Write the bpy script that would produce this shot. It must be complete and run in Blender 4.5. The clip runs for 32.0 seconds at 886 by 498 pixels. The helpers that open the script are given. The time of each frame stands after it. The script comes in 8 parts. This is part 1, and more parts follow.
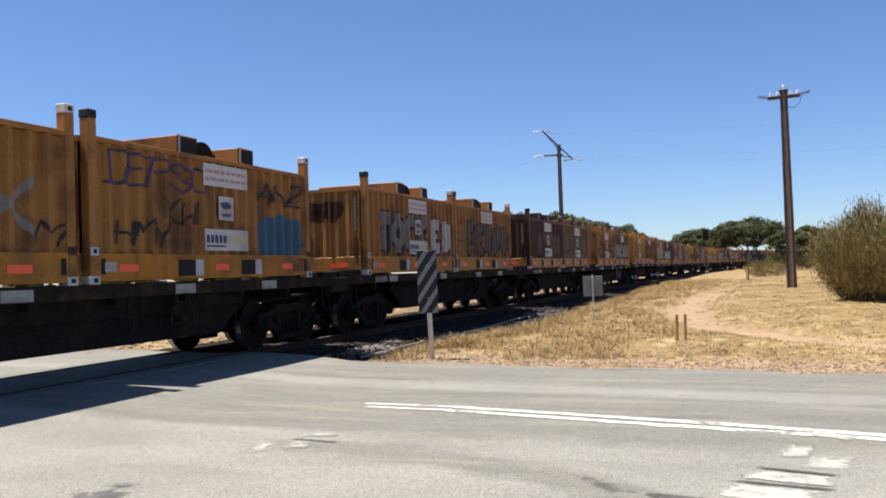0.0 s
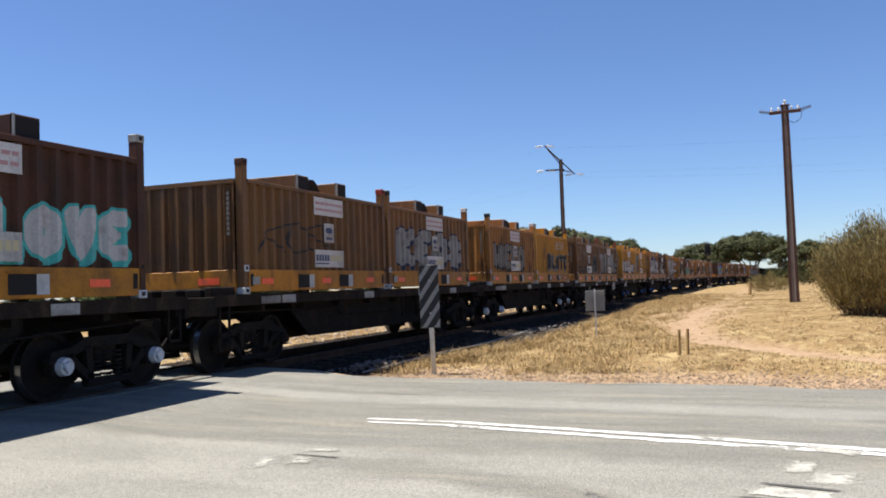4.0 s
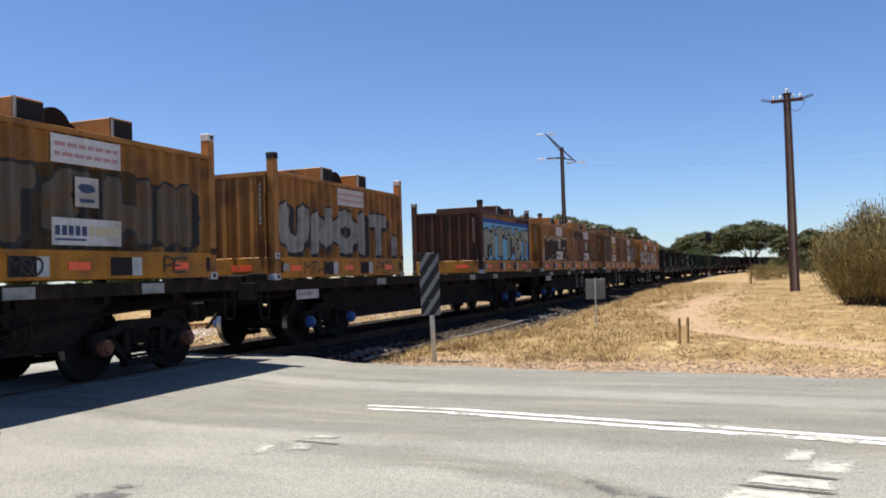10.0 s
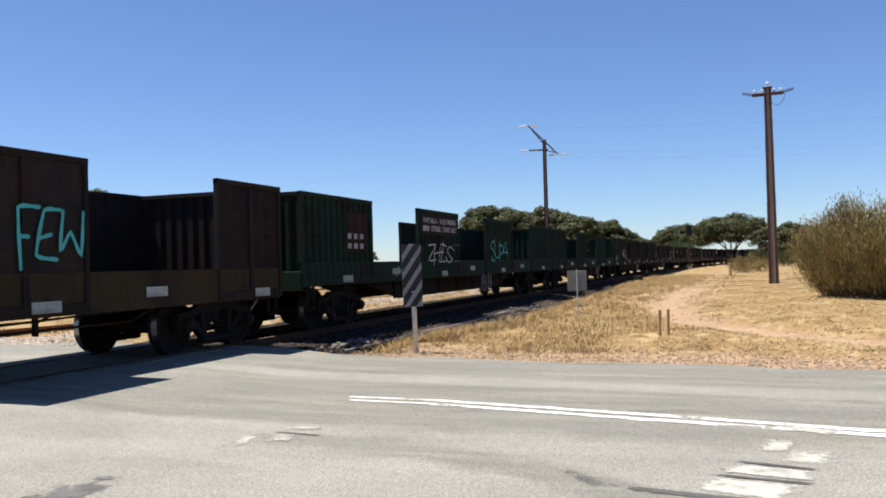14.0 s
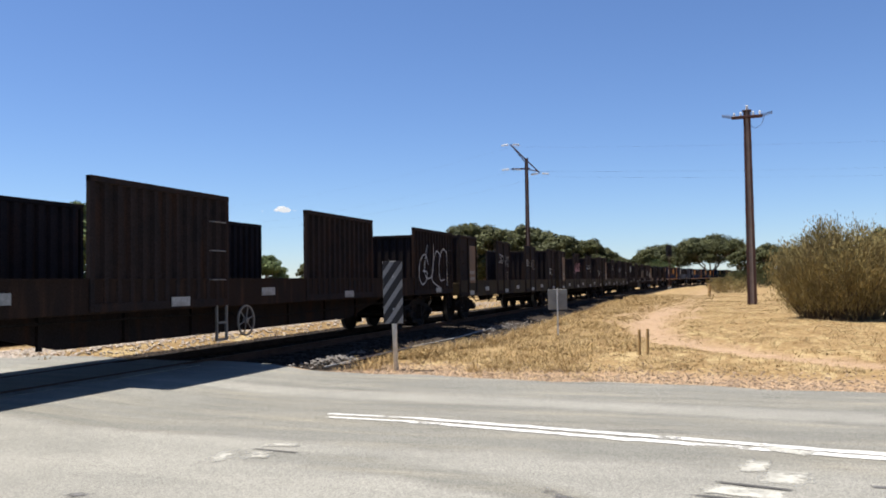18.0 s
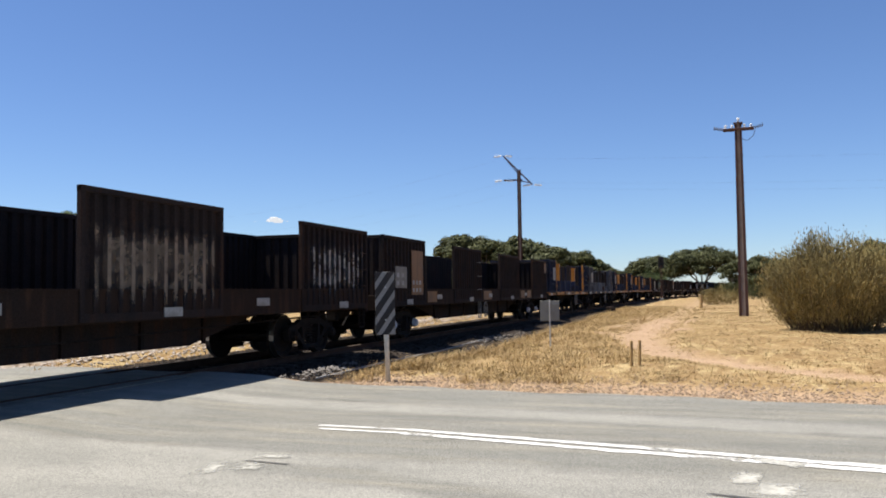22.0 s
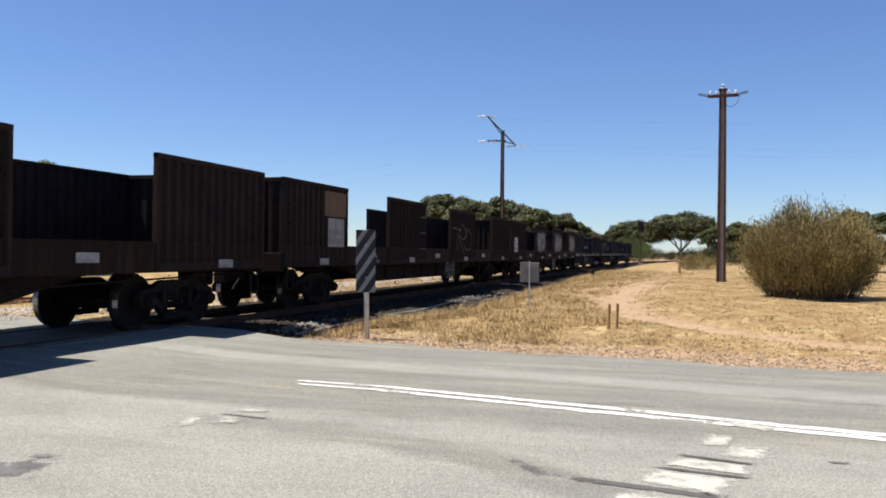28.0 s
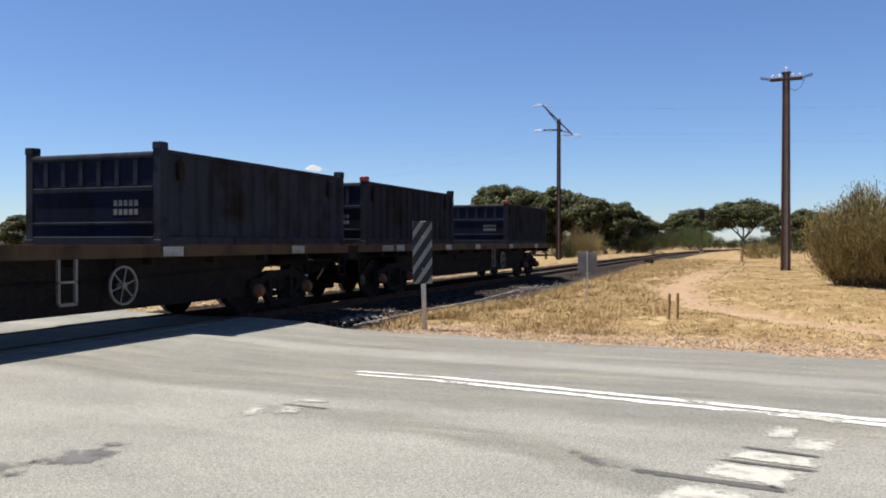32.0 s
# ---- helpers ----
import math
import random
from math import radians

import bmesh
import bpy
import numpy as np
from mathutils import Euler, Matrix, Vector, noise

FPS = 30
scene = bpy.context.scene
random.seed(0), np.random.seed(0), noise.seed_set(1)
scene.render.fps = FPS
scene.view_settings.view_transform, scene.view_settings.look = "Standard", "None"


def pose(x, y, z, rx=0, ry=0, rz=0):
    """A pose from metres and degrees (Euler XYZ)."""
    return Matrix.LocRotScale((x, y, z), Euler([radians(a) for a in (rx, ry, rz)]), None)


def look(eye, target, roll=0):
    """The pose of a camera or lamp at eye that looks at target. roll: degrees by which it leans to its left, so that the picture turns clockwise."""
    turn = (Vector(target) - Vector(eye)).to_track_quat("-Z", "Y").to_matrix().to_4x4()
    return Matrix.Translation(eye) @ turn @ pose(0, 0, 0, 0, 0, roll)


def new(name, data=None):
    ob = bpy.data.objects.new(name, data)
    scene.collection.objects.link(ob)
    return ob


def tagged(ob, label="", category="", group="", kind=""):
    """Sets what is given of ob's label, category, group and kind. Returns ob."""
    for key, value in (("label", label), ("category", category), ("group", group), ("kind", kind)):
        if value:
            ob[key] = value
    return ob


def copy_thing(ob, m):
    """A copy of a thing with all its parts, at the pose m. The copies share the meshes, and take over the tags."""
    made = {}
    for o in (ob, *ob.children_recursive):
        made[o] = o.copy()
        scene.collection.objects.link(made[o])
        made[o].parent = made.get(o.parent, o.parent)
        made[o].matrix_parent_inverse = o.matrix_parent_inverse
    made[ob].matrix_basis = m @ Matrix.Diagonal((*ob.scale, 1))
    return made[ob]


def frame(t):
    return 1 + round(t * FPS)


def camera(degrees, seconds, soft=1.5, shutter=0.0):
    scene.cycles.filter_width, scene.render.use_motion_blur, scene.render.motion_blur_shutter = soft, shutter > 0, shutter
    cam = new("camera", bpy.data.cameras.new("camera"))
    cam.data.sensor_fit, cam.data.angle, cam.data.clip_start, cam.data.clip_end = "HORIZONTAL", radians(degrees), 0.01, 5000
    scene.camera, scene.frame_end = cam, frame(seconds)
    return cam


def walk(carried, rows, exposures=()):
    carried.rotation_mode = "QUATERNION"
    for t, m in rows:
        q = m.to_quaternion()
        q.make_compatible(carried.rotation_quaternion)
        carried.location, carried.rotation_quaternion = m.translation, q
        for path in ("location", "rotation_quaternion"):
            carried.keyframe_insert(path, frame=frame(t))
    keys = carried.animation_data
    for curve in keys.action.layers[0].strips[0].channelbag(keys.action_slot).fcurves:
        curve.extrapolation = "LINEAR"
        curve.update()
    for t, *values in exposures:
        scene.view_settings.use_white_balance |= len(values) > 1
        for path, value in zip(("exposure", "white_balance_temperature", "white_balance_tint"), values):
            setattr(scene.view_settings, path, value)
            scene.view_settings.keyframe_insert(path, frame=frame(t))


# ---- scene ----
EXPOSURE = 1.05
EYE = (0.0, 0.0, 1.5)
cam = camera(56.0, 32.0, soft=1.85)


def aim(yaw, pitch, roll):
    """A pose at the standing point: yaw to the left, pitch up, roll to the right, in degrees."""
    y, p = radians(yaw), radians(pitch)
    way = Vector((-math.sin(y) * math.cos(p), math.cos(y) * math.cos(p), math.sin(p)))
    return look(EYE, Vector(EYE) + way, -roll)


walk(cam, [(t, aim(yaw, pitch, roll)) for t, yaw, pitch, roll in (
    (0, 0.00, 1.52, 1.90), (0.5, 0.21, 1.58, 1.93), (1, 0.62, 1.69, 1.98), (1.5, 0.37, 1.86, 1.94), (2, 0.27, 1.51, 1.87),
    (2.5, 0.54, 0.95, 1.80), (3, 0.47, 1.43, 1.71), (3.5, 0.20, 2.30, 1.81), (5.5, 0.07, 2.70, 2.04), (6, -0.13, 2.57, 1.75),
    (6.5, -0.23, 2.71, 1.83), (7, -0.03, 2.67, 2.12), (7.5, -0.28, 3.03, 2.07), (8, -0.54, 3.26, 1.94), (8.5, -0.47, 2.52, 1.99),
    (9, -0.13, 2.10, 1.94), (9.5, 0.05, 2.24, 1.70), (10, 0.17, 1.69, 1.71), (10.5, 0.18, 1.31, 1.59), (11, 0.12, 1.40, 1.52),
    (11.5, 0.11, 1.23, 1.48), (12, 0.10, 1.23, 1.39), (12.5, 0.09, 1.16, 1.48), (13, -0.09, 1.16, 1.47), (13.5, -0.65, 1.13, 1.35),
    (14, -1.03, 1.07, 1.54), (14.5, -1.09, 1.47, 1.52), (16.5, -1.81, 2.10, 1.29), (17, -2.18, 2.16, 0.92), (17.5, -2.38, 2.13, 0.93),
    (18, -2.34, 2.23, 0.86), (18.5, -2.14, 2.30, 0.78), (19, -2.13, 2.36, 0.94), (19.5, -2.15, 2.13, 0.97), (20, -2.02, 1.87, 0.88),
    (20.5, -1.94, 1.88, 0.91), (21, -2.08, 2.39, 0.82), (21.5, -2.38, 2.73, 0.70), (22, -2.87, 2.98, 0.73), (22.5, -3.36, 3.10, 0.47),
    (23, -3.35, 3.38, 0.23), (23.5, -3.48, 3.35, 0.44), (24, -3.70, 3.92, 0.36), (24.5, -3.70, 4.08, 0.24), (25, -3.60, 3.35, -0.06),
    (25.5, -3.76, 3.14, -0.34), (27.5, -3.98, 1.06, -0.32), (28, -4.15, 0.19, -0.61), (28.5, -4.05, -0.58, -0.83),
    (29, -3.58, -0.71, -0.86), (29.5, -3.04, -0.55, -0.73), (30, -2.55, -0.75, -0.54), (30.5, -2.05, -1.57, -0.70),
    (31, -1.63, -1.27, -0.45), (31.5, -1.42, -0.57, -0.15), (32, -0.27, -0.45, -0.02),
)], exposures=[(0, EXPOSURE), (13, EXPOSURE - 0.02), (20, EXPOSURE - 0.05), (25, EXPOSURE - 0.11), (28, EXPOSURE - 0.08), (32, EXPOSURE - 0.14)])

# ---- daylight ----
SUN = Vector((-1.31, 0.217, 3.45)).normalized()
world = bpy.data.worlds.new("sky")
scene.world = world
world.use_nodes = True
wn = world.node_tree.nodes
sky = wn.new("ShaderNodeTexSky")
sky.sky_type, sky.sun_disc = "NISHITA", False
sky.sun_elevation = math.asin(SUN.z)
sky.sun_rotation = math.atan2(SUN.x, SUN.y)
sky.altitude, sky.air_density, sky.dust_density, sky.ozone_density = 600.0, 1.0, 0.05, 4.0
tint = wn.new("ShaderNodeMix")
tint.data_type, tint.blend_type = "RGBA", "MULTIPLY"
tint.inputs[0].default_value = 1.0
tint.inputs[7].default_value = (0.88, 0.99, 1.22, 1)
world.node_tree.links.new(sky.outputs[0], tint.inputs[6])
world.node_tree.links.new(tint.outputs[2], wn["Background"].inputs[0])
wn["Background"].inputs[1].default_value = 0.055
lamp = bpy.data.lights.new("sun", "SUN")
lamp.energy, lamp.angle, lamp.color = 5.0, radians(0.5), (1.0, 0.950, 0.868)
sun = new("sun", lamp)
sun.matrix_world = look((0, 0, 60), Vector((0, 0, 60)) - SUN)


# ---- materials ----
def material(name, base, rough=0.7, metal=0.0, second=None, scale=3.0, amount=0.5, third=None, fine=40.0, grain=0.15, bump=0.0,
             bump_scale=60.0, streak=None, spec=0.4, vary=0.0, island=0.0):
    """A node material: a base colour broken by a second (patches), a third (vertical streaks) and fine grain, with a little relief."""
    m = bpy.data.materials.new(name)
    m.use_nodes = True
    nt = m.node_tree
    nd, ln = nt.nodes, nt.links
    bsdf = nd["Principled BSDF"]
    bsdf.inputs["Roughness"].default_value, bsdf.inputs["Metallic"].default_value = rough, metal
    bsdf.inputs["Specular IOR Level"].default_value = spec
    co = nd.new("ShaderNodeTexCoord")

    def mix(a, b, factor, kind="MIX"):
        n = nd.new("ShaderNodeMix")
        n.data_type, n.blend_type = "RGBA", kind
        for socket, value in ((n.inputs[6], a), (n.inputs[7], b)):
            if isinstance(value, tuple):
                socket.default_value = (*value, 1)
            else:
                ln.new(value, socket)
        if isinstance(factor, float):
            n.inputs[0].default_value = factor
        else:
            ln.new(factor, n.inputs[0])
        return n.outputs[2]

    def cloud(sc, lo, hi, detail=6.0, stretch=None):
        n = nd.new("ShaderNodeTexNoise")
        n.inputs["Scale"].default_value, n.inputs["Detail"].default_value = sc, detail
        if stretch:
            mp = nd.new("ShaderNodeMapping")
            mp.inputs["Scale"].default_value = stretch
            ln.new(co.outputs["Object"], mp.inputs[0])
            ln.new(mp.outputs[0], n.inputs["Vector"])
        else:
            ln.new(co.outputs["Object"], n.inputs["Vector"])
        r = nd.new("ShaderNodeMapRange")
        r.inputs["From Min"].default_value, r.inputs["From Max"].default_value = lo, hi
        ln.new(n.outputs["Fac"], r.inputs["Value"])
        return r.outputs[0]

    colour = base
    if second:
        colour = mix(colour, second, cloud(scale, 0.62 - 0.3 * amount, 0.78 - 0.2 * amount))
    if third:
        colour = mix(colour, third, cloud(1.0, 0.52, 0.72, 5.0, streak or (5.0, 5.0, 0.7)))
    if grain:
        g = cloud(fine, 0.3, 0.7, 3.0)
        shade = nd.new("ShaderNodeMapRange")
        shade.inputs["To Min"].default_value, shade.inputs["To Max"].default_value = 1 - grain, 1 + grain
        ln.new(g, shade.inputs["Value"])
        colour = mix(colour, shade.outputs[0], 1.0, "MULTIPLY")
    if vary:
        info = nd.new("ShaderNodeObjectInfo")
        shade = nd.new("ShaderNodeMapRange")
        shade.inputs["To Min"].default_value, shade.inputs["To Max"].default_value = 1 - vary, 1 + vary
        ln.new(info.outputs["Random"], shade.inputs["Value"])
        colour = mix(colour, shade.outputs[0], 1.0, "MULTIPLY")
    if island:
        geo = nd.new("ShaderNodeNewGeometry")
        shade = nd.new("ShaderNodeMapRange")
        shade.inputs["To Min"].default_value, shade.inputs["To Max"].default_value = 1 - island, 1 + island
        ln.new(geo.outputs["Random Per Island"], shade.inputs["Value"])
        colour = mix(colour, shade.outputs[0], 1.0, "MULTIPLY")
    if isinstance(colour, tuple):
        bsdf.inputs["Base Color"].default_value = (*colour, 1)
    else:
        ln.new(colour, bsdf.inputs["Base Color"])
    if bump:
        n = nd.new("ShaderNodeTexNoise")
        n.inputs["Scale"].default_value, n.inputs["Detail"].default_value = bump_scale, 4.0
        ln.new(co.outputs["Object"], n.inputs["Vector"])
        b = nd.new("ShaderNodeBump")
        b.inputs["Strength"].default_value, b.inputs["Distance"].default_value = bump, 0.02
        ln.new(n.outputs["Fac"], b.inputs["Height"])
        ln.new(b.outputs[0], bsdf.inputs["Normal"])
    return m


def paint(name, base, dirt=(0.10, 0.055, 0.03), amount=0.35, rough=0.55, spec=0.22):
    return material(name, base, rough, 0.0, dirt, 1.3, amount, tuple(0.55 * c + 0.2 * d for c, d in zip(base, dirt)), 30.0, 0.14, 0.10, 25.0, spec=spec, vary=0.10)


M = {
    "mustard": paint("mustard_paint", (0.300, 0.132, 0.033), (0.10, 0.043, 0.02), 0.45),
    "yellow": paint("yellow_paint", (0.40, 0.19, 0.020), amount=0.25),
    "amber": paint("amber_frame_paint", (0.38, 0.155, 0.014), (0.13, 0.062, 0.024), 0.45),
    "orange": paint("orange_paint", (0.34, 0.135, 0.020), amount=0.45),
    "ochre": paint("ochre_paint", (0.145, 0.069, 0.024), amount=0.5),
    "tan": paint("tan_paint", (0.195, 0.094, 0.035), amount=0.4),
    "brown": paint("brown_paint", (0.064, 0.0255, 0.0135), (0.030, 0.018, 0.013), 0.45),
    "rust": material("rusty_steel", (0.022, 0.0138, 0.0104), 0.85, 0.0, (0.018, 0.013, 0.011), 2.2, 0.5, (0.046, 0.025, 0.015), 35.0, 0.25, 0.2, 30.0, spec=0.08, vary=0.2),
    "dark": material("dark_rusty_steel", (0.0240, 0.0176, 0.0160), 0.85, 0.0, (0.0165, 0.0140, 0.0138), 2.0, 0.5, (0.036, 0.019, 0.0125), 35.0, 0.25, 0.2, 30.0, spec=0.08, vary=0.2),
    "green": paint("faded_green_paint", (0.012, 0.027, 0.0185), (0.018, 0.011, 0.008), 0.5, 0.8, 0.08),
    "oldolive": paint("dark_olive_sill_paint", (0.038, 0.027, 0.0135), (0.020, 0.013, 0.010), 0.45, 0.75, 0.1),
    "olive": paint("olive_brown_paint", (0.066, 0.041, 0.018), (0.026, 0.015, 0.010), 0.4, 0.7),
    "blue": paint("navy_blue_paint", (0.014, 0.018, 0.037), (0.010, 0.0075, 0.0075), 0.3, 0.75, 0.08),
    "slate": paint("slate_grey_paint", (0.0225, 0.0240, 0.0310), (0.012, 0.008, 0.006), 0.3, 0.8, 0.05),
    "slateblue": paint("faded_slate_blue_paint", (0.066, 0.071, 0.086), (0.022, 0.012, 0.010), 0.45, 0.75, 0.08),
    "grey": paint("blue_grey_paint", (0.0300, 0.0325, 0.0420), (0.014, 0.010, 0.008), 0.35, 0.8, 0.05),
    "under": material("grimy_underframe", (0.0175, 0.0152, 0.0142), 0.9, 0.0, (0.027, 0.0195, 0.0155), 2.5, 0.4, None, 30.0, 0.3, 0.2, 30.0, spec=0.06),
    "wheel": material("rolled_steel_wheel", (0.013, 0.0105, 0.0095), 0.75, 0.0, (0.022, 0.014, 0.010), 4.0, 0.4, spec=0.12),
    "tread": material("bright_tread", (0.30, 0.29, 0.28), 0.35, 1.0, grain=0.1),
    "deckband": material("worn_deck_edge", (0.023, 0.0165, 0.013), 0.8, 0.0, (0.055, 0.037, 0.027), 3.0, 0.35, (0.012, 0.009, 0.008), 30.0, 0.25, 0.1, spec=0.08),
    "white": paint("white_sheet", (0.50, 0.49, 0.48), (0.30, 0.25, 0.20), 0.35),
    "sheeting": paint("reflective_sheeting", (0.205, 0.20, 0.195), (0.12, 0.11, 0.10), 0.3),
    "offwhite": paint("dirty_white", (0.30, 0.295, 0.28), (0.12, 0.10, 0.085), 0.45),
    "galv": material("galvanised_steel", (0.50, 0.51, 0.52), 0.45, 0.6, (0.36, 0.37, 0.38), 6.0, 0.5, grain=0.1),
    "pocket": material("pale_steel", (0.42, 0.44, 0.46), 0.6, 0.1, (0.3, 0.3, 0.3), 5.0, 0.4, grain=0.1),
    # near-black colour for the shade inside openings, laid on closed faces
    "void": material("painted_recess_shade", (0.012, 0.010, 0.010), 0.9, grain=0.1),
    "black": paint("black_paint", (0.022, 0.021, 0.022), (0.05, 0.035, 0.03), 0.3),
    "red": material("red_orange_reflector", (0.85, 0.10, 0.035), 0.35, 0.0, (0.55, 0.12, 0.05), 8.0, 0.3, grain=0.1),
    "redpaint": paint("red_paint", (0.24, 0.032, 0.024)),
    "bluehub": material("blue_hub_paint", (0.022, 0.085, 0.27), 0.5, 0.0, (0.05, 0.06, 0.08), 8.0, 0.3, grain=0.1),
    "whitehub": material("pale_hub_paint", (0.55, 0.56, 0.58), 0.5, 0.0, (0.15, 0.13, 0.12), 8.0, 0.4, grain=0.1),
    "rusthub": material("rusty_hub", (0.165, 0.058, 0.032), 0.7, 0.0, (0.06, 0.03, 0.02), 8.0, 0.4, grain=0.1),
    "ink_blue": material("blue_ink", (0.03, 0.045, 0.11), 0.6, grain=0.05),
    "ink_red": material("red_ink", (0.40, 0.22, 0.22), 0.6, grain=0.05),
    "ink_grey": material("grey_ink", (0.16, 0.16, 0.17), 0.6, grain=0.05),
    "ink_yellow": material("yellow_ink", (0.46, 0.40, 0.24), 0.6, grain=0.05),
    "silver": material("silver_spray", (0.255, 0.25, 0.24), 0.6, 0.0, (0.15, 0.138, 0.122), 4.0, 0.4, None, 30.0, 0.1),
    "ash": material("ash_grey_spray", (0.18, 0.165, 0.145), 0.6, 0.0, (0.115, 0.10, 0.08), 4.0, 0.4, None, 30.0, 0.1),
    "dun": material("dun_grey_spray", (0.094, 0.074, 0.052), 0.6, 0.0, (0.115, 0.058, 0.022), 3.0, 0.6, None, 30.0, 0.15),
    "chalk": material("white_spray", (0.41, 0.405, 0.40), 0.6, 0.0, (0.27, 0.225, 0.21), 4.0, 0.3, None, 30.0, 0.1),
    "cream": material("cream_spray", (0.42, 0.38, 0.27), 0.6, 0.0, (0.42, 0.38, 0.3), 4.0, 0.3, None, 30.0, 0.1),
    "inkblack": material("black_spray", (0.018, 0.017, 0.018), 0.6, 0.0, (0.04, 0.03, 0.025), 4.0, 0.3, None, 30.0, 0.1),
    "sage": material("sage_cream_spray", (0.265, 0.285, 0.225), 0.6, 0.0, (0.19, 0.215, 0.17), 4.0, 0.35, None, 30.0, 0.1),
    "teal": material("teal_spray", (0.05, 0.36, 0.34), 0.6, 0.0, (0.08, 0.28, 0.26), 4.0, 0.3, None, 30.0, 0.1),
    "seagreen": material("sea_green_spray", (0.10, 0.24, 0.17), 0.6, 0.0, (0.065, 0.16, 0.115), 4.0, 0.3, None, 30.0, 0.1),
    "leafgreen": material("green_spray", (0.06, 0.20, 0.07), 0.6, 0.0, (0.05, 0.13, 0.05), 4.0, 0.3, None, 30.0, 0.1),
    "purple": material("purple_spray", (0.060, 0.035, 0.095), 0.6, 0.0, (0.04, 0.026, 0.06), 4.0, 0.3, None, 30.0, 0.1),
    "navy": material("navy_spray", (0.014, 0.022, 0.055), 0.6, 0.0, (0.014, 0.018, 0.04), 4.0, 0.3, None, 30.0, 0.1),
    "petrol": material("petrol_blue_spray", (0.025, 0.09, 0.15), 0.6, 0.0, (0.02, 0.06, 0.09), 4.0, 0.3, None, 30.0, 0.1),
    "royal": material("royal_blue_spray", (0.022, 0.075, 0.30), 0.6, 0.0, (0.02, 0.055, 0.2), 4.0, 0.3, None, 30.0, 0.1),
    "lightblue": material("light_blue_spray", (0.17, 0.44, 0.66), 0.6, 0.0, (0.13, 0.33, 0.5), 4.0, 0.3, None, 30.0, 0.1),
    "maroon": material("maroon_spray", (0.16, 0.03, 0.035), 0.6, 0.0, (0.1, 0.03, 0.03), 4.0, 0.3, None, 30.0, 0.1),
    "pink": material("dusty_pink_spray", (0.40, 0.17, 0.20), 0.6, 0.0, (0.28, 0.12, 0.14), 4.0, 0.3, None, 30.0, 0.1),
    "spray_red": material("red_spray", (0.30, 0.04, 0.032), 0.6, 0.0, (0.26, 0.05, 0.04), 4.0, 0.3, None, 30.0, 0.1),
    "spray_yellow": material("yellow_spray", (0.60, 0.44, 0.07), 0.6, 0.0, (0.5, 0.33, 0.06), 4.0, 0.3, None, 30.0, 0.1),
    "rail": material("rail_steel", (0.075, 0.045, 0.032), 0.9, 0.0, (0.05, 0.03, 0.022), 3.0, 0.5, grain=0.2, spec=0.04),
    "railrust": material("rusty_rail", (0.21, 0.085, 0.04), 0.85, 0.0, (0.12, 0.055, 0.03), 3.0, 0.5, grain=0.2),
    "railtop": material("polished_railhead", (0.11, 0.085, 0.065), 0.8, 0.0, grain=0.08, spec=0.05),
    "sleeper": material("weathered_sleeper", (0.055, 0.045, 0.037), 0.9, 0.0, (0.035, 0.028, 0.023), 4.0, 0.5, grain=0.25, bump=0.3, spec=0.05, vary=0.2),
    # dark stone, its colour lowered further to carry some of the train's shade
    "stone": material("shade_darkened_ballast", (0.040, 0.031, 0.025), 0.9, 0.0, (0.020, 0.016, 0.012), 5.0, 0.5, grain=0.25, spec=0.1, island=0.4),
    "pebble": material("red_gravel", (0.27, 0.20, 0.14), 0.9, 0.0, (0.15, 0.105, 0.075), 5.0, 0.5, grain=0.25, spec=0.1, island=0.35),
    "farstone": material("pale_loose_stone", (0.36, 0.31, 0.26), 0.9, 0.0, (0.25, 0.20, 0.16), 5.0, 0.5, grain=0.25, spec=0.1, island=0.3),
    "straw": material("dry_grass", (0.365, 0.272, 0.142), 0.8, 0.0, (0.225, 0.146, 0.066), 2.2, 0.5, grain=0.25, fine=6.0, spec=0.1, island=0.35),
    "brownstraw": material("brown_dry_grass", (0.330, 0.235, 0.112), 0.8, 0.0, (0.225, 0.145, 0.064), 1.6, 0.55, grain=0.3, fine=5.0, spec=0.1, island=0.45),
    "bark": material("gum_bark", (0.22, 0.18, 0.145), 0.9, 0.0, (0.12, 0.09, 0.07), 2.0, 0.5, grain=0.25),
    "leaf": material("gum_leaves", (0.064, 0.068, 0.025), 0.6, 0.0, (0.034, 0.041, 0.016), 0.35, 0.5, grain=0.25, fine=2.0, spec=0.15, island=0.35),
    "leaf_bright": material("pepper_tree_leaves", (0.120, 0.155, 0.058), 0.6, 0.0, (0.070, 0.098, 0.036), 0.6, 0.5, grain=0.3, fine=2.0, spec=0.15, island=0.3),
    "leaf_bush": material("wattle_leaves", (0.262, 0.208, 0.088), 0.8, 0.0, (0.168, 0.130, 0.058), 0.7, 0.5, grain=0.3, fine=3.0, spec=0.04, island=0.3),
    "twig": material("dry_twigs", (0.10, 0.07, 0.042), 0.9, 0.0, (0.08, 0.06, 0.045), 2.0, 0.5, grain=0.2),
    "polesteel": material("rusted_pole_steel", (0.052, 0.020, 0.014), 0.8, 0.0, (0.03, 0.014, 0.011), 1.5, 0.5, grain=0.2),
    "concrete": material("pole_concrete", (0.24, 0.19, 0.155), 0.9, 0.0, (0.17, 0.13, 0.105), 2.0, 0.5, grain=0.2, bump=0.2),
    "porcelain": material("insulator_porcelain", (0.70, 0.70, 0.69), 0.25, grain=0.05),
    "wire": material("conductor", (0.10, 0.10, 0.105), 0.5, 0.6, grain=0.05),
    "timber": material("weathered_stake", (0.30, 0.19, 0.075), 0.85, 0.0, (0.12, 0.075, 0.04), 6.0, 0.5, grain=0.25),
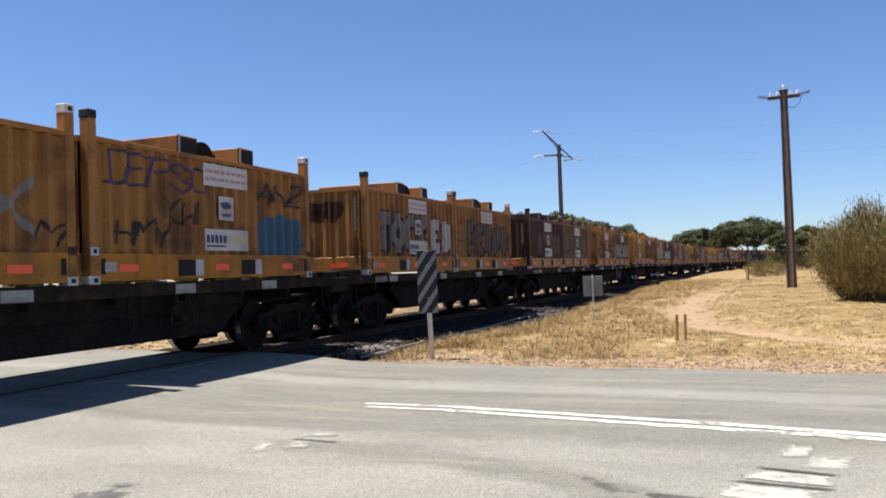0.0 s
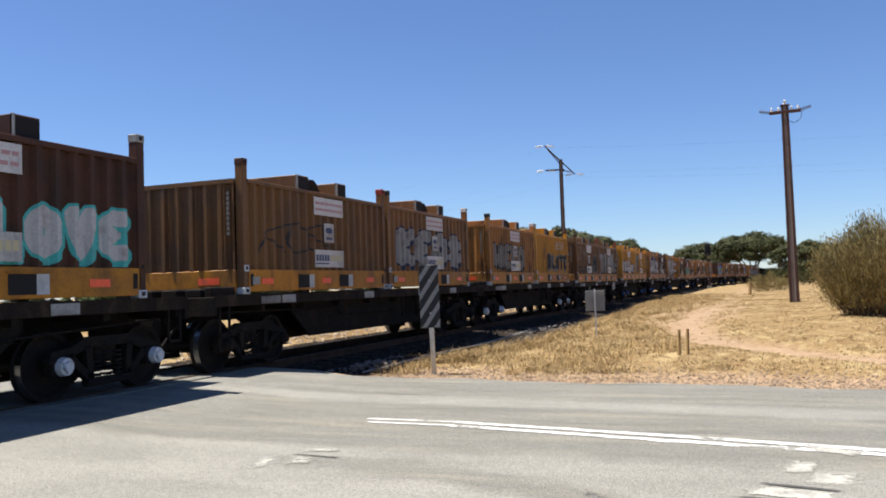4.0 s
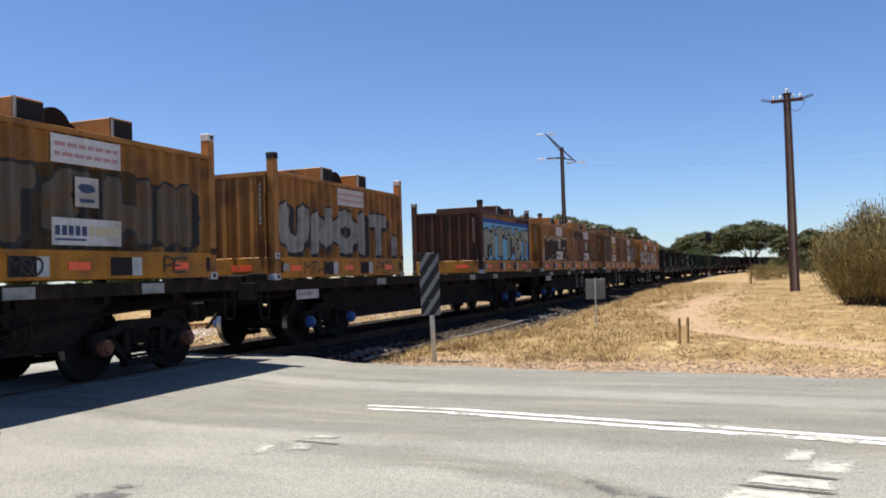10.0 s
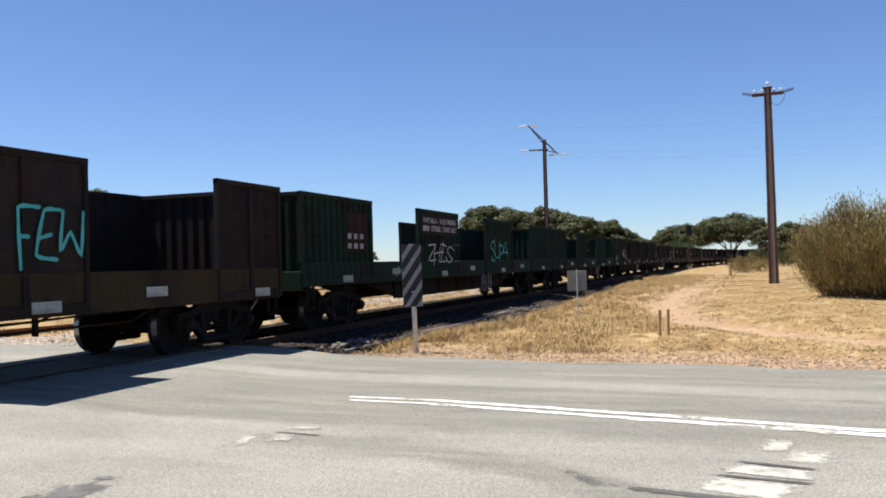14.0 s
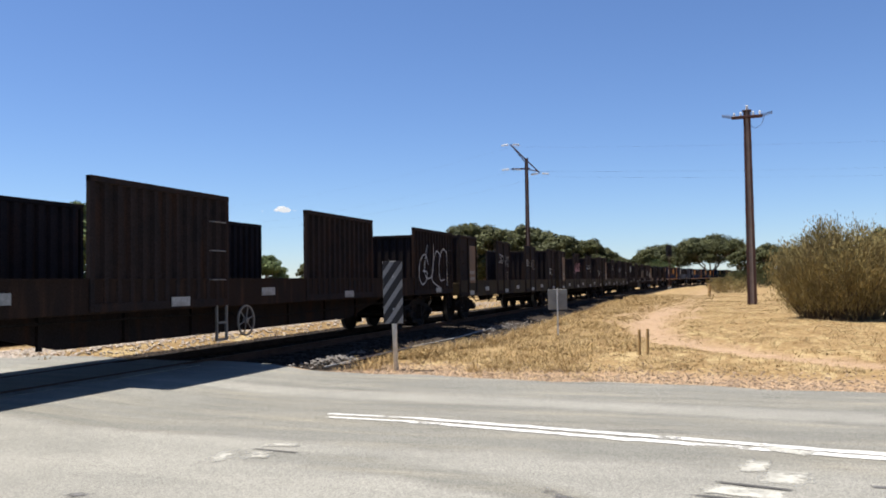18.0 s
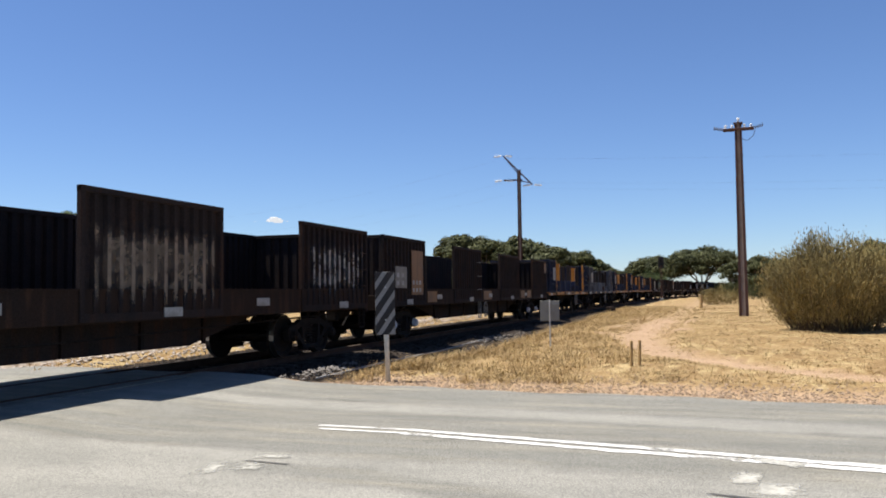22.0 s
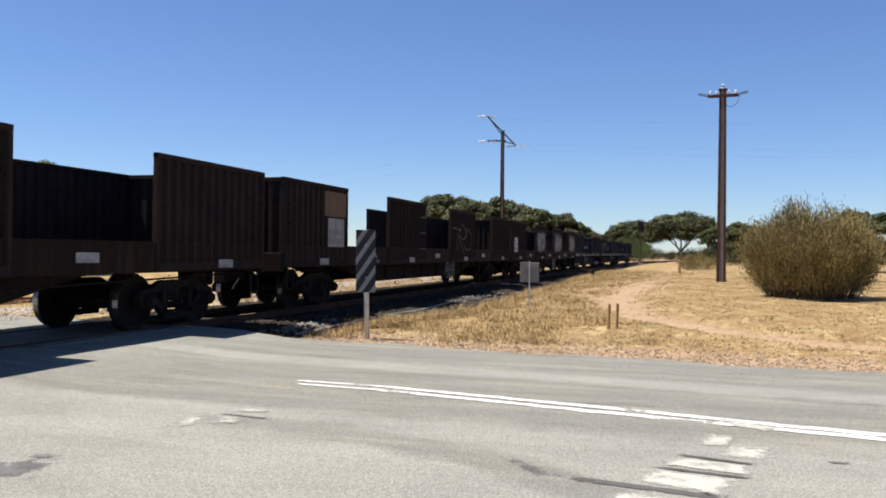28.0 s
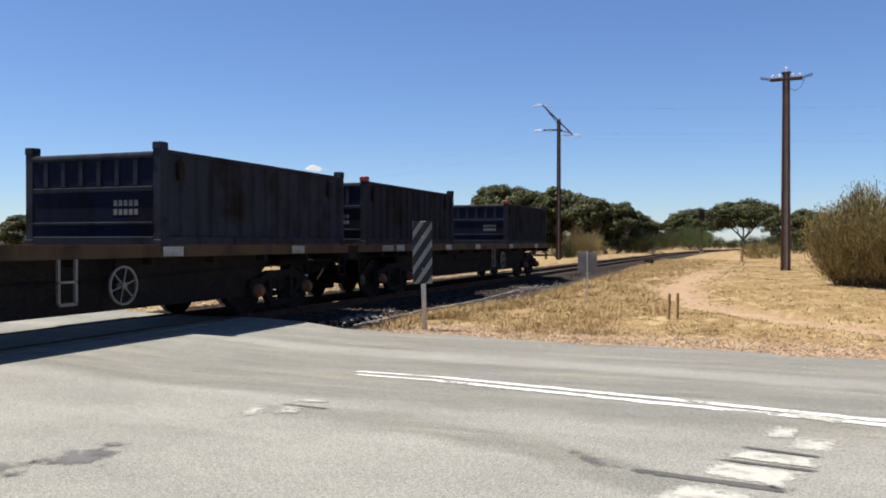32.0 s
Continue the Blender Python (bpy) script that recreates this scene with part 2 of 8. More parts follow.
    "signback": material("aluminium_sign_back", (0.20, 0.20, 0.185), 0.6, 0.1, (0.14, 0.14, 0.13), 4.0, 0.4, grain=0.1),
    "duct": material("insulator_brown", (0.07, 0.06, 0.06), 0.35, grain=0.1),
    "rubble": material("pale_rubble", (0.14, 0.126, 0.112), 0.9, 0.0, (0.16, 0.14, 0.13), 5.0, 0.5, grain=0.25),
}

M["flap"] = paint("dark_blue_flap_paint", (0.0095, 0.0125, 0.026), (0.009, 0.007, 0.006), 0.3, 0.8, 0.05)
# black base with emission: the cloud's sunlit white is a glow of its own
glow = bpy.data.materials.new("glowing_cloud")
glow.use_nodes = True
gb = glow.node_tree.nodes["Principled BSDF"]
gb.inputs["Base Color"].default_value = (0, 0, 0, 1)
gb.inputs["Emission Color"].default_value, gb.inputs["Emission Strength"].default_value = (0.93, 0.96, 1.0, 1), 0.42
M["cloud"] = glow


# ---- building blocks ----
class Shape:
    """Collects faces of one mesh."""

    def __init__(self):
        self.v, self.f, self.m = [], [], []

    def face(self, pts, mat=0):
        n = len(self.v)
        self.v.extend(pts)
        self.f.append(tuple(range(n, n + len(pts))))
        self.m.append(mat)

    def grid(self, pts, faces, mat=0):
        n = len(self.v)
        self.v.extend(pts)
        self.f.extend(tuple(n + i for i in f) for f in faces)
        self.m.extend([mat] * len(faces))

    def box(self, x0, x1, y0, y1, z0, z1, mat=0, chamfer=0.0):
        if chamfer:
            c = chamfer
            ring = [(x0 + c, y0), (x1 - c, y0), (x1, y0 + c), (x1, y1 - c), (x1 - c, y1), (x0 + c, y1), (x0, y1 - c), (x0, y0 + c)]
            small = [(x0 + c, y0 + c), (x1 - c, y0 + c), (x1 - c, y0 + c), (x1 - c, y1 - c), (x1 - c, y1 - c), (x0 + c, y1 - c), (x0 + c, y1 - c), (x0 + c, y0 + c)]
            pts = [(x, y, z0) for x, y in small] + [(x, y, z0 + c) for x, y in ring] + [(x, y, z1 - c) for x, y in ring] + [(x, y, z1) for x, y in small]
            faces = [(8 * k + i, 8 * k + (i + 1) % 8, 8 * k + 8 + (i + 1) % 8, 8 * k + 8 + i) for k in range(3) for i in range(8)]
            faces += [(7, 5, 3, 1), (24 + 1, 24 + 3, 24 + 5, 24 + 7)]
            self.grid(pts, faces, mat)
            return self
        pts = [(x, y, z) for z in (z0, z1) for x, y in ((x0, y0), (x1, y0), (x1, y1), (x0, y1))]
        self.grid(pts, [(3, 2, 1, 0), (4, 5, 6, 7), (0, 1, 5, 4), (1, 2, 6, 5), (2, 3, 7, 6), (3, 0, 4, 7)], mat)
        return self

    def tube(self, a, b, r0, r1=None, n=8, mat=0, caps=True):
        a, b = Vector(a), Vector(b)
        r1 = r0 if r1 is None else r1
        d = (b - a).normalized()
        u = d.orthogonal().normalized()
        w = d.cross(u)
        pts = []
        for p, r in ((a, r0), (b, r1)):
            for i in range(n):
                t = 2 * math.pi * i / n
                pts.append(tuple(p + r * (math.cos(t) * u + math.sin(t) * w)))
        faces = [(i, (i + 1) % n, n + (i + 1) % n, n + i) for i in range(n)]
        if caps:
            faces += [tuple(range(n - 1, -1, -1)), tuple(range(n, 2 * n))]
        self.grid(pts, faces, mat)
        return self

    def pipe(self, pts, r, n=6, mat=0):
        pts = [Vector(p) for p in pts]
        rows = []
        u = (pts[1] - pts[0]).orthogonal().normalized()
        for i, p in enumerate(pts):
            d = (pts[min(i + 1, len(pts) - 1)] - pts[max(i - 1, 0)]).normalized()
            u = (u - d * u.dot(d)).normalized()
            w = d.cross(u)
            rows += [tuple(p + r * (math.cos(6.2832 * k / n) * u + math.sin(6.2832 * k / n) * w)) for k in range(n)]
        faces = [(i * n + k, i * n + (k + 1) % n, (i + 1) * n + (k + 1) % n, (i + 1) * n + k) for i in range(len(pts) - 1) for k in range(n)]
        faces += [tuple(range(n - 1, -1, -1)), tuple((len(pts) - 1) * n + k for k in range(n))]
        self.grid(rows, faces, mat)
        return self

    def prism(self, outline, y0, y1, mat=0):
        """An outline in x and z, extruded along y."""
        n = len(outline)
        pts = [(x, y0, z) for x, z in outline] + [(x, y1, z) for x, z in outline]
        self.grid(pts, [(i, (i + 1) % n, n + (i + 1) % n, n + i) for i in range(n)] + [tuple(range(n - 1, -1, -1)), tuple(range(n, 2 * n))], mat)
        return self

    def ring(self, centre, r0, r1, y0, y1, n=20, mat=0):
        """A flat ring about the y axis."""
        cx, cz = centre
        pts = []
        for y, r in ((y0, r0), (y0, r1), (y1, r1), (y1, r0)):
            pts += [(cx + r * math.cos(2 * math.pi * i / n), y, cz + r * math.sin(2 * math.pi * i / n)) for i in range(n)]
        self.grid(pts, [(k * n + i, k * n + (i + 1) % n, ((k + 1) % 4) * n + (i + 1) % n, ((k + 1) % 4) * n + i) for k in range(4) for i in range(n)], mat)
        return self


def mesh_of(shape, mats, name, smooth=False):
    me = bpy.data.meshes.new(name)
    me.from_pydata(shape.v, [], shape.f)
    for m in mats:
        me.materials.append(M[m] if isinstance(m, str) else m)
    me.polygons.foreach_set("material_index", shape.m)
    if smooth:
        me.polygons.foreach_set("use_smooth", [True] * len(me.polygons))
    me.update()
    return me


def part(name, shape, mats, parent=None, label="", smooth=False, at=None):
    """Links a shape (or a mesh that is already there) as one object under its thing."""
    mats = mats if isinstance(mats, (list, tuple)) else [mats]
    me = shape if isinstance(shape, bpy.types.Mesh) else mesh_of(shape, mats, name, smooth)
    ob = new(name, me)
    if parent:
        ob.parent = parent
    if at is not None:
        ob.matrix_basis = at
    if label:
        ob["label"] = label
    return ob


def thing(name, label, category, group="", kind="", at=None):
    ob = new(name)
    ob.empty_display_size = 0.2
    tagged(ob, label, category, group, kind)
    if at is not None:
        ob.matrix_basis = at
    return ob


# ---- the line of the track ----
HEADING = radians(20.75)
ALONG = Vector((math.sin(HEADING), math.cos(HEADING), 0))
RIGHT = Vector((math.cos(HEADING), -math.sin(HEADING), 0))
TRACK = 9.75          # the track's centre line passes this far to the left of the standing point
RAIL = 0.14           # height of the rail tops
BEND, RADIUS, TURN = 100.0, 540.0, 0.42


def spot(s, left=0.0, z=0.0):
    """A place s metres along the line through the standing point, and so far to its left."""
    return ALONG * s - RIGHT * left + Vector((0, 0, z))


def line_at(s, off=0.0, z=0.0):
    """Place and heading of the track at s; off: to the left of its centre."""
    if s <= BEND:
        return spot(s, TRACK + off, z), 0.0
    a = min((s - BEND) / RADIUS, TURN)
    fwd, side = BEND + RADIUS * math.sin(a), RADIUS * (1 - math.cos(a))
    rest = max(0.0, (s - BEND) - TURN * RADIUS)
    fwd, side = fwd + rest * math.cos(a), side + rest * math.sin(a)
    return spot(fwd + off * math.sin(a), TRACK - side + off * math.cos(a), z), a


def on_track(s, off=0.0, z=RAIL):
    p, a = line_at(s, off, z)
    return pose(p.x, p.y, p.z, 0, 0, 90 - math.degrees(HEADING + a))


def local(p):
    """s and left of a place."""
    return p[0] * ALONG.x + p[1] * ALONG.y, -(p[0] * RIGHT.x + p[1] * RIGHT.y)


def travelled(t):
    """How far the train has gone at t."""
    return 19.7496 * t - 1.62208 * t ** 2 / 32 + 5.50801 * t ** 3 / 32 ** 2 - 3.50561 * t ** 4 / 32 ** 3 + 0.427976 * t ** 5 / 32 ** 4


# ---- ground ----
def step(a, b, x):
    t = min(1.0, max(0.0, (x - a) / (b - a)))
    return t * t * (3 - 2 * t)


def road_edge(left):
    """Where, along the line, the far edge of the sealed road lies."""
    base = 12.15 + 0.10 * left if left < 3 else 12.45 + 0.12 * (left - 3)
    return base + 0.10 * math.sin(1.7 * left) + 0.06 * math.sin(4.3 * left + 1)


LANE = ((13.0, -4.0), (15.5, -2.0), (17.5, -0.4), (19.3, 0.9), (23.0, 1.8), (27.0, 2.35), (36.0, 2.3), (50.0, 1.9), (80.0, 1.6), (3000.0, 1.6))


def lane_mid(s):
    """Where the wheel-worn dirt lane runs, to the left of the standing point."""
    if s <= LANE[0][0]:
        return LANE[0][1]
    for (a, la), (b, lb) in zip(LANE, LANE[1:]):
        if s <= b:
            return la + (lb - la) * (s - a) / (b - a)
    return LANE[-1][1]


BANK = ((12.0, 6.2), (13.6, 5.8), (15.7, 5.6), (17.2, 5.3), (19.0, 5.0), (22.0, 5.0), (30.0, 5.3), (40.0, 5.7), (60.0, 6.1), (100.0, 6.3))


def bank_edge(s):
    """Where the grassy verge breaks off towards the stony ditch beside the track."""
    if s >= 100:
        p, _ = line_at(s, -3.45)
        return local(p)[1]
    for (a, la), (b, lb) in zip(BANK, BANK[1:]):
        if s <= b:
            k = max(0.0, (s - a) / (b - a))
            return la + (lb - la) * k + 0.22 * noise.noise((s * 0.9, 2.0, 0.0)) + 0.12 * noise.noise((s * 2.7, 7.0, 0.0))
    return BANK[-1][1]


def ground_z(s, left):
    n = noise.noise((s * 0.35, left * 0.35, 0.0)) * 0.05 + noise.noise((s * 1.4, left * 1.4, 3.0)) * 0.02
    off = step(road_edge(left), road_edge(left) + 1.6, s)
    back = step(-5, -9, s)
    z = max(off, back) * (0.09 + n) - 0.022
    crossing = step(5.6, 8.4, left) * 0.115
    z += crossing * (1 - off)
    bed = step(7.0, 7.8, left) * (1 - step(12.9, 13.7, left))
    z = z * (1 - bed * off) + bed * off * -0.19
    z -= off * step(13, 24, left) * 0.40
    z += off * step(30, 60, s) * (1 - step(5, 8, left)) * 0.05
    if s > 12 and 2.0 < left < 9.0:
        e = bank_edge(s)
        z -= off * step(e - 0.1, e + 0.75, left) * (1 - step(7.8, 8.6, left)) * 0.36
    if 14 < s < 90 and -4 < left < 5:
        z -= 0.07 * off * (1 - step(0.5, 1.3, abs(left - lane_mid(s)))) * (1 - step(60, 90, s))
    return z


def spread(lo, hi, dense_lo, dense_hi, fine, growth):
    out, x = [], dense_lo
    while x < dense_hi:
        out.append(x)
        x += fine
    d, up = fine, []
    while x < hi:
        up.append(x)
        d *= growth
        x += d
    d, x, down = fine, dense_lo - fine, []
    while x > lo:
        down.append(x)
        d *= growth
        x -= d
    return down[::-1] + out + up


def soil(s, left):
    """How bare the ground is: 0 dry grass, 1 red dirt."""
    edge = road_edge(left)
    shoulder = 1 - step(edge + 0.5, edge + 1.7, s)
    mid = lane_mid(s)
    half = 0.95 + 0.5 * step(24, 33, s)
    lane = (1 - step(half * 0.5, half * 1.5, abs(left - mid + 0.7 * noise.noise((s * 0.5, left, 8.0))))) * step(13.0, 14.5, s) * (1 - 0.45 * step(38, 50, s)) * (1 - step(90, 160, s))
    ruts = 0.78 + 0.22 * math.cos((left - mid) * 4)
    bed = step(6.5, 7.2, left) * (1 - step(12.0, 13.4, left)) * 0.75
    if s > 13 and 2.0 < left < 9.0:
        bed = max(bed, 0.7 * step(bank_edge(s) + 0.1, bank_edge(s) + 0.5, left))
    back = step(-3, -7, s) + step(14, 30, left) * 0.15
    return max(shoulder * 0.72, lane * ruts * 0.9, bed, back)


def sheet_material(name, layers, attribute, bump, bump_scale, rough=0.9, flecks=(), contrast=(0.66, 1.32), speck_scale=45.0):
    """Ground-like material: two colour pairs mixed by a mesh attribute whose border is broken by noise."""
    m = bpy.data.materials.new(name)
    m.use_nodes = True
    nd, ln = m.node_tree.nodes, m.node_tree.links
    bsdf = nd["Principled BSDF"]
    bsdf.inputs["Roughness"].default_value = rough
    bsdf.inputs["Specular IOR Level"].default_value = 0.12
    co = nd.new("ShaderNodeTexCoord")

    def fog(scale, lo, hi, detail=7.0, stretch=(1, 1, 1)):
        mp = nd.new("ShaderNodeMapping")
        mp.inputs["Scale"].default_value = stretch
        ln.new(co.outputs["Object"], mp.inputs[0])
        n = nd.new("ShaderNodeTexNoise")
        n.inputs["Scale"].default_value, n.inputs["Detail"].default_value, n.inputs["Roughness"].default_value = scale, detail, 0.65
        ln.new(mp.outputs[0], n.inputs["Vector"])
        r = nd.new("ShaderNodeMapRange")
        r.inputs["From Min"].default_value, r.inputs["From Max"].default_value = lo, hi
        ln.new(n.outputs["Fac"], r.inputs["Value"])
        return r.outputs[0], n.outputs["Fac"]

    def mix(a, b, f):
        n = nd.new("ShaderNodeMix")
        n.data_type = "RGBA"
        for socket, value in ((n.inputs[6], a), (n.inputs[7], b)):
            if isinstance(value, tuple):
                socket.default_value = (*value, 1)
            else:
                ln.new(value, socket)
        ln.new(f, n.inputs[0])
        return n.outputs[2]

    (a0, a1, a_scale, a_stretch), (b0, b1, b_scale, b_stretch) = layers
    low = mix(a0, a1, fog(a_scale, 0.35, 0.65, 7.0, a_stretch)[0])
    for tone, scale, lo, hi, stretch in flecks:
        low = mix(low, tone, fog(scale, lo, hi, 6.0, stretch)[0])
    high = mix(b0, b1, fog(b_scale, 0.35, 0.65, 7.0, b_stretch)[0])
    at = nd.new("ShaderNodeAttribute")
    at.attribute_name = attribute
    add = nd.new("ShaderNodeMath")
    add.operation = "MULTIPLY_ADD"
    add.inputs[1].default_value = 0.9
    ln.new(fog(2.2, 0.0, 1.0)[1], add.inputs[0])
    ln.new(at.outputs["Fac"], add.inputs[2])
    r = nd.new("ShaderNodeMapRange")
    r.inputs["From Min"].default_value, r.inputs["From Max"].default_value = 0.65, 1.2
    ln.new(add.outputs[0], r.inputs["Value"])
    colour = mix(low, high, r.outputs[0])
    speck = nd.new("ShaderNodeMapRange")
    speck.inputs["From Min"].default_value, speck.inputs["From Max"].default_value = 0.3, 0.7
    speck.inputs["To Min"].default_value, speck.inputs["To Max"].default_value = contrast
    ln.new(fog(speck_scale, 0, 1, 2.0)[1], speck.inputs["Value"])
    mul = nd.new("ShaderNodeMix")
    mul.data_type, mul.blend_type = "RGBA", "MULTIPLY"
    mul.inputs[0].default_value = 1.0
    ln.new(colour, mul.inputs[6])
    ln.new(speck.outputs[0], mul.inputs[7])
    ln.new(mul.outputs[2], bsdf.inputs["Base Color"])
    b = nd.new("ShaderNodeBump")
    b.inputs["Strength"].default_value, b.inputs["Distance"].default_value = bump, 0.03
    ln.new(fog(bump_scale, 0, 1, 5.0)[1], b.inputs["Height"])
    ln.new(b.outputs[0], bsdf.inputs["Normal"])
    return m


def sheet(name, ss, ls, height, tone, mat, attribute, label, category):
    """A sheet in the line's own axes (x along, y left)."""
    verts = [(s, l, height(s, l)) for s in ss for l in ls]
    n = len(ls)
    faces = [(i * n + j, (i + 1) * n + j, (i + 1) * n + j + 1, i * n + j + 1) for i in range(len(ss) - 1) for j in range(n - 1)]
    me = bpy.data.meshes.new(name)
    me.from_pydata(verts, [], faces)
    me.materials.append(mat)
    me.attributes.new(attribute, "FLOAT", "POINT").data.foreach_set("value", [tone(v[0], v[1]) for v in verts])
    me.polygons.foreach_set("use_smooth", [True] * len(faces))
    ob = new(name, me)
    ob.matrix_basis = pose(0, 0, 0, 0, 0, 90 - math.degrees(HEADING))
    return tagged(ob, label, category, kind="structure")


LINE = pose(0, 0, 0, 0, 0, 90 - math.degrees(HEADING))
earth = sheet_material("dry_paddock", (((0.255, 0.170, 0.077), (0.178, 0.108, 0.046), 0.55, (1, 1, 1)), ((0.340, 0.238, 0.150), (0.262, 0.172, 0.104), 1.6, (1, 1, 1))), "soil", 0.7, 14.0,
                       flecks=(((0.345, 0.258, 0.130), 1.1, 0.52, 0.60, (0.5, 1.8, 1)), ((0.195, 0.126, 0.060), 2.2, 0.55, 0.64, (1, 1, 1)), ((0.34, 0.255, 0.128), 6.0, 0.54, 0.62, (1, 1, 1)), ((0.165, 0.105, 0.050), 9.0, 0.60, 0.68, (1, 1, 1))), contrast=(0.6, 1.35))
sheet("ground", spread(-900, 2600, 10.5, 34, 0.35, 1.16), spread(-1600, 1600, -8, 15, 0.35, 1.16), ground_z, soil, earth, "soil",
      "dry straw-coloured grassland with bare red dirt patches", "ground")


def dust(s, left):
    """0: grey sealed surface, 1: bleached or dusted."""
    near = 1 - step(6.9, 7.7, s)
    band = step(9.25, 9.7, s - 0.1 * left) * (1 - step(10.0, 10.5, s - 0.1 * left)) * 0.75
    far_lane = step(5.0, 7.0, left) * 0.35
    arc = math.hypot(s - 1.1, (left - 3.9) * 1.0)
    tyre = (1 - step(0.06, 0.34, abs(arc - 5.35))) * step(-1.6, 1.0, left) * (1 - step(3.6, 4.6, left))
    lane = (1 - step(0.1, 0.5, abs(s - 7.05 - 0.08 * left))) * 0.35
    return max(0.0, max(near * 0.9, band, far_lane) - 1.15 * tyre - lane)


bitumen = sheet_material("bleached_asphalt", (((0.144, 0.140, 0.123), (0.185, 0.180, 0.159), 1.4, (1.6, 0.35, 1)), ((0.254, 0.244, 0.214), (0.204, 0.197, 0.174), 1.1, (1.2, 0.5, 1))), "dust", 0.5, 90.0, 0.85,
                         flecks=(((0.250, 0.228, 0.180), 1.2, 0.46, 0.80, (2.4, 0.3, 1)), ((0.095, 0.088, 0.077), 1.1, 0.60, 0.74, (2.0, 0.3, 1))), contrast=(0.55, 1.48), speck_scale=75.0)
R_S = [-7 + 0.3 * i for i in range(46)] + [6.8 + 0.14 * i for i in range(42)]
R_L = [-70, -50, -35, -25, -18, -13, -9] + [-6 + 0.4 * i for i in range(52)] + [16, 19, 24, 32, 45, 60]


def road_z(s, left):
    return ground_z(min(s, road_edge(left)), left) + 0.016 + 0.01 * step(7.9, 6, abs(s - 3))


rv = [(s if s < 11.5 else 11.5 + (s - 11.5) * (road_edge(l) - 11.5) / (12.54 - 11.5), l) for s in R_S for l in R_L]
n_l = len(R_L)
me = bpy.data.meshes.new("road")
me.from_pydata([(s, l, road_z(s, l)) for s, l in rv], [], [(i * n_l + j, (i + 1) * n_l + j, (i + 1) * n_l + j + 1, i * n_l + j + 1) for i in range(len(R_S) - 1) for j in range(n_l - 1)])
me.materials.append(bitumen)
me.attributes.new("dust", "FLOAT", "POINT").data.foreach_set("value", [dust(s, l) for s, l in rv])
road = new("road", me)
road.matrix_basis = LINE
tagged(road, "sun-bleached grey asphalt road with dust and worn tyre paths", "road", kind="structure")


def worn_paint(name, base, wear, gaps):
    """Road paint that lets the asphalt through where it has worn off."""
    m = material(name, base, 0.75, 0.0, tuple(0.6 * c for c in base), wear, 0.4, None, 60.0, 0.15, spec=0.15)
    nd, ln = m.node_tree.nodes, m.node_tree.links
    co = nd.new("ShaderNodeTexCoord")
    n = nd.new("ShaderNodeTexNoise")
    n.inputs["Scale"].default_value, n.inputs["Detail"].default_value, n.inputs["Roughness"].default_value = wear, 8.0, 0.72
    ln.new(co.outputs["Object"], n.inputs["Vector"])
    at = nd.new("ShaderNodeAttribute")
    at.attribute_name = "cover"
    add = nd.new("ShaderNodeMath")
    ln.new(n.outputs["Fac"], add.inputs[0])
    ln.new(at.outputs["Fac"], add.inputs[1])
    r = nd.new("ShaderNodeMapRange")
    r.inputs["From Min"].default_value, r.inputs["From Max"].default_value = 0.85 + gaps, 1.05 + gaps
    ln.new(add.outputs[0], r.inputs["Value"])
    ln.new(r.outputs[0], nd["Principled BSDF"].inputs["Alpha"])
    return m


def covered(ob, values):
    """How much of the paint is left at each point."""
    ob.data.attributes.new("cover", "FLOAT", "POINT").data.foreach_set("value", values)


M["roadpaint"] = worn_paint("worn_road_paint", (0.52, 0.51, 0.48), 6.0, 0.09)
M["barpaint"] = worn_paint("worn_cream_road_paint", (0.37, 0.358, 0.315), 7.0, 0.085)
M["tar"] = worn_paint("dark_tar_seal", (0.082, 0.078, 0.073), 6.0, 0.08)
M["stain"] = worn_paint("oily_stain", (0.125, 0.120, 0.117), 4.0, 0.15)


def marking(name, mat, strips, label, worn=()):
    """Flat paint on the road; each strip is a row of (s, left, half width) along its middle, worn a list of (left, reach)."""
    sh = Shape()
    for row in strips:
        pts = []
        for k, (s, l, h) in enumerate(row):
            a, b = row[max(0, k - 1)], row[min(len(row) - 1, k + 1)]
            d = Vector((b[0] - a[0], b[1] - a[1])).normalized()
            j = 0.4 * h * (noise.noise((s * 5, l * 5, 1)) + noise.noise((s * 17, l * 17, 2)))
            pts.append(((s - d.y * (h + j), l + d.x * (h + j)), (s + d.y * (h - j), l - d.x * (h - j))))
        for (a, b), (c, e) in zip(pts, pts[1:]):
            sh.face([(x, y, road_z(x, y) + 0.006) for x, y in (a, b, e, c)])
    ob = part(name, sh, mat)
    ob.matrix_basis = LINE
    covered(ob, [0.75 - 0.2 * max([0.0] + [min(1.0, 2.4 * max(0.0, 1 - abs(v[1] - l) / r)) for l, r in worn]) for v in sh.v])
    return tagged(ob, label, "road marking", kind="structure")


def run(a, b, half, n=24):
    return [(a[0] + (b[0] - a[0]) * i / n, a[1] + (b[1] - a[1]) * i / n, half) for i in range(n + 1)]


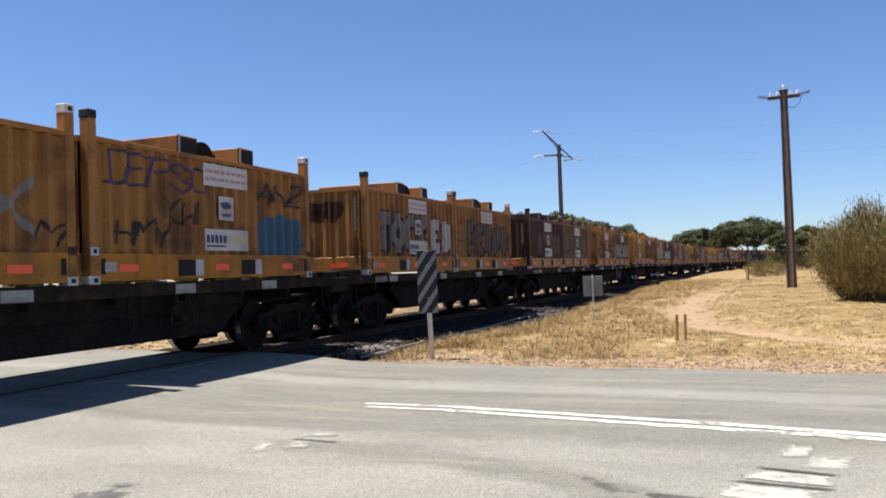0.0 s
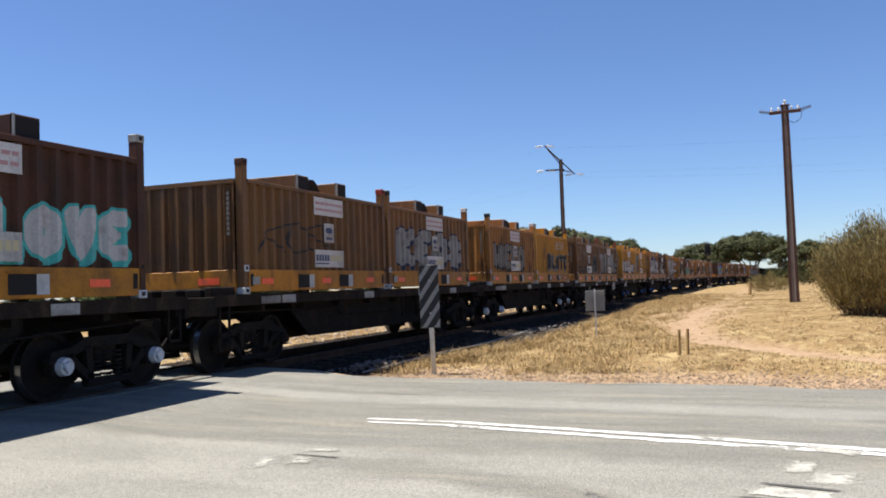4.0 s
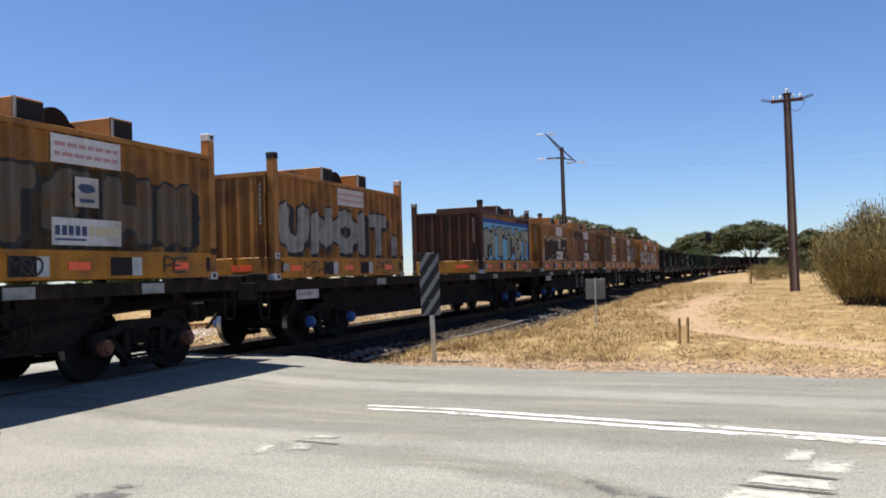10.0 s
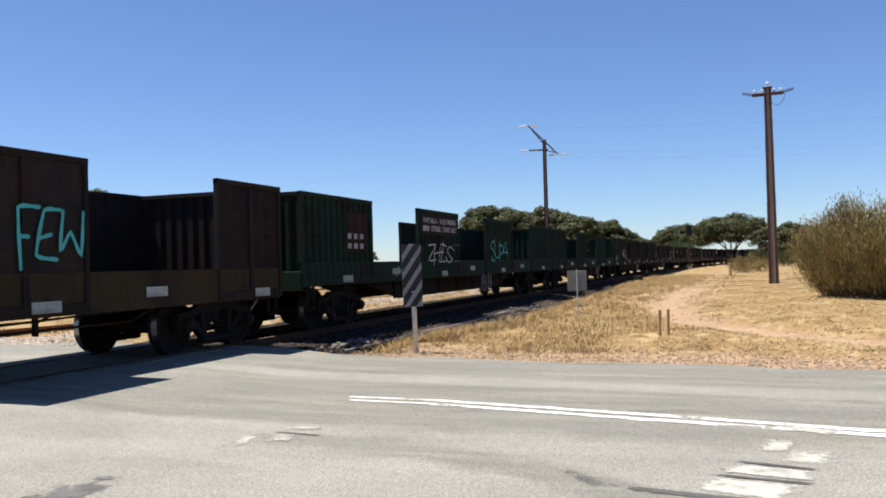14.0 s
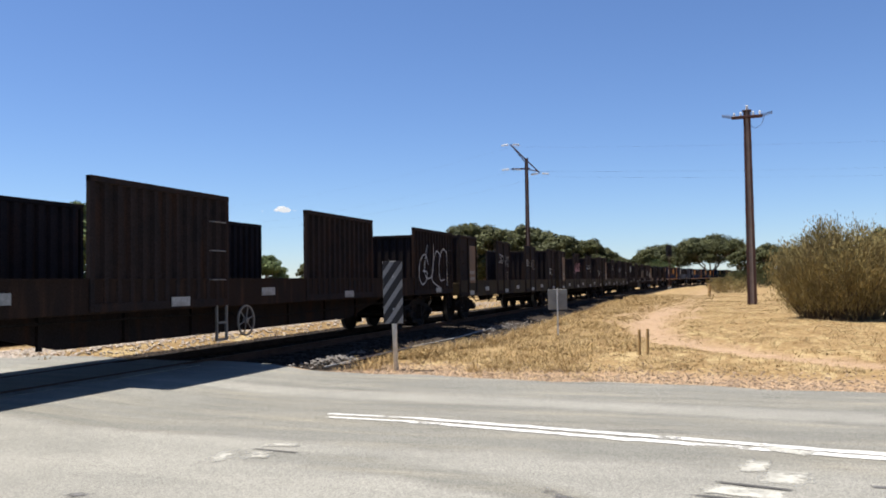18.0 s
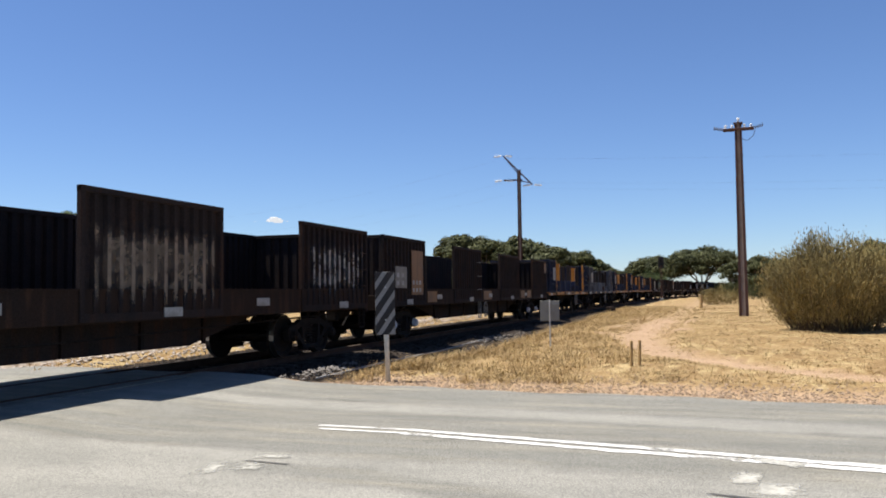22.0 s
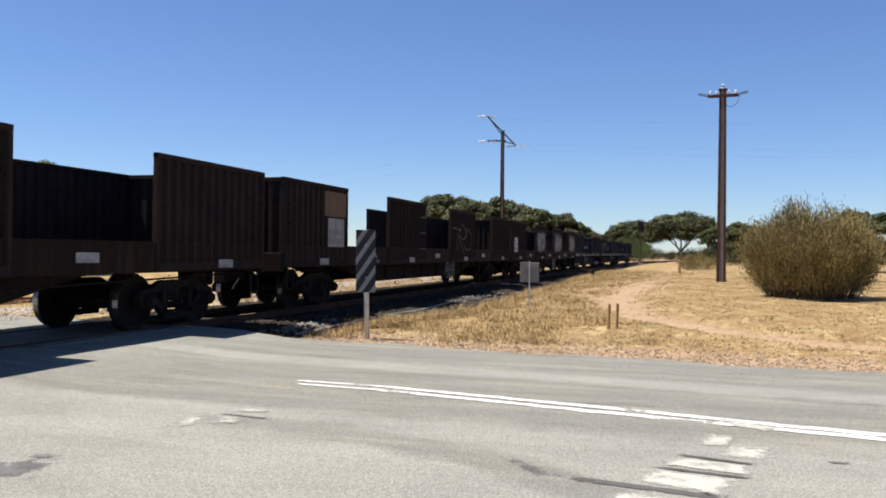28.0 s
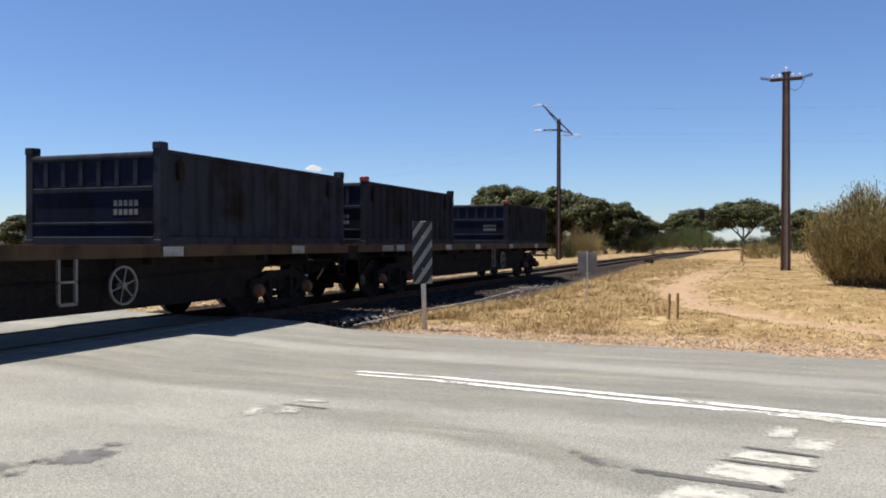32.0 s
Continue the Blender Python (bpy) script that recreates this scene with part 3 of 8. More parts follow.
marking("centre_line", "roadpaint", [run((8.68, 4.30), (8.62, 3.2), 0.042, 12), run((8.62, 3.2), (8.23, 1.07), 0.062), run((8.23, 1.07), (7.84, -0.92), 0.068), run((7.84, -0.92), (6.6, -8.0), 0.075, 50)],
        "worn white painted centre line on asphalt", ((3.5, 0.24), (0.5, 0.2)))
marking("centre_line", "roadpaint", [run((8.46, 4.20), (8.40, 3.2), 0.038, 12), run((8.40, 3.2), (7.98, 1.05), 0.062), run((7.98, 1.05), (7.66, -0.9), 0.072), run((7.66, -0.9), (6.4, -8.0), 0.075, 50)],
        "worn white painted centre line on asphalt", ((2.98, 0.24), (0.02, 0.34)))


def patches(name, mat, quads, label, rough=0.035, soft=0.14, edge_cover=0.34):
    """Ragged four-cornered patches on the road, corners as (s, left)."""
    sh = Shape()
    cover = []
    for k, quad in enumerate(quads):
        n = 12
        grid = []
        for i in range(n + 1):
            row = []
            for j in range(n + 1):
                a, b = i / n, j / n
                p = [(1 - a) * ((1 - b) * quad[0][c] + b * quad[1][c]) + a * ((1 - b) * quad[3][c] + b * quad[2][c]) for c in (0, 1)]
                edge = i in (0, n) or j in (0, n)
                cover.append(min(0.75, edge_cover + soft * min(i, j, n - i, n - j)))
                if edge:
                    p[0] += rough * (noise.noise((p[0] * 9, p[1] * 9, k)) + noise.noise((p[0] * 23, p[1] * 23, k)))
                    p[1] += rough * (noise.noise((p[0] * 9, p[1] * 9, k + 5)) + noise.noise((p[0] * 23, p[1] * 23, k + 5)))
                row.append((p[0], p[1], road_z(p[0], p[1]) + 0.005 + 0.0012 * (k % 3)))
            grid.append(row)
        base = len(sh.v)
        for row in grid:
            sh.v.extend(row)
        for i in range(n):
            for j in range(n):
                sh.f.append((base + i * (n + 1) + j, base + i * (n + 1) + j + 1, base + (i + 1) * (n + 1) + j + 1, base + (i + 1) * (n + 1) + j))
                sh.m.append(0)
    ob = part(name, sh, mat)
    ob.matrix_basis = LINE
    covered(ob, cover)
    return tagged(ob, label, "road marking", kind="structure")


patches("hold_line", "barpaint", [((6.0, 0.27), (5.62, 0.42), (5.40, -0.22), (5.90, -0.42)), ((5.42, 0.40), (4.55, 0.85), (4.40, -0.10), (5.34, -0.04)), ((6.40, 0.12), (6.09, 0.26), (5.97, -0.46), (6.27, -0.46))],
        "faded cream painted hold bars on asphalt")
patches("worn_mark", "barpaint", [((6.92, -0.28), (6.52, -0.20), (6.40, -0.55), (6.96, -0.62)), ((7.32, -0.18), (6.80, -0.04), (6.84, -0.30), (7.26, -0.38)), ((8.02, -0.22), (7.76, -0.30), (7.52, -0.62), (7.74, -0.80))],
        "worn remains of white road paint", 0.06, 0.05, 0.46)
patches("tar_strip", "tar", [((5.62, 0.80), (5.50, 0.80), (5.32, -0.28), (5.46, -0.28)), ((6.08, 0.30), (6.01, 0.30), (5.88, -0.46), (5.95, -0.46)), ((6.50, 0.12), (6.43, 0.12), (6.28, -0.50), (6.35, -0.50))], "dark tar strips across the painted bars", 0.015)
patches("tar_stain", "stain", [((6.20, 1.42), (5.98, 1.42), (5.42, 0.94), (5.54, 0.66))], "dark curved tyre scuff on asphalt", 0.05, 0.04, 0.40)
patches("worn_mark", "barpaint", [((6.60, 4.34), (5.98, 4.22), (6.18, 3.98), (6.60, 4.05)), ((6.66, 4.02), (6.24, 3.96), (6.36, 3.72), (6.62, 3.78)), ((6.98, 4.08), (6.78, 4.06), (6.86, 3.72), (7.02, 3.74))], "worn white paint mark on asphalt", 0.06, 0.04, 0.42)
patches("tar_strip", "tar", [((6.72, 4.10), (6.66, 4.10), (6.60, 3.55), (6.66, 3.55))], "short dark tar strip on asphalt", 0.02)
patches("tar_stain", "stain", [((4.74, 4.80), (4.10, 4.50), (4.36, 3.96), (4.95, 4.20)), ((4.98, 4.62), (4.80, 4.60), (4.86, 4.18), (5.0, 4.18)), ((4.2, 5.3), (3.7, 5.0), (4.0, 4.2), (4.4, 4.5))], "dark oily stain on asphalt", 0.10, 0.06, 0.40)
patches("tar_stain", "stain", [((6.62, -0.95), (6.54, -0.95), (6.56, -1.12), (6.64, -1.12))], "small dark spot on asphalt", 0.03)


# ---- railway ----
def rail_strip(sh, s0, s1, off, stepm, z, mat_side, mat_top, line=line_at):
    prof = [(-0.065, -0.15), (-0.065, -0.13), (-0.012, -0.11), (-0.012, -0.045), (-0.035, -0.03), (-0.035, 0.0), (0.035, 0.0), (0.035, -0.03), (0.012, -0.045), (0.012, -0.11), (0.065, -0.13), (0.065, -0.15)]
    rows, s = [], s0
    while s <= s1 + 1e-6:
        rows.append([tuple(line(s, off + y)[0] + Vector((0, 0, z + h))) for y, h in prof])
        s += stepm
    k = len(prof)
    base = len(sh.v)
    for r in rows:
        sh.v.extend(r)
    for i in range(len(rows) - 1):
        for j in range(k - 1):
            sh.f.append((base + i * k + j, base + i * k + j + 1, base + (i + 1) * k + j + 1, base + (i + 1) * k + j))
            sh.m.append(mat_top if j == 5 else mat_side)
    return sh


track = thing("railway_track", "standard-gauge railway track on grey ballast crossing the road", "railway track", kind="structure")
for off in (-0.75, 0.75):
    part("rail", rail_strip(Shape(), -70, 330, off, 5.0, RAIL, 0, 1), ["rail", "railtop"], track)
sleeper = mesh_of(Shape().box(-0.12, 0.12, -1.25, 1.25, -0.12, 0.0, 0, 0.015), ["sleeper"], "sleeper")
for i in range(170):
    part("sleeper", sleeper, [], track, at=on_track(13.4 + 0.66 * i, 0, RAIL - 0.145))
crossing = Shape()
for a, b in ((-0.68, 0.68), (-1.15, -0.83), (0.83, 1.15)):
    crossing.box(-12, 12.4, a, b, -0.13, -0.012)
flange = part("crossing_surface", crossing, [bitumen], track, "asphalt filled between the rails")
flange.matrix_basis = on_track(0.0)


def siding_line(s, off=0.0):
    l = 14.6 + (4.6 * ((60 - s) / 42) ** 1.5 if s < 60 else 0.0) - (step(70, 150, s) * 1.2)
    return spot(s, l + off, 0), 0.0


siding = thing("siding_track", "rusty disused siding rails beside the main track", "railway track", kind="structure")
for off in (-0.72, 0.72):
    part("rail", rail_strip(Shape(), 13.0, 97, off, 2.0, -0.02, 0, 0, siding_line), ["railrust"], siding)
for i in range(60):
    p, _ = siding_line(13.5 + 0.8 * i)
    part("sleeper", sleeper, [], siding, at=pose(p.x, p.y, -0.17, 0, 0, 90 - math.degrees(HEADING) - 6))


def stones(name, count, place, size, mat, label, category):
    """Loose angular stones, one mesh."""
    sh = Shape()
    rnd = random.Random(count)
    for _ in range(count):
        s, l, z = place(rnd)
        r = size * rnd.uniform(0.5, 1.4)
        c = spot(s, l, z + r * 0.25)
        a = rnd.uniform(0, 6.3)
        ring = [(c.x + r * rnd.uniform(0.7, 1.2) * math.cos(a + k * 1.26), c.y + r * rnd.uniform(0.7, 1.2) * math.sin(a + k * 1.26), c.z + r * rnd.uniform(-0.2, 0.2)) for k in range(5)]
        top, low = (c.x, c.y, c.z + r * 0.6), (c.x, c.y, c.z - r * 0.7)
        sh.grid([*ring, top, low], [(k, (k + 1) % 5, 5) for k in range(5)] + [((k + 1) % 5, k, 6) for k in range(5)])
    ob = part(name, sh, mat)
    return tagged(ob, label, category, kind="stuff")


def ballast_bed():
    """The low bank of crushed rock under the main track, and the stony ditch beside it."""
    ss = [13.0 + 0.5 * i for i in range(200)] + [113 + 6 * i for i in range(40)]
    verts = []
    for s in ss:
        near = bank_edge(s) + 0.15 - TRACK if s < 100 else -3.3
        prof = ((near, -0.20), (near * 0.6 - 2.6 * 0.4, -0.235), (-2.6, -0.19), (-1.75, -0.035), (2.5, -0.035), (3.5, -0.17))
        for k, (off, z) in enumerate(prof):
            rough = 0.05 if k < 3 else 0.02 if k < 5 else 0.0
            verts.append(tuple(line_at(s, off)[0] + Vector((0, 0, z + rough * noise.noise((s * 2, off * 2, 4))))))
    sh = Shape()
    n = 6
    sh.grid(verts, [(n * i + j, n * i + n + j, n * i + n + 1 + j, n * i + 1 + j) for i in range(len(ss) - 1) for j in range(n - 1)])
    tagged(part("ballast_bed", sh, "ballast_rock"), "dark crushed rock bank under the track, darkened further for the train's shade", "ballast", kind="structure")


# dark rock; part of the train's shade over the ditch is in this colour
M["ballast_rock"] = material("shade_darkened_rock", (0.036, 0.028, 0.022), 0.95, 0.0, (0.018, 0.014, 0.011), 7.0, 0.5, None, 30.0, 0.4, 0.9, 22.0, spec=0.08)
ballast_bed()


def bed_spot(rnd):
    s = 13.1 + 80 * rnd.random() ** 1.8
    l = rnd.uniform(bank_edge(s) + 0.1, 13.2)
    return s, l, -0.225 + 0.19 * step(7.15, 8.0, l) if l < 8.2 else -0.035 - 0.13 * step(12.2, 13.2, l)


def rubble_spot(rnd):
    k = rnd.random()
    if k < 0.55:
        return rnd.gauss(15.4, 0.7), rnd.gauss(7.55, 0.16), -0.14 + 0.12 * rnd.random()
    return rnd.gauss(28.0, 1.6), rnd.gauss(7.1, 0.3), -0.17 + 0.12 * rnd.random()


def shoulder_spot(rnd):
    l = rnd.uniform(-6, 6.5)
    s = road_edge(l) + abs(rnd.gauss(0, 0.75)) - 0.1
    return s, l, ground_z(s, l)


stones("ballast", 22000, bed_spot, 0.045, "stone", "dark crushed-rock ballast under the track, darkened further for the train's shade", "ballast")
stones("rubble", 300, rubble_spot, 0.045, "rubble", "pale broken rock heaped beside the track", "rubble")
def far_spot(rnd):
    s, l = 13.0 + 40 * rnd.random() ** 1.3, rnd.uniform(13.1, 16.0)
    return s, l, ground_z(s, l)


stones("gravel", 5000, far_spot, 0.045, "farstone", "pale loose stones beyond the track", "gravel")
stones("gravel", 5200, shoulder_spot, 0.02, "pebble", "reddish gravel scattered along the road edge", "gravel")
cable = Shape().pipe([tuple(spot(q, 7.28 + 0.04 * math.sin(q), -0.11 + 0.02 * math.sin(q * 0.8))) for q in (14.6, 15.6, 16.8, 18.0, 19.5, 21.0, 22.5, 24.0, 25.5, 27.0, 28.5)], 0.02, 6)
tagged(part("cable_pipe", cable, "silver"), "pale steel pipe lying in the stony ditch beside the track", "pipe")


# ---- dry grass ----
def tufts(name, count, place, height, mat, label, blades=7, width=0.012):
    sh = Shape()
    rnd = random.Random(count + 7)
    for _ in range(count):
        s, l, k = place(rnd)
        base = spot(s, l, ground_z(s, l) - 0.02)
        for _ in range(blades):
            a, lean = rnd.uniform(0, 6.283), rnd.uniform(0.3, 1.7)
            h = height * k * rnd.uniform(0.45, 1.25)
            d = Vector((math.cos(a), math.sin(a), 0))
            side = Vector((-d.y, d.x, 0)) * width * (1 + s * 0.02)
            root = base + d * rnd.uniform(0, 0.10)
            mid = root + d * (h * lean * 0.4) + Vector((0, 0, h * 0.6))
            tip = root + d * (h * lean) + Vector((0, 0, h * (1 - 0.35 * lean)))
            sh.grid([tuple(root - side), tuple(root + side), tuple(mid + side * 0.8), tuple(mid - side * 0.8), tuple(tip)], [(0, 1, 2, 3), (3, 2, 4)])
    return tagged(part(name, sh, mat), label, "grass", kind="stuff")


def clump(s, l):
    """How thick the grass grows: it stands in patches."""
    return noise.noise((s * 0.55, l * 0.8, 11.0)) + 0.6 * noise.noise((s * 1.9, l * 1.9, 5.0))


def verge(rnd):
    while True:
        l = rnd.uniform(-12, 6.9)
        s = 12.6 + 60 * rnd.random() ** 1.6
        if s < road_edge(l) + 0.25 or l > bank_edge(s) + 0.35 or rnd.random() < soil(s, l) * 1.05 or clump(s, l) < rnd.uniform(-0.55, 0.25):
            continue
        return s, l, (0.75 if s < 16 else 1.0) * (1.2 if 3.2 < l < 6.9 else 0.55 if l < 0.5 else 1.0) * (0.75 + 0.6 * max(0.0, clump(s, l)))


def bank(rnd):
    while True:
        s = 13.2 + 50 * rnd.random() ** 1.4
        e = bank_edge(s)
        rim = rnd.random() < 0.4
        l = e + rnd.gauss(0.05, 0.2) if rim else rnd.uniform(1.6, e)
        if rnd.random() > soil(s, l) * 0.8 and l > lane_mid(s) + 0.5 and clump(s, l + 40) > rnd.uniform(-0.5, 0.9):
            return s, l, rnd.choice((0.7, 1.0, 1.5, 2.1) if rim else (0.5, 0.7, 0.9, 1.4))


def open_ground(rnd):
    while True:
        s, l = 13.6 + 40 * rnd.random() ** 1.5, rnd.uniform(-16, 1.5)
        if rnd.random() > soil(s, l) and clump(s + 30, l) > rnd.uniform(-0.4, 0.3):
            return s, l, rnd.uniform(0.5, 1.6)


def beyond(rnd):
    while True:
        s, l = rnd.uniform(12.8, 60), 12.4 + 22 * rnd.random() ** 1.3
        if clump(s, l) > rnd.uniform(-0.1, 0.6):
            return s, l, rnd.uniform(0.5, 1.3)


tufts("grass", 26000, verge, 0.10, "straw", "dry straw-coloured grass tufts on the verge", 8, 0.0035)
tufts("grass", 5000, bank, 0.15, "brownstraw", "tall brown dry grass along the rail embankment", 11, 0.003)
tufts("grass", 15000, open_ground, 0.06, "straw", "short dry grass stubble on the open ground", 7, 0.004)
tufts("grass", 3000, beyond, 0.16, "straw", "dry grass beyond the railway track", 8, 0.005)


# ---- roadside things ----
def toward(az, dist, z=0.0):
    a = radians(az)
    return Vector((dist * math.sin(a), dist * math.cos(a), z))


def ground_at(p):
    return ground_z(*local(p))


def hazard_marker():
    p = Vector((-0.27, 14.2, 0))
    z = ground_at(p)
    ob = thing("hazard_marker", "black and white striped hazard marker on a steel post", "road sign", at=pose(p.x, p.y, z, 0, -0.6, 4))
    part("post", Shape().tube((0.03, 0.03, -0.25), (0.0, 0.03, 1.80), 0.042, 0.042, 12), "galv", ob, "galvanised steel post", True)
    part("cap", Shape().tube((0.0, 0.03, 1.80), (0.0, 0.03, 1.815), 0.045, 0.03, 12), "galv", ob)
    w, z0, z1 = 0.165, 0.80, 1.86
    board = part("board", Shape().box(-w, w, -0.03, -0.012, z0, z1, 0, 0.004), "sheeting", ob, "white reflective board")
    for k in range(-1, 4):
        a = z0 - 0.02 + 0.30 * k
        pts = []
        for i in range(9):
            x = -w + 2 * w * i / 8
            pts.append((x, a + (x + w) * 1.45))
        low = [(x, min(z1, max(z0, q))) for x, q in pts]
        high = [(x, min(z1, max(z0, q + 0.175))) for x, q in pts]
        sh = Shape()
        for i in range(8):
            quad = [low[i], low[i + 1], high[i + 1], high[i]]
            if max(high[i][1] - low[i][1], high[i + 1][1] - low[i + 1][1]) > 1e-4:
                sh.face([(x, -0.034, q) for x, q in quad])
        if sh.f:
            part("stripe", sh, "black", board)
    for q in (1.05, 1.6):
        part("bolt", Shape().tube((0, -0.04, q), (0, -0.03, q), 0.012, 0.012, 8), "galv", ob)


def sign_back():
    p = toward(10.1, 21.7)
    z = ground_at(p)
    ob = thing("small_sign", "grey back of a small square sign in dry grass", "sign", at=pose(p.x, p.y, z, 0, 0, -14))
    top = 1.26 - z
    part("post", Shape().tube((0, -0.03, -0.3), (0, -0.03, top + 0.02), 0.018, 0.018, 8), "galv", ob)
    part("board", Shape().box(-0.245, 0.245, 0, 0.012, top - 0.53, top - 0.01, 0, 0.004), "signback", ob)
    for q in (0.12, 0.42):
        part("bracket", Shape().box(-0.2, 0.2, -0.012, 0.0, top - q - 0.02, top - q + 0.02), "signback", ob)


def stakes():
    for az, d, h in ((15.44, 15.75, 0.47), (15.98, 16.0, 0.47)):
        p = toward(az, d)
        z = ground_at(p)
        sh = Shape().box(-0.022, 0.022, -0.022, 0.022, -0.2, h, 0, 0.006)
        ob = part("survey_stake", sh, "timber")
        ob.matrix_basis = pose(p.x, p.y, z, 1.5, 0.5, 20)
        tagged(ob, "weathered timber stake standing in dry grass", "stake", "pair of stakes")


def stobie_pole(name, p, z, height, turn, width, arms, label):
    ob = thing(name, label, "utility pole", "power poles", at=pose(p.x, p.y, z, 0, 0, turn))
    b, t = width / 2, width * 0.36
    for sx in (-1, 1):
        sh = Shape()
        o = [(sx * b, -0.3), (sx * t, height), (sx * (t - 0.10), height), (sx * (b - 0.14), -0.3)]
        sh.prism(o if sx > 0 else o[::-1], -0.11, 0.11)
        part("steel_channel", sh, "polesteel", ob, "rust-brown steel channel")
    part("concrete_core", Shape().prism([(-b + 0.13, -0.3), (b - 0.13, -0.3), (t - 0.09, height - 0.05), (-t + 0.09, height - 0.05)], -0.075, 0.075), "concrete", ob, "pale concrete between the channels")
    k = 1.2
    while k < height:
        w = b + (t - b) * k / height
        part("tie_bolt", Shape().tube((-w - 0.03, 0, k), (w + 0.03, 0, k), 0.018, 0.018, 6), "polesteel", ob)
        k += 1.4
    arms(ob, height)
    return ob


def insulator(ob, x, y, z, along=(0, 0, 1), n=4, r=0.075):
    d = Vector(along).normalized()
    sh = Shape()
    p = Vector((x, y, z))
    for i in range(n):
        sh.tube(p + d * (0.06 * i), p + d * (0.06 * i + 0.035), r, r * 0.55, 10)
    sh.tube(p - d * 0.05, p + d * (0.06 * n), 0.02, 0.02, 6)
    part("insulator", sh, "porcelain", ob, "white porcelain insulator")


def near_arms(ob, h):
    for y in (-0.12, 0.12):
        part("crossarm", Shape().box(-0.75, 0.75, y - 0.04, y + 0.04, h - 0.40, h - 0.28, 0, 0.01), "polesteel", ob)
    for x, sx in ((-0.62, -1), (-0.30, -1), (0.30, 1), (0.62, 1)):
        sh = Shape()
        for i in range(6):
            q = x + sx * (0.10 + 0.085 * i)
            sh.tube((q, 0.0, h - 0.30 + 0.02 * i), (q + sx * 0.05, 0.0, h - 0.30 + 0.02 * i), 0.10, 0.06, 10)
        if abs(x) > 0.5:
            part("insulator", sh, "duct", ob, "dark strain insulator")
        insulator(ob, x, -0.05, h - 0.25, (0, 0, 1), 3, 0.07)
    insulator(ob, 0, 0, h + 0.04, (0, 0, 1), 4, 0.08)
    part("cap", Shape().box(-0.22, 0.22, -0.13, 0.13, h - 0.06, h + 0.02, 0, 0.01), "polesteel", ob)
    part("jumper_wire", Shape().pipe([(0.85, 0, h - 0.28), (0.7, 0, h - 0.75), (0.4, 0, h - 0.95), (0.15, 0, h - 0.8)], 0.014), "wire", ob)


def far_arms(ob, h):
    for y in (-0.1, 0.1):
        part("sloping_arm", Shape().tube((-1.35, y, h + 1.22), (1.15, y, h - 1.35), 0.05, 0.05, 6), "polesteel", ob)
    part("arm_strut", Shape().tube((-1.2, 0, h + 1.05), (-0.1, 0, h - 0.35), 0.04, 0.04, 6), "polesteel", ob)
    part("arm_strut", Shape().tube((0.9, 0, h - 1.15), (0.15, 0, h - 1.0), 0.04, 0.04, 6), "polesteel", ob)
    part("side_arm", Shape().box(-1.3, 0.3, -0.06, 0.06, h - 0.98, h - 0.86), "polesteel", ob)
    for x, z in ((-1.35, h + 1.22), (-1.3, h - 0.92), (1.15, h - 1.35)):
        for sx in (-1, 1):
            insulator(ob, x + sx * 0.2, 0, z, (sx, 0.0, -0.12), 10, 0.12)


def plain_arms(ob, h):
    part("crossarm", Shape().box(-1.1, 1.1, -0.08, 0.08, h - 0.5, h - 0.35), "polesteel", ob)
    part("sloping_arm", Shape().tube((-0.9, 0, h + 0.7), (0.7, 0, h - 0.7), 0.05, 0.05, 6), "polesteel", ob)
    for x in (-1.0, 1.0):
        insulator(ob, x, 0, h - 0.33)


def wires():
    def sag(a, b, drop, r=0.005):
        a, b = Vector(a), Vector(b)
        return Shape().pipe([tuple(a.lerp(b, i / 16) - Vector((0, 0, 4 * drop * (i / 16) * (1 - i / 16)))) for i in range(17)], r, 4)
    mid = toward(8.17, 72)
    left = toward(-16.5, 108)
    right = toward(60, 105)
    ob = thing("power_line", "thin overhead power conductors between the poles", "power line")
    for dz, dx in ((13.0, -1.3), (10.9, -1.3), (10.4, 1.2)):
        q = mid + Vector((dx, 0, dz))
        part("conductor", sag(left + Vector((dx, 0, dz - 2.6)), q, 1.2, 0.0025), "wire", ob)
        part("conductor", sag(q, right + Vector((0, dx, dz)), 1.0, 0.003), "wire", ob)


def rail_signal():
    p = spot(111.5, 6.3)
    ob = thing("railway_signal", "black-hooded railway signal on a grey mast", "railway signal", at=pose(p.x, p.y, 0.0, 0, 0, -18))
    part("mast", Shape().tube((0, 0, -0.3), (0, 0, 4.6), 0.06, 0.05, 10), "polesteel", ob)
    part("target", Shape().box(-0.36, 0.36, 0.0, 0.03, 4.3, 5.75, 0, 0.01), "black", ob)
    part("lamp_box", Shape().box(-0.2, 0.2, 0.03, 0.3, 4.45, 5.6, 0, 0.02), "black", ob)
    for z in (4.75, 5.3):
        part("hood", Shape().tube((0, -0.35, z), (0, 0, z), 0.16, 0.14, 12, caps=False), "black", ob)
    part("base_box", Shape().box(-0.25, 0.25, -0.2, 0.2, -0.3, 0.35, 0, 0.02), "signback", ob)
    part("ladder", Shape().tube((-0.18, 0.3, 0), (-0.18, 0.12, 4.5), 0.015).tube((0.18, 0.3, 0), (0.18, 0.12, 4.5), 0.015), "polesteel", ob)


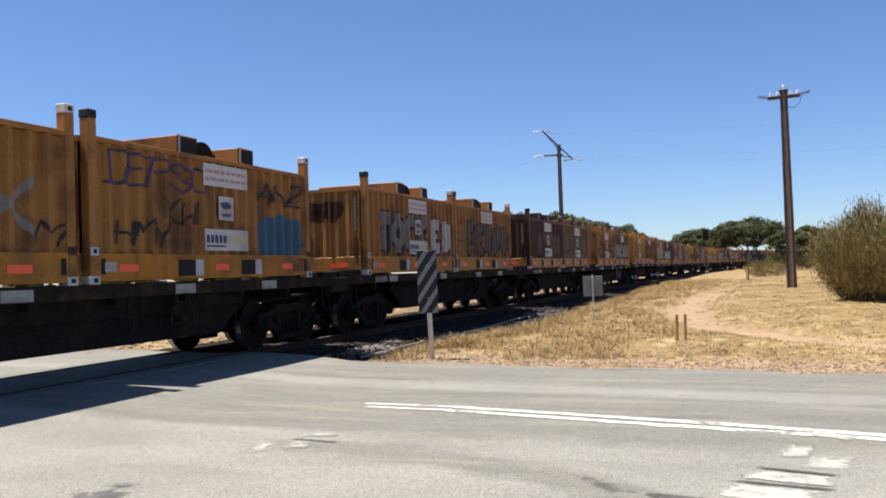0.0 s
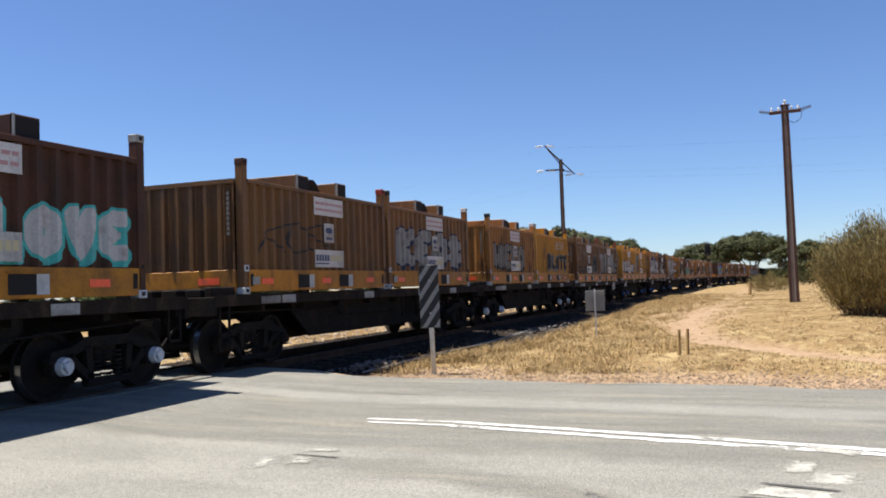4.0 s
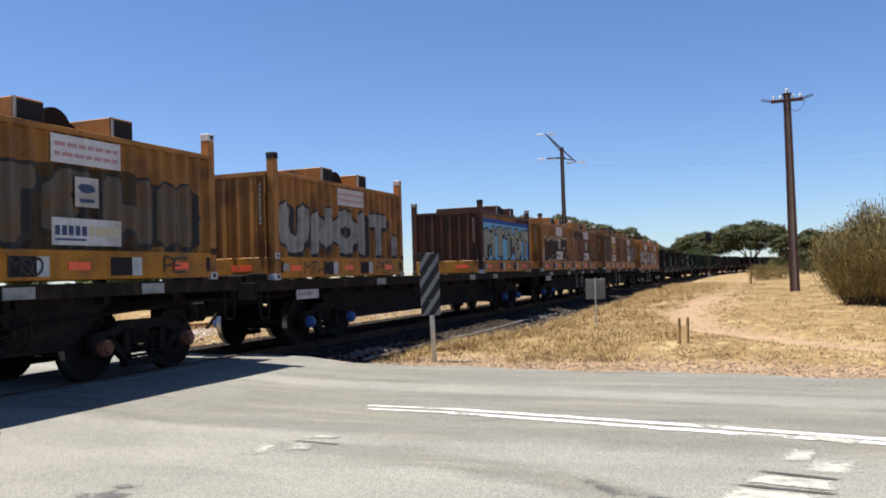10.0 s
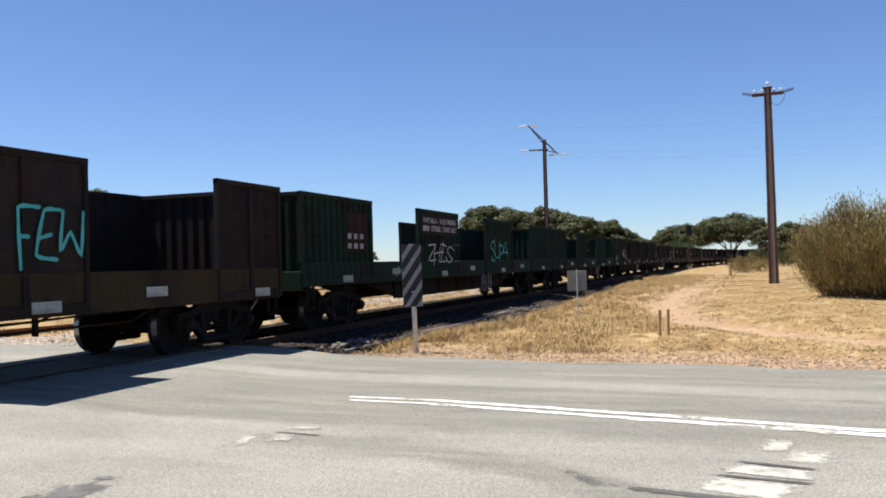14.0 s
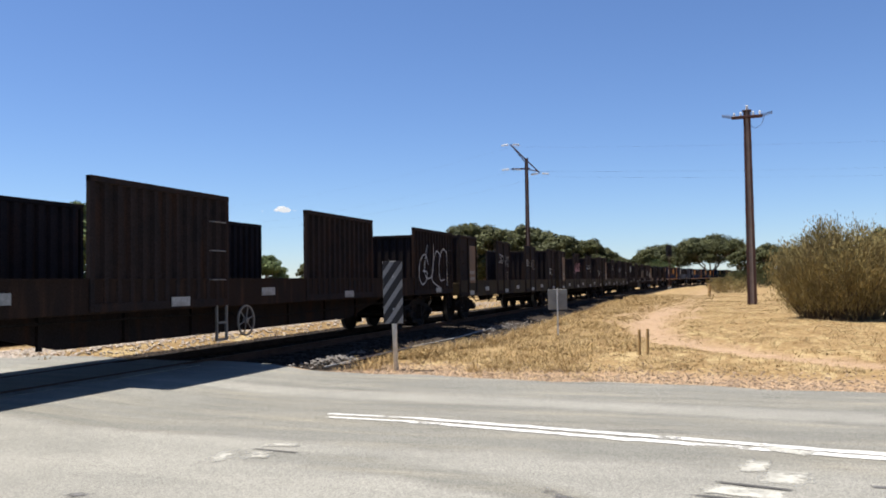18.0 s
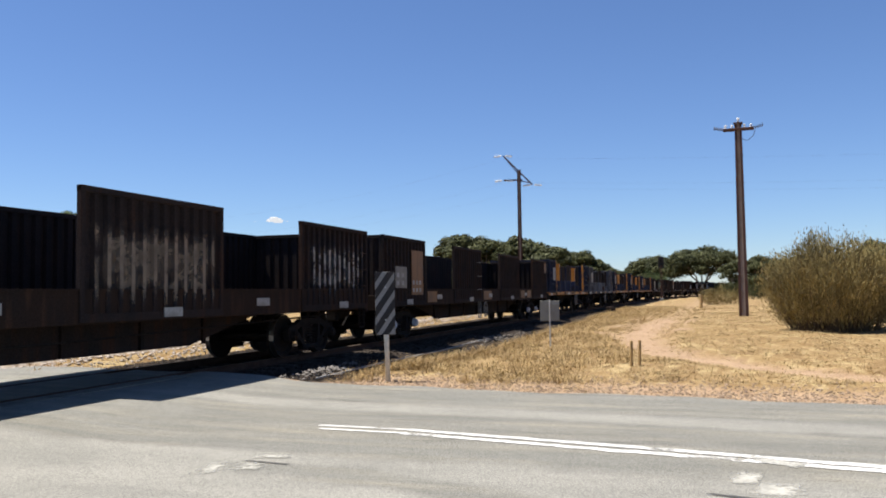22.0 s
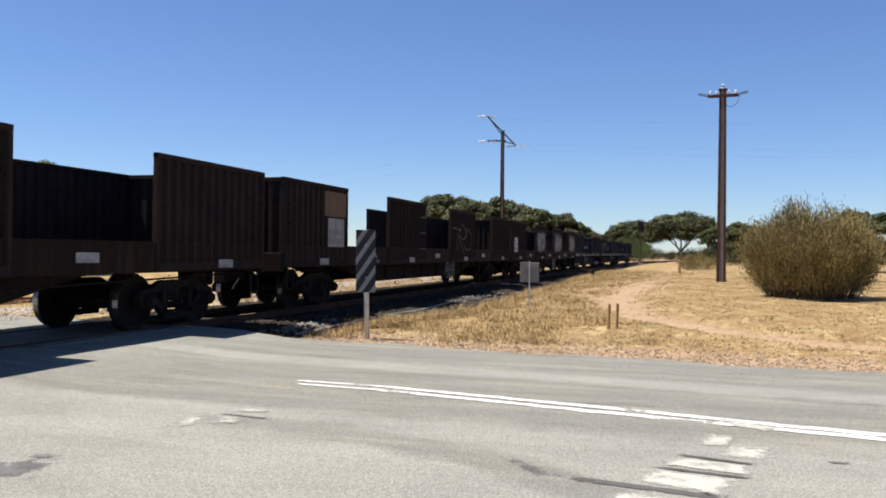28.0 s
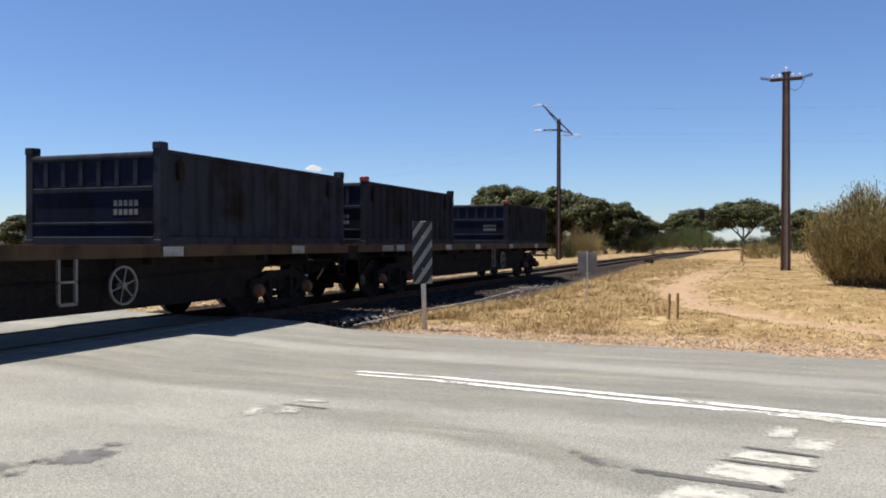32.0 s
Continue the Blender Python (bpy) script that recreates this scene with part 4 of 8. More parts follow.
def small_posts():
    p = toward(20.0, 65.5)
    ob = part("fence_post", Shape().box(-0.09, 0.09, -0.09, 0.09, -0.3, 0.95, 0, 0.02), "timber")
    ob.matrix_basis = pose(p.x, p.y, ground_at(p), 0, 2, 30)
    tagged(ob, "short pale weathered fence post in dry grass", "post")
    for s, l, h in ((52, 6.0, 0.42),):
        p = spot(s, l)
        ob = part("trackside_cabinet", Shape().box(-0.35, 0.35, -0.2, 0.2, -0.1, h, 0, 0.02), "deckband")
        ob.matrix_basis = pose(p.x, p.y, ground_at(p), 0, 0, 60)
        tagged(ob, "small rusty steel cabinet beside the track", "cabinet")


# ---- trees ----
def leaves(sh, rnd, c, rx, ry, rz, count, size, mat=0):
    """Small leaf sprays over the outside of a clump, most of them facing outwards and up."""
    for _ in range(count):
        d = Vector((rnd.gauss(0, 1), rnd.gauss(0, 1), rnd.gauss(0.15, 1))).normalized()
        k = rnd.uniform(0.72, 1.06)
        p = Vector(c) + Vector((d.x * rx, d.y * ry, d.z * rz)) * k
        face = (d + Vector((rnd.gauss(0, 0.38), rnd.gauss(0, 0.38), rnd.gauss(0.15, 0.38)))).normalized()
        u = face.orthogonal().normalized()
        u = (u * math.cos(6.28 * k * 37) + face.cross(u) * math.sin(6.28 * k * 37)).normalized()
        w = face.cross(u)
        a, b = size * rnd.uniform(0.6, 1.3), size * rnd.uniform(0.35, 0.7)
        sh.grid([tuple(p - u * a), tuple(p - w * b), tuple(p + u * a), tuple(p + w * b)], [(0, 1, 2, 3)], mat)


def limb(sh, rnd, a, b, r0, r1, wobble):
    a, b = Vector(a), Vector(b)
    pts = [a.lerp(b, k / 4) + (Vector((rnd.gauss(0, wobble), rnd.gauss(0, wobble), rnd.gauss(0, wobble * 0.4))) if 0 < k < 4 else Vector()) for k in range(5)]
    for k in range(4):
        sh.tube(pts[k], pts[k + 1], r0 + (r1 - r0) * k / 4, r0 + (r1 - r0) * (k + 1) / 4, 7, 0, k in (0, 3))
    return pts


def tree(label, height, width, seed, clumps=16, mat="leaf", low=0.28, umbrella=0.6, leafsize=0.21, dense=85, category="tree", puff=1.0):
    """A trunk that forks into limbs, each carrying a rounded, flat-bottomed clump of leaves with gaps between."""
    rnd = random.Random(seed)
    ob = thing("tree", label, category, "trees along the railway")
    wood, crown = Shape(), Shape()
    fork = height * low * rnd.uniform(0.35, 0.55)
    limb(wood, rnd, (0, 0, -0.3), (rnd.uniform(-0.3, 0.3), rnd.uniform(-0.3, 0.3), fork), height * 0.032, height * 0.024, 0.08)
    mains = [(math.cos(k * 1.26 + seed) * width * 0.22, math.sin(k * 1.26 + seed) * width * 0.22, height * (low + 0.15) * rnd.uniform(0.85, 1.15)) for k in range(5)]
    for q in mains:
        limb(wood, rnd, (0, 0, fork), q, height * 0.02, height * 0.013, 0.15)
    for k in range(clumps):
        a, r = k * 2.399 + rnd.uniform(-0.4, 0.4), math.sqrt((k + 0.5) / clumps)
        dome = math.sqrt(max(0.0, 1 - (r * 0.9) ** 2))
        top = height * (0.42 + 0.46 * dome if umbrella < 0.7 else 0.64 + 0.24 * dome)
        z = top if rnd.random() < umbrella else rnd.uniform(height * low, top)
        c = Vector((math.cos(a) * r * width * 0.42, math.sin(a) * r * width * 0.42, z * rnd.uniform(0.93, 1.06)))
        q = min(mains, key=lambda m: (Vector(m) - c).length)
        limb(wood, rnd, q, c, height * 0.010, height * 0.004, 0.12)
        cr = puff * width * rnd.uniform(0.10, 0.155)
        for _ in range(9):
            b, e = rnd.uniform(0, 6.283), rnd.uniform(0, 1) ** 0.7
            o = Vector((math.cos(b) * cr * e, math.sin(b) * cr * e, cr * 0.62 * math.sqrt(max(0.0, 1 - e * e)) * rnd.uniform(0.4, 1.1) - cr * 0.12))
            u = cr * rnd.uniform(0.42, 0.66)
            leaves(crown, rnd, c + o, u, u, u * 0.72, dense, leafsize)
    part("trunk", wood, "bark", ob)
    part("crown", crown, mat, ob)
    return ob


def plant(ob, az, dist, z, turn, size, first):
    p = toward(az, dist, z)
    m = pose(p.x, p.y, p.z, 0, 0, turn) @ Matrix.Diagonal((size, size, size, 1))
    if first:
        ob.matrix_basis = m
        return ob
    return copy_thing(ob, m)


def bush(label, radius, height, seed, stems, count, mat, leafsize, az, dist, z, name="shrub", sprouts=True, spread_low=0.5):
    rnd = random.Random(seed)
    p = toward(az, dist, z)
    ob = thing(name, label, "shrub", at=pose(p.x, p.y, p.z))
    wood, crown = Shape(), Shape()
    per = count // stems
    for _ in range(stems):
        a, r = rnd.uniform(0, 6.283), math.sqrt(rnd.random())
        base = Vector((math.cos(a) * r * radius * spread_low, math.sin(a) * r * radius * spread_low, -0.1))
        h = height * rnd.uniform(0.5, 1.0) ** 0.7 * (1.02 - 0.40 * r * r) * (1 + 0.18 * noise.noise((math.cos(a) * r * 2, math.sin(a) * r * 2, seed)))
        reach = rnd.uniform(0.85, 1.1)
        tip = Vector((math.cos(a) * r * radius * reach, math.sin(a) * r * radius * reach, h))
        limb(wood, rnd, base, tip, 0.015, 0.004, 0.06)
        for _ in range(per):
            k = rnd.uniform(0.12, 1.05) ** 0.62
            q = base.lerp(tip, k) + Vector((rnd.gauss(0, 0.065 * radius), rnd.gauss(0, 0.065 * radius), rnd.gauss(0, 0.16)))
            u = (tip - base).normalized() + Vector((rnd.gauss(0, 0.24), rnd.gauss(0, 0.24), rnd.uniform(0.0, 0.7)))
            u = u.normalized() * leafsize * rnd.uniform(0.5, 1.5)
            w = u.cross(Vector((rnd.gauss(0, 1), rnd.gauss(0, 1), 0.2))).normalized() * leafsize * 0.11
            crown.grid([tuple(q), tuple(q + u * 0.5 + w), tuple(q + u), tuple(q + u * 0.5 - w)], [(0, 1, 2, 3)])
        if sprouts and rnd.random() < 0.10 and r < 0.6:
            e = tip + Vector((rnd.gauss(0, 0.12), rnd.gauss(0, 0.12), rnd.uniform(0.2, 0.5)))
            wood.tube(tip, e, 0.003, 0.0015, 4)
            for k in range(5):
                q = tip.lerp(e, 0.3 + 0.17 * k)
                crown.grid([tuple(q), tuple(q + Vector((0.03, 0.02, 0.05))), tuple(q + Vector((0, 0, 0.1))), tuple(q + Vector((-0.03, -0.02, 0.05)))], [(0, 1, 2, 3)])
    tagged(part("brushwood", wood, "twig", ob), kind="stuff")
    tagged(part("foliage", crown, mat, ob), kind="stuff")
    return ob


hazard_marker()
sign_back()
stakes()
p = Vector((17.34, 41.6, 0))
stobie_pole("utility_pole", p, 0.10, 9.9, -25, 0.47, near_arms, "rust-brown steel and concrete power pole with a short crossarm")
p = toward(8.17, 72)
stobie_pole("utility_pole", p, -0.36, 12.4, -8, 0.42, far_arms, "steel and concrete power pole with sloping arm and insulators")
p = toward(-16.5, 108)
stobie_pole("utility_pole", p, -0.4, 9.6, 15, 0.4, plain_arms, "distant steel and concrete power pole")
wires()
rail_signal()
small_posts()

gum_a = tree("spreading eucalyptus with dark green clumped foliage", 9.2, 11.0, 3, 44, umbrella=0.42, low=0.2, puff=1.12)
gum_b = tree("tall eucalyptus with rounded foliage clumps and bare limbs", 9.0, 8.6, 8, 40, umbrella=0.4, low=0.2, puff=1.15)
gum_c = tree("wide umbrella-shaped eucalyptus with pale trunks", 9.4, 14.2, 15, 50, low=0.40, umbrella=0.72, dense=100, puff=1.1)
pepper = tree("dense bright green tree standing beyond the track", 6.4, 4.6, 21, 40, "leaf_bright", 0.12, 0.35, 0.11, 130, puff=1.5)
first = set()
for ob, az, dist, z, turn, size in (
        (gum_a, 4.6, 118, -0.4, 10, 1.06), (gum_b, 8.5, 124, -0.4, 60, 1.10), (gum_a, 10.2, 121, -0.4, 130, 0.82), (gum_b, 12.2, 122, -0.4, 200, 0.76), (gum_a, 13.4, 132, -0.4, 260, 0.62), (gum_b, 6.4, 130, -0.4, 310, 0.98), (gum_b, 11.2, 135, -0.4, 20, 0.84), (gum_a, 7.2, 150, -0.4, 200, 0.9), (gum_a, 3.3, 140, -0.4, 220, 0.7),
        (gum_b, 2.0, 150, -0.4, 30, 0.6), (gum_a, 0.4, 170, -0.4, 80, 0.6),
        (gum_c, 20.1, 190, 0.0, 0, 1.04), (gum_c, 17.4, 202, 0.0, 120, 0.88), (gum_a, 16.8, 196, 0.0, 40, 0.84), (gum_b, 15.7, 205, 0, 190, 0.72), (gum_a, 22.6, 170, 0.0, 70, 0.72), (gum_b, 24.0, 160, 0.0, 70, 0.74), (gum_a, 25.6, 150, 0.0, 170, 0.66),
        (gum_b, 30.6, 84, 0.1, 20, 0.56), (gum_a, 32.6, 80, 0.1, 150, 0.52), (gum_a, 35.5, 90, 0.1, 300, 0.6), (gum_b, 38.5, 84, 0.1, 210, 0.6), (gum_a, 42.0, 90, 0.1, 20, 0.6),
        (pepper, -21.0, 62, -0.4, 0, 1.2), (pepper, -23.6, 66, -0.4, 90, 0.55), (pepper, -11.2, 78, -0.4, 200, 0.68), (pepper, -9.3, 80, -0.4, 30, 0.6), (pepper, -15.2, 92, -0.4, 75, 0.72), (pepper, -13.6, 95, -0.4, 160, 0.68), (pepper, -12.4, 90, -0.4, 250, 0.7), (pepper, -17.2, 94, -0.4, 300, 0.6),
        (gum_b, -6.6, 150, -0.4, 75, 0.58), (gum_a, -4.6, 155, -0.4, 15, 0.52), (gum_a, -26.5, 140, -0.4, 0, 0.6), (gum_b, -30, 120, -0.4, 40, 0.6)):
    plant(ob, az, dist, z, turn, size, ob.name not in first)
    first.add(ob.name)
bush("large olive-brown wattle bush with thin upright twigs on dry grass", 2.3, 3.15, 5, 420, 95000, "leaf_bush", 0.12, 27.9, 31.0, 0.05, spread_low=0.58)
bush("low dark green shrub in dry grass", 2.2, 1.5, 6, 60, 4200, "leaf_bush", 0.16, 21.2, 76.0, 0.05, sprouts=False)
bush("grey-green bushy shrub beside the siding", 2.6, 3.6, 9, 120, 22000, "leaf_bush", 0.12, 9.7, 92.0, -0.4, sprouts=False)
bush("grey-green bushy shrub beside the siding", 1.3, 2.0, 10, 50, 5000, "leaf", 0.15, 8.6, 88.0, -0.4, sprouts=False)
bush("rounded green shrub far along the line", 4.6, 5.4, 12, 80, 9000, "leaf_bright", 0.26, 17.0, 176.0, 0, sprouts=False)
bush("rounded green shrub far along the line", 3.6, 4.6, 13, 70, 8000, "leaf", 0.26, 15.2, 172.0, 0, sprouts=False)
bush("dark shrub among dry grass far along the line", 3.2, 2.6, 14, 70, 6000, "leaf", 0.22, 22.6, 112.0, 0, sprouts=False)
bush("dark shrub among dry grass far along the line", 4.0, 2.8, 15, 70, 6000, "leaf", 0.26, 25.2, 122.0, 0, sprouts=False)
bush("dark shrub among dry grass far along the line", 3.4, 3.0, 16, 70, 6000, "leaf", 0.24, 13.6, 120.0, -0.3, sprouts=False)


thicket = bush("dense dark green undergrowth below the gum trees", 5.2, 3.3, 17, 90, 9000, "leaf", 0.26, 5.5, 150.0, -0.3, sprouts=False)
for az, dist, size in ((3.6, 152, 0.9), (7.6, 146, 1.0), (9.4, 150, 0.9), (11.4, 146, 1.0), (13.0, 150, 0.9), (14.4, 190, 0.95), (16.2, 214, 1.25), (18.0, 218, 1.0), (19.6, 222, 0.8), (21.2, 200, 1.0), (23.4, 190, 1.1), (25.4, 180, 1.0), (27.4, 176, 1.0), (31.0, 150, 1.0), (34.0, 140, 1.0), (-5.5, 170, 0.8), (-12.0, 160, 0.7), (-22.0, 150, 0.7), (-27.0, 150, 0.7)):
    p = toward(az, dist, -0.3)
    copy_thing(thicket, pose(p.x, p.y, p.z, 0, 0, az * 47 % 360) @ Matrix.Diagonal((size, size, size, 1)))


def cloud():
    """A small fair-weather cloud far off, its sunlit white given by emission."""
    sh = Shape()
    rnd = random.Random(2)
    c = toward(-8.55, 2600, 2600 * math.tan(radians(4.95)))
    for _ in range(46):
        k = rnd.gauss(0, 0.42)
        p = c + Vector((k * 40, rnd.gauss(0, 6), abs(rnd.gauss(0, 5)) * (1 - min(1, abs(k))) ))
        r = rnd.uniform(3, 8) * (1.1 - min(0.9, abs(k)))
        ring = [[(p.x + r * 1.5 * math.cos(a) * math.cos(b), p.y + r * math.sin(a) * math.cos(b), p.z + r * 0.7 * math.sin(b)) for a in [i * 0.785 for i in range(8)]] for b in (-1.2, -0.4, 0.4, 1.2)]
        n = len(sh.v)
        for q in ring:
            sh.v.extend(q)
        for j in range(3):
            for i in range(8):
                sh.f.append((n + j * 8 + i, n + j * 8 + (i + 1) % 8, n + (j + 1) * 8 + (i + 1) % 8, n + (j + 1) * 8 + i))
                sh.m.append(0)
        sh.f += [tuple(n + 24 + i for i in range(8)), tuple(n + 7 - i for i in range(8))]
        sh.m += [0, 0]
    tagged(part("cloud", sh, "cloud", smooth=True), "small fair-weather cloud with a self-lit white glow", "cloud", kind="structure")


cloud()


# ---- lettering ----
GLYPHS = {}


def letter_meshes(words):
    """Flat triangles of each letter in the built-in font, plain and swollen, all in one update."""
    made = []
    for letter in sorted(set("".join(words)) - {" "}):
        for bold in (0.0,):
            cu = bpy.data.curves.new("lettering", "FONT")
            cu.body, cu.size, cu.offset, cu.resolution_u, cu.fill_mode = letter, 1.0, 0.015 + bold, 2, "FRONT"
            cu.dimensions = "2D"
            made.append((letter, bold, new("lettering", cu)))
    bpy.context.view_layer.update()
    deps = bpy.context.evaluated_depsgraph_get()
    for letter, bold, ob in made:
        me = bpy.data.meshes.new_from_object(ob.evaluated_get(deps))
        me.calc_loop_triangles()
        GLYPHS[letter, bold] = ([(v.co.x, v.co.y) for v in me.vertices], [tuple(t.vertices) for t in me.loop_triangles])
        bpy.data.objects.remove(ob)
        bpy.data.meshes.remove(me)


def cut(poly, x, keep_right):
    out = []
    for i, (ax, az) in enumerate(poly):
        bx, bz = poly[(i + 1) % len(poly)]
        ina, inb = (ax >= x) == keep_right, (bx >= x) == keep_right
        if ina:
            out.append((ax, az))
        if ina != inb:
            k = (x - ax) / (bx - ax)
            out.append((x, az + k * (bz - az)))
    return out


def drape(polys, breaks, depth, sh, place):
    """Lays flat polygons on a ribbed wall: cut at each rib edge, then each point takes the wall's depth."""
    for poly in polys:
        xs = [p[0] for p in poly]
        inner = [b for b in breaks if min(xs) < b < max(xs)]
        pieces, rest = [], poly
        for b in inner:
            pieces.append(cut(rest, b, False))
            rest = cut(rest, b, True)
            if len(rest) < 3:
                break
        pieces.append(rest)
        for q in pieces:
            if len(q) >= 3:
                sh.face([place(x, depth(x), z) for x, z in q])


def word_polys(word, bold, x0, x1, z0, z1, wild=0.0, seed=0):
    """A word fitted to a box; wild letters swell, tilt and overlap each other."""
    rnd = random.Random(seed * 31 + len(word))
    pts, tris, x, boxes = [], [], 0.0, []
    for letter in word:
        if letter == " ":
            x += 0.35
            continue
        v, f = GLYPHS[letter, 0.0]
        lo, hi = min(p[0] for p in v), max(p[0] for p in v)
        low, high = min(p[1] for p in v), max(p[1] for p in v)
        wide = (hi - lo) * (1 + wild * rnd.uniform(0.1, 1.4))
        tall = 1 + wild * rnd.uniform(-0.5, 0.6)
        tilt, drop, lean = wild * rnd.uniform(-0.7, 0.7), wild * rnd.uniform(-0.35, 0.35), wild * rnd.uniform(-0.5, 0.9)
        v, f = GLYPHS[letter, bold]
        base = len(pts)
        plain = letter in ".-!"
        for px, pz in v:
            a = (px - lo) / max(hi - lo, 0.05) - 0.5
            c = pz / 0.7 if plain else (pz - low) / max(high - low, 0.05)
            a, c = a * wide, (c - 0.5) * 0.72 * tall
            a *= 1 + wild * 0.6 * math.sin(c * 5 + seed)
            a, c = a + lean * c - tilt * c, c + tilt * a + drop
            pts.append((x + wide / 2 + a, c))
        tris += [tuple(base + i for i in t) for t in f]
        boxes.append((x, x + wide))
        x += wide * (1 - 0.28 * wild) + 0.07 * (1 - wild)
    span = max(b for _, b in boxes)
    half = 0.36 * (1 + 0.5 * wild)
    arch = wild * 0.25 * math.sin(seed)
    out = [(x0 + (x1 - x0) * px / span, (z0 + z1) / 2 + (z1 - z0) / 2 * (pz / half + arch * (1 - (2 * px / span - 1) ** 2))) for px, pz in pts]
    return [[out[i] for i in t] for t in tris]


# letters as a hand sprays them: paths over a grid of three by five knots, a top left to o bottom right
HAND = {"A": "mbo jl", "B": "ma abfhg hlnm", "C": "cbdjno", "D": "am mnlfba", "E": "camo gh", "F": "cam gh", "G": "fbdjnlih", "H": "am co gi", "I": "bn", "J": "clnj", "K": "am cgo", "L": "amo", "M": "mahco", "N": "maoc",
        "O": "bdjnlfb", "P": "mabfhg", "R": "mabfhgo", "S": "fbdhlnj", "T": "ac bn", "U": "ajnlc", "V": "anc", "W": "amhoc", "X": "ao cm", "Y": "ahc hn", "Z": "acmo", "0": "bdjnlfb", "2": "dbfmo", "3": "achlnm", "4": "bgi cn",
        "8": "hdbfhjnlh", "9": "fhdbfn", "!": "bk", ".": "kn"}
ROUND = set("BCDGJOPRSU0389")


def hand_strokes(word, x0, x1, z0, z1, wild, seed, half):
    """Paths of a sprayed word inside a box."""
    rnd = random.Random(seed * 17 + len(word))
    share = [0.55 if c in "I!." else 1.25 if c in "MW" else 1.0 for c in word]
    unit, out = (x1 - x0) / max(1.0, sum(share)), []
    for k, letter in enumerate(word):
        if letter not in HAND:
            continue
        cell = unit * share[k]
        cx = x0 + unit * sum(share[:k]) + 0.5 * cell + wild * rnd.uniform(-0.12, 0.12) * cell
        wide = max(cell * 0.45, cell * (0.95 + wild * rnd.uniform(0.0, 0.5)) - 2 * half)
        tall = (z1 - z0) * (1 - wild * rnd.uniform(0.0, 0.3)) - 2 * half
        cz = (z0 + z1) / 2 + wild * rnd.uniform(-0.1, 0.1) * (z1 - z0)
        lean, tilt = wild * rnd.uniform(-0.1, 0.5), wild * rnd.uniform(-0.25, 0.25)
        for path in HAND[letter].split():
            knots = []
            for ch in path:
                q = ord(ch) - 97
                a, c = (q % 3) / 2 - 0.5 + wild * rnd.uniform(-0.14, 0.14), 0.5 - (q // 3) / 4 + wild * rnd.uniform(-0.09, 0.09)
                knots.append(Vector((cx + wide * a + lean * c * wide + 0, cz + tall * c + tilt * a * wide * 0.5)))
            bend = 1.0 if letter in ROUND else 0.35
            pts = []
            for i in range(len(knots) - 1):
                p0, p1, p2, p3 = knots[max(0, i - 1)], knots[i], knots[i + 1], knots[min(len(knots) - 1, i + 2)]
                for j in range(5):
                    t = j / 5
                    m1, m2 = (p2 - p0) * 0.5 * bend + (p2 - p1) * (1 - bend), (p3 - p1) * 0.5 * bend + (p2 - p1) * (1 - bend)
                    pts.append((2 * t ** 3 - 3 * t ** 2 + 1) * p1 + (t ** 3 - 2 * t ** 2 + t) * m1 + (3 * t ** 2 - 2 * t ** 3) * p2 + (t ** 3 - t ** 2) * m2)
            out.append(pts + [knots[-1]])
    return out


def ribbon(pts, half):
    """Flat four-sided pieces along a path, with rounded ends."""
    polys, rim = [], []
    for i, p in enumerate(pts):
        d = pts[min(i + 1, len(pts) - 1)] - pts[max(i - 1, 0)]
        d = d.normalized() if d.length > 1e-6 else Vector((1, 0))
        w = half * (1 + 0.18 * math.sin(i * 1.7 + p.x * 3))
        rim.append((p + Vector((-d.y, d.x)) * w, p - Vector((-d.y, d.x)) * w))
    for (a, b), (c, e) in zip(rim, rim[1:]):
        polys.append([tuple(a), tuple(b), tuple(e), tuple(c)])
    for p in (pts[0], pts[-1]):
        polys.append([(p.x + half * math.cos(k * 1.047), p.y + half * math.sin(k * 1.047)) for k in range(6)])
    return polys


def hand_polys(word, half, x0, x1, z0, z1, wild, seed, room=None):
    """One group of pieces for each path, so that each lies a trifle above the last."""
    return [ribbon(pts, half) for pts in hand_strokes(word, x0, x1, z0, z1, wild, seed, half if room is None else room)]


def hull(pts):
    """The outline round a set of points."""
    pts = sorted(set(pts))

    def chain(seq):
        out = []
        for q in seq:
            while len(out) > 1 and (out[-1][0] - out[-2][0]) * (q[1] - out[-2][1]) - (out[-1][1] - out[-2][1]) * (q[0] - out[-2][0]) <= 0:
                out.pop()
            out.append(q)
        return out[:-1]
    return chain(pts) + chain(reversed(pts))


def block_polys(word, rx, rz, x0, x1, z0, z1, wild, seed, grow=0.0, inset=0.0):
    """Heavy block letters: a broad chisel-edged pen drawn along each straight of a letter."""
    a, b, c = rx + grow, rz + grow, 0.35
    pen = [(a, b * c), (a * c, b), (-a * c, b), (-a, b * c), (-a, -b * c), (-a * c, -b), (a * c, -b), (a, -b * c)]
    out = []
    for pts in hand_strokes(word, x0, x1, z0 + rz - rx, z1 - rz + rx, wild, seed, rx + inset):
        pts = pts[::5] if len(pts) < 12 else pts[::3] + [pts[-1]]
        for p, q in zip(pts, pts[1:]):
            if (q - p).length > 1e-4:
                out.append([hull([(round(v.x + x, 4), round(v.y + z, 4)) for v in (p, q) for x, z in pen])])
    return out


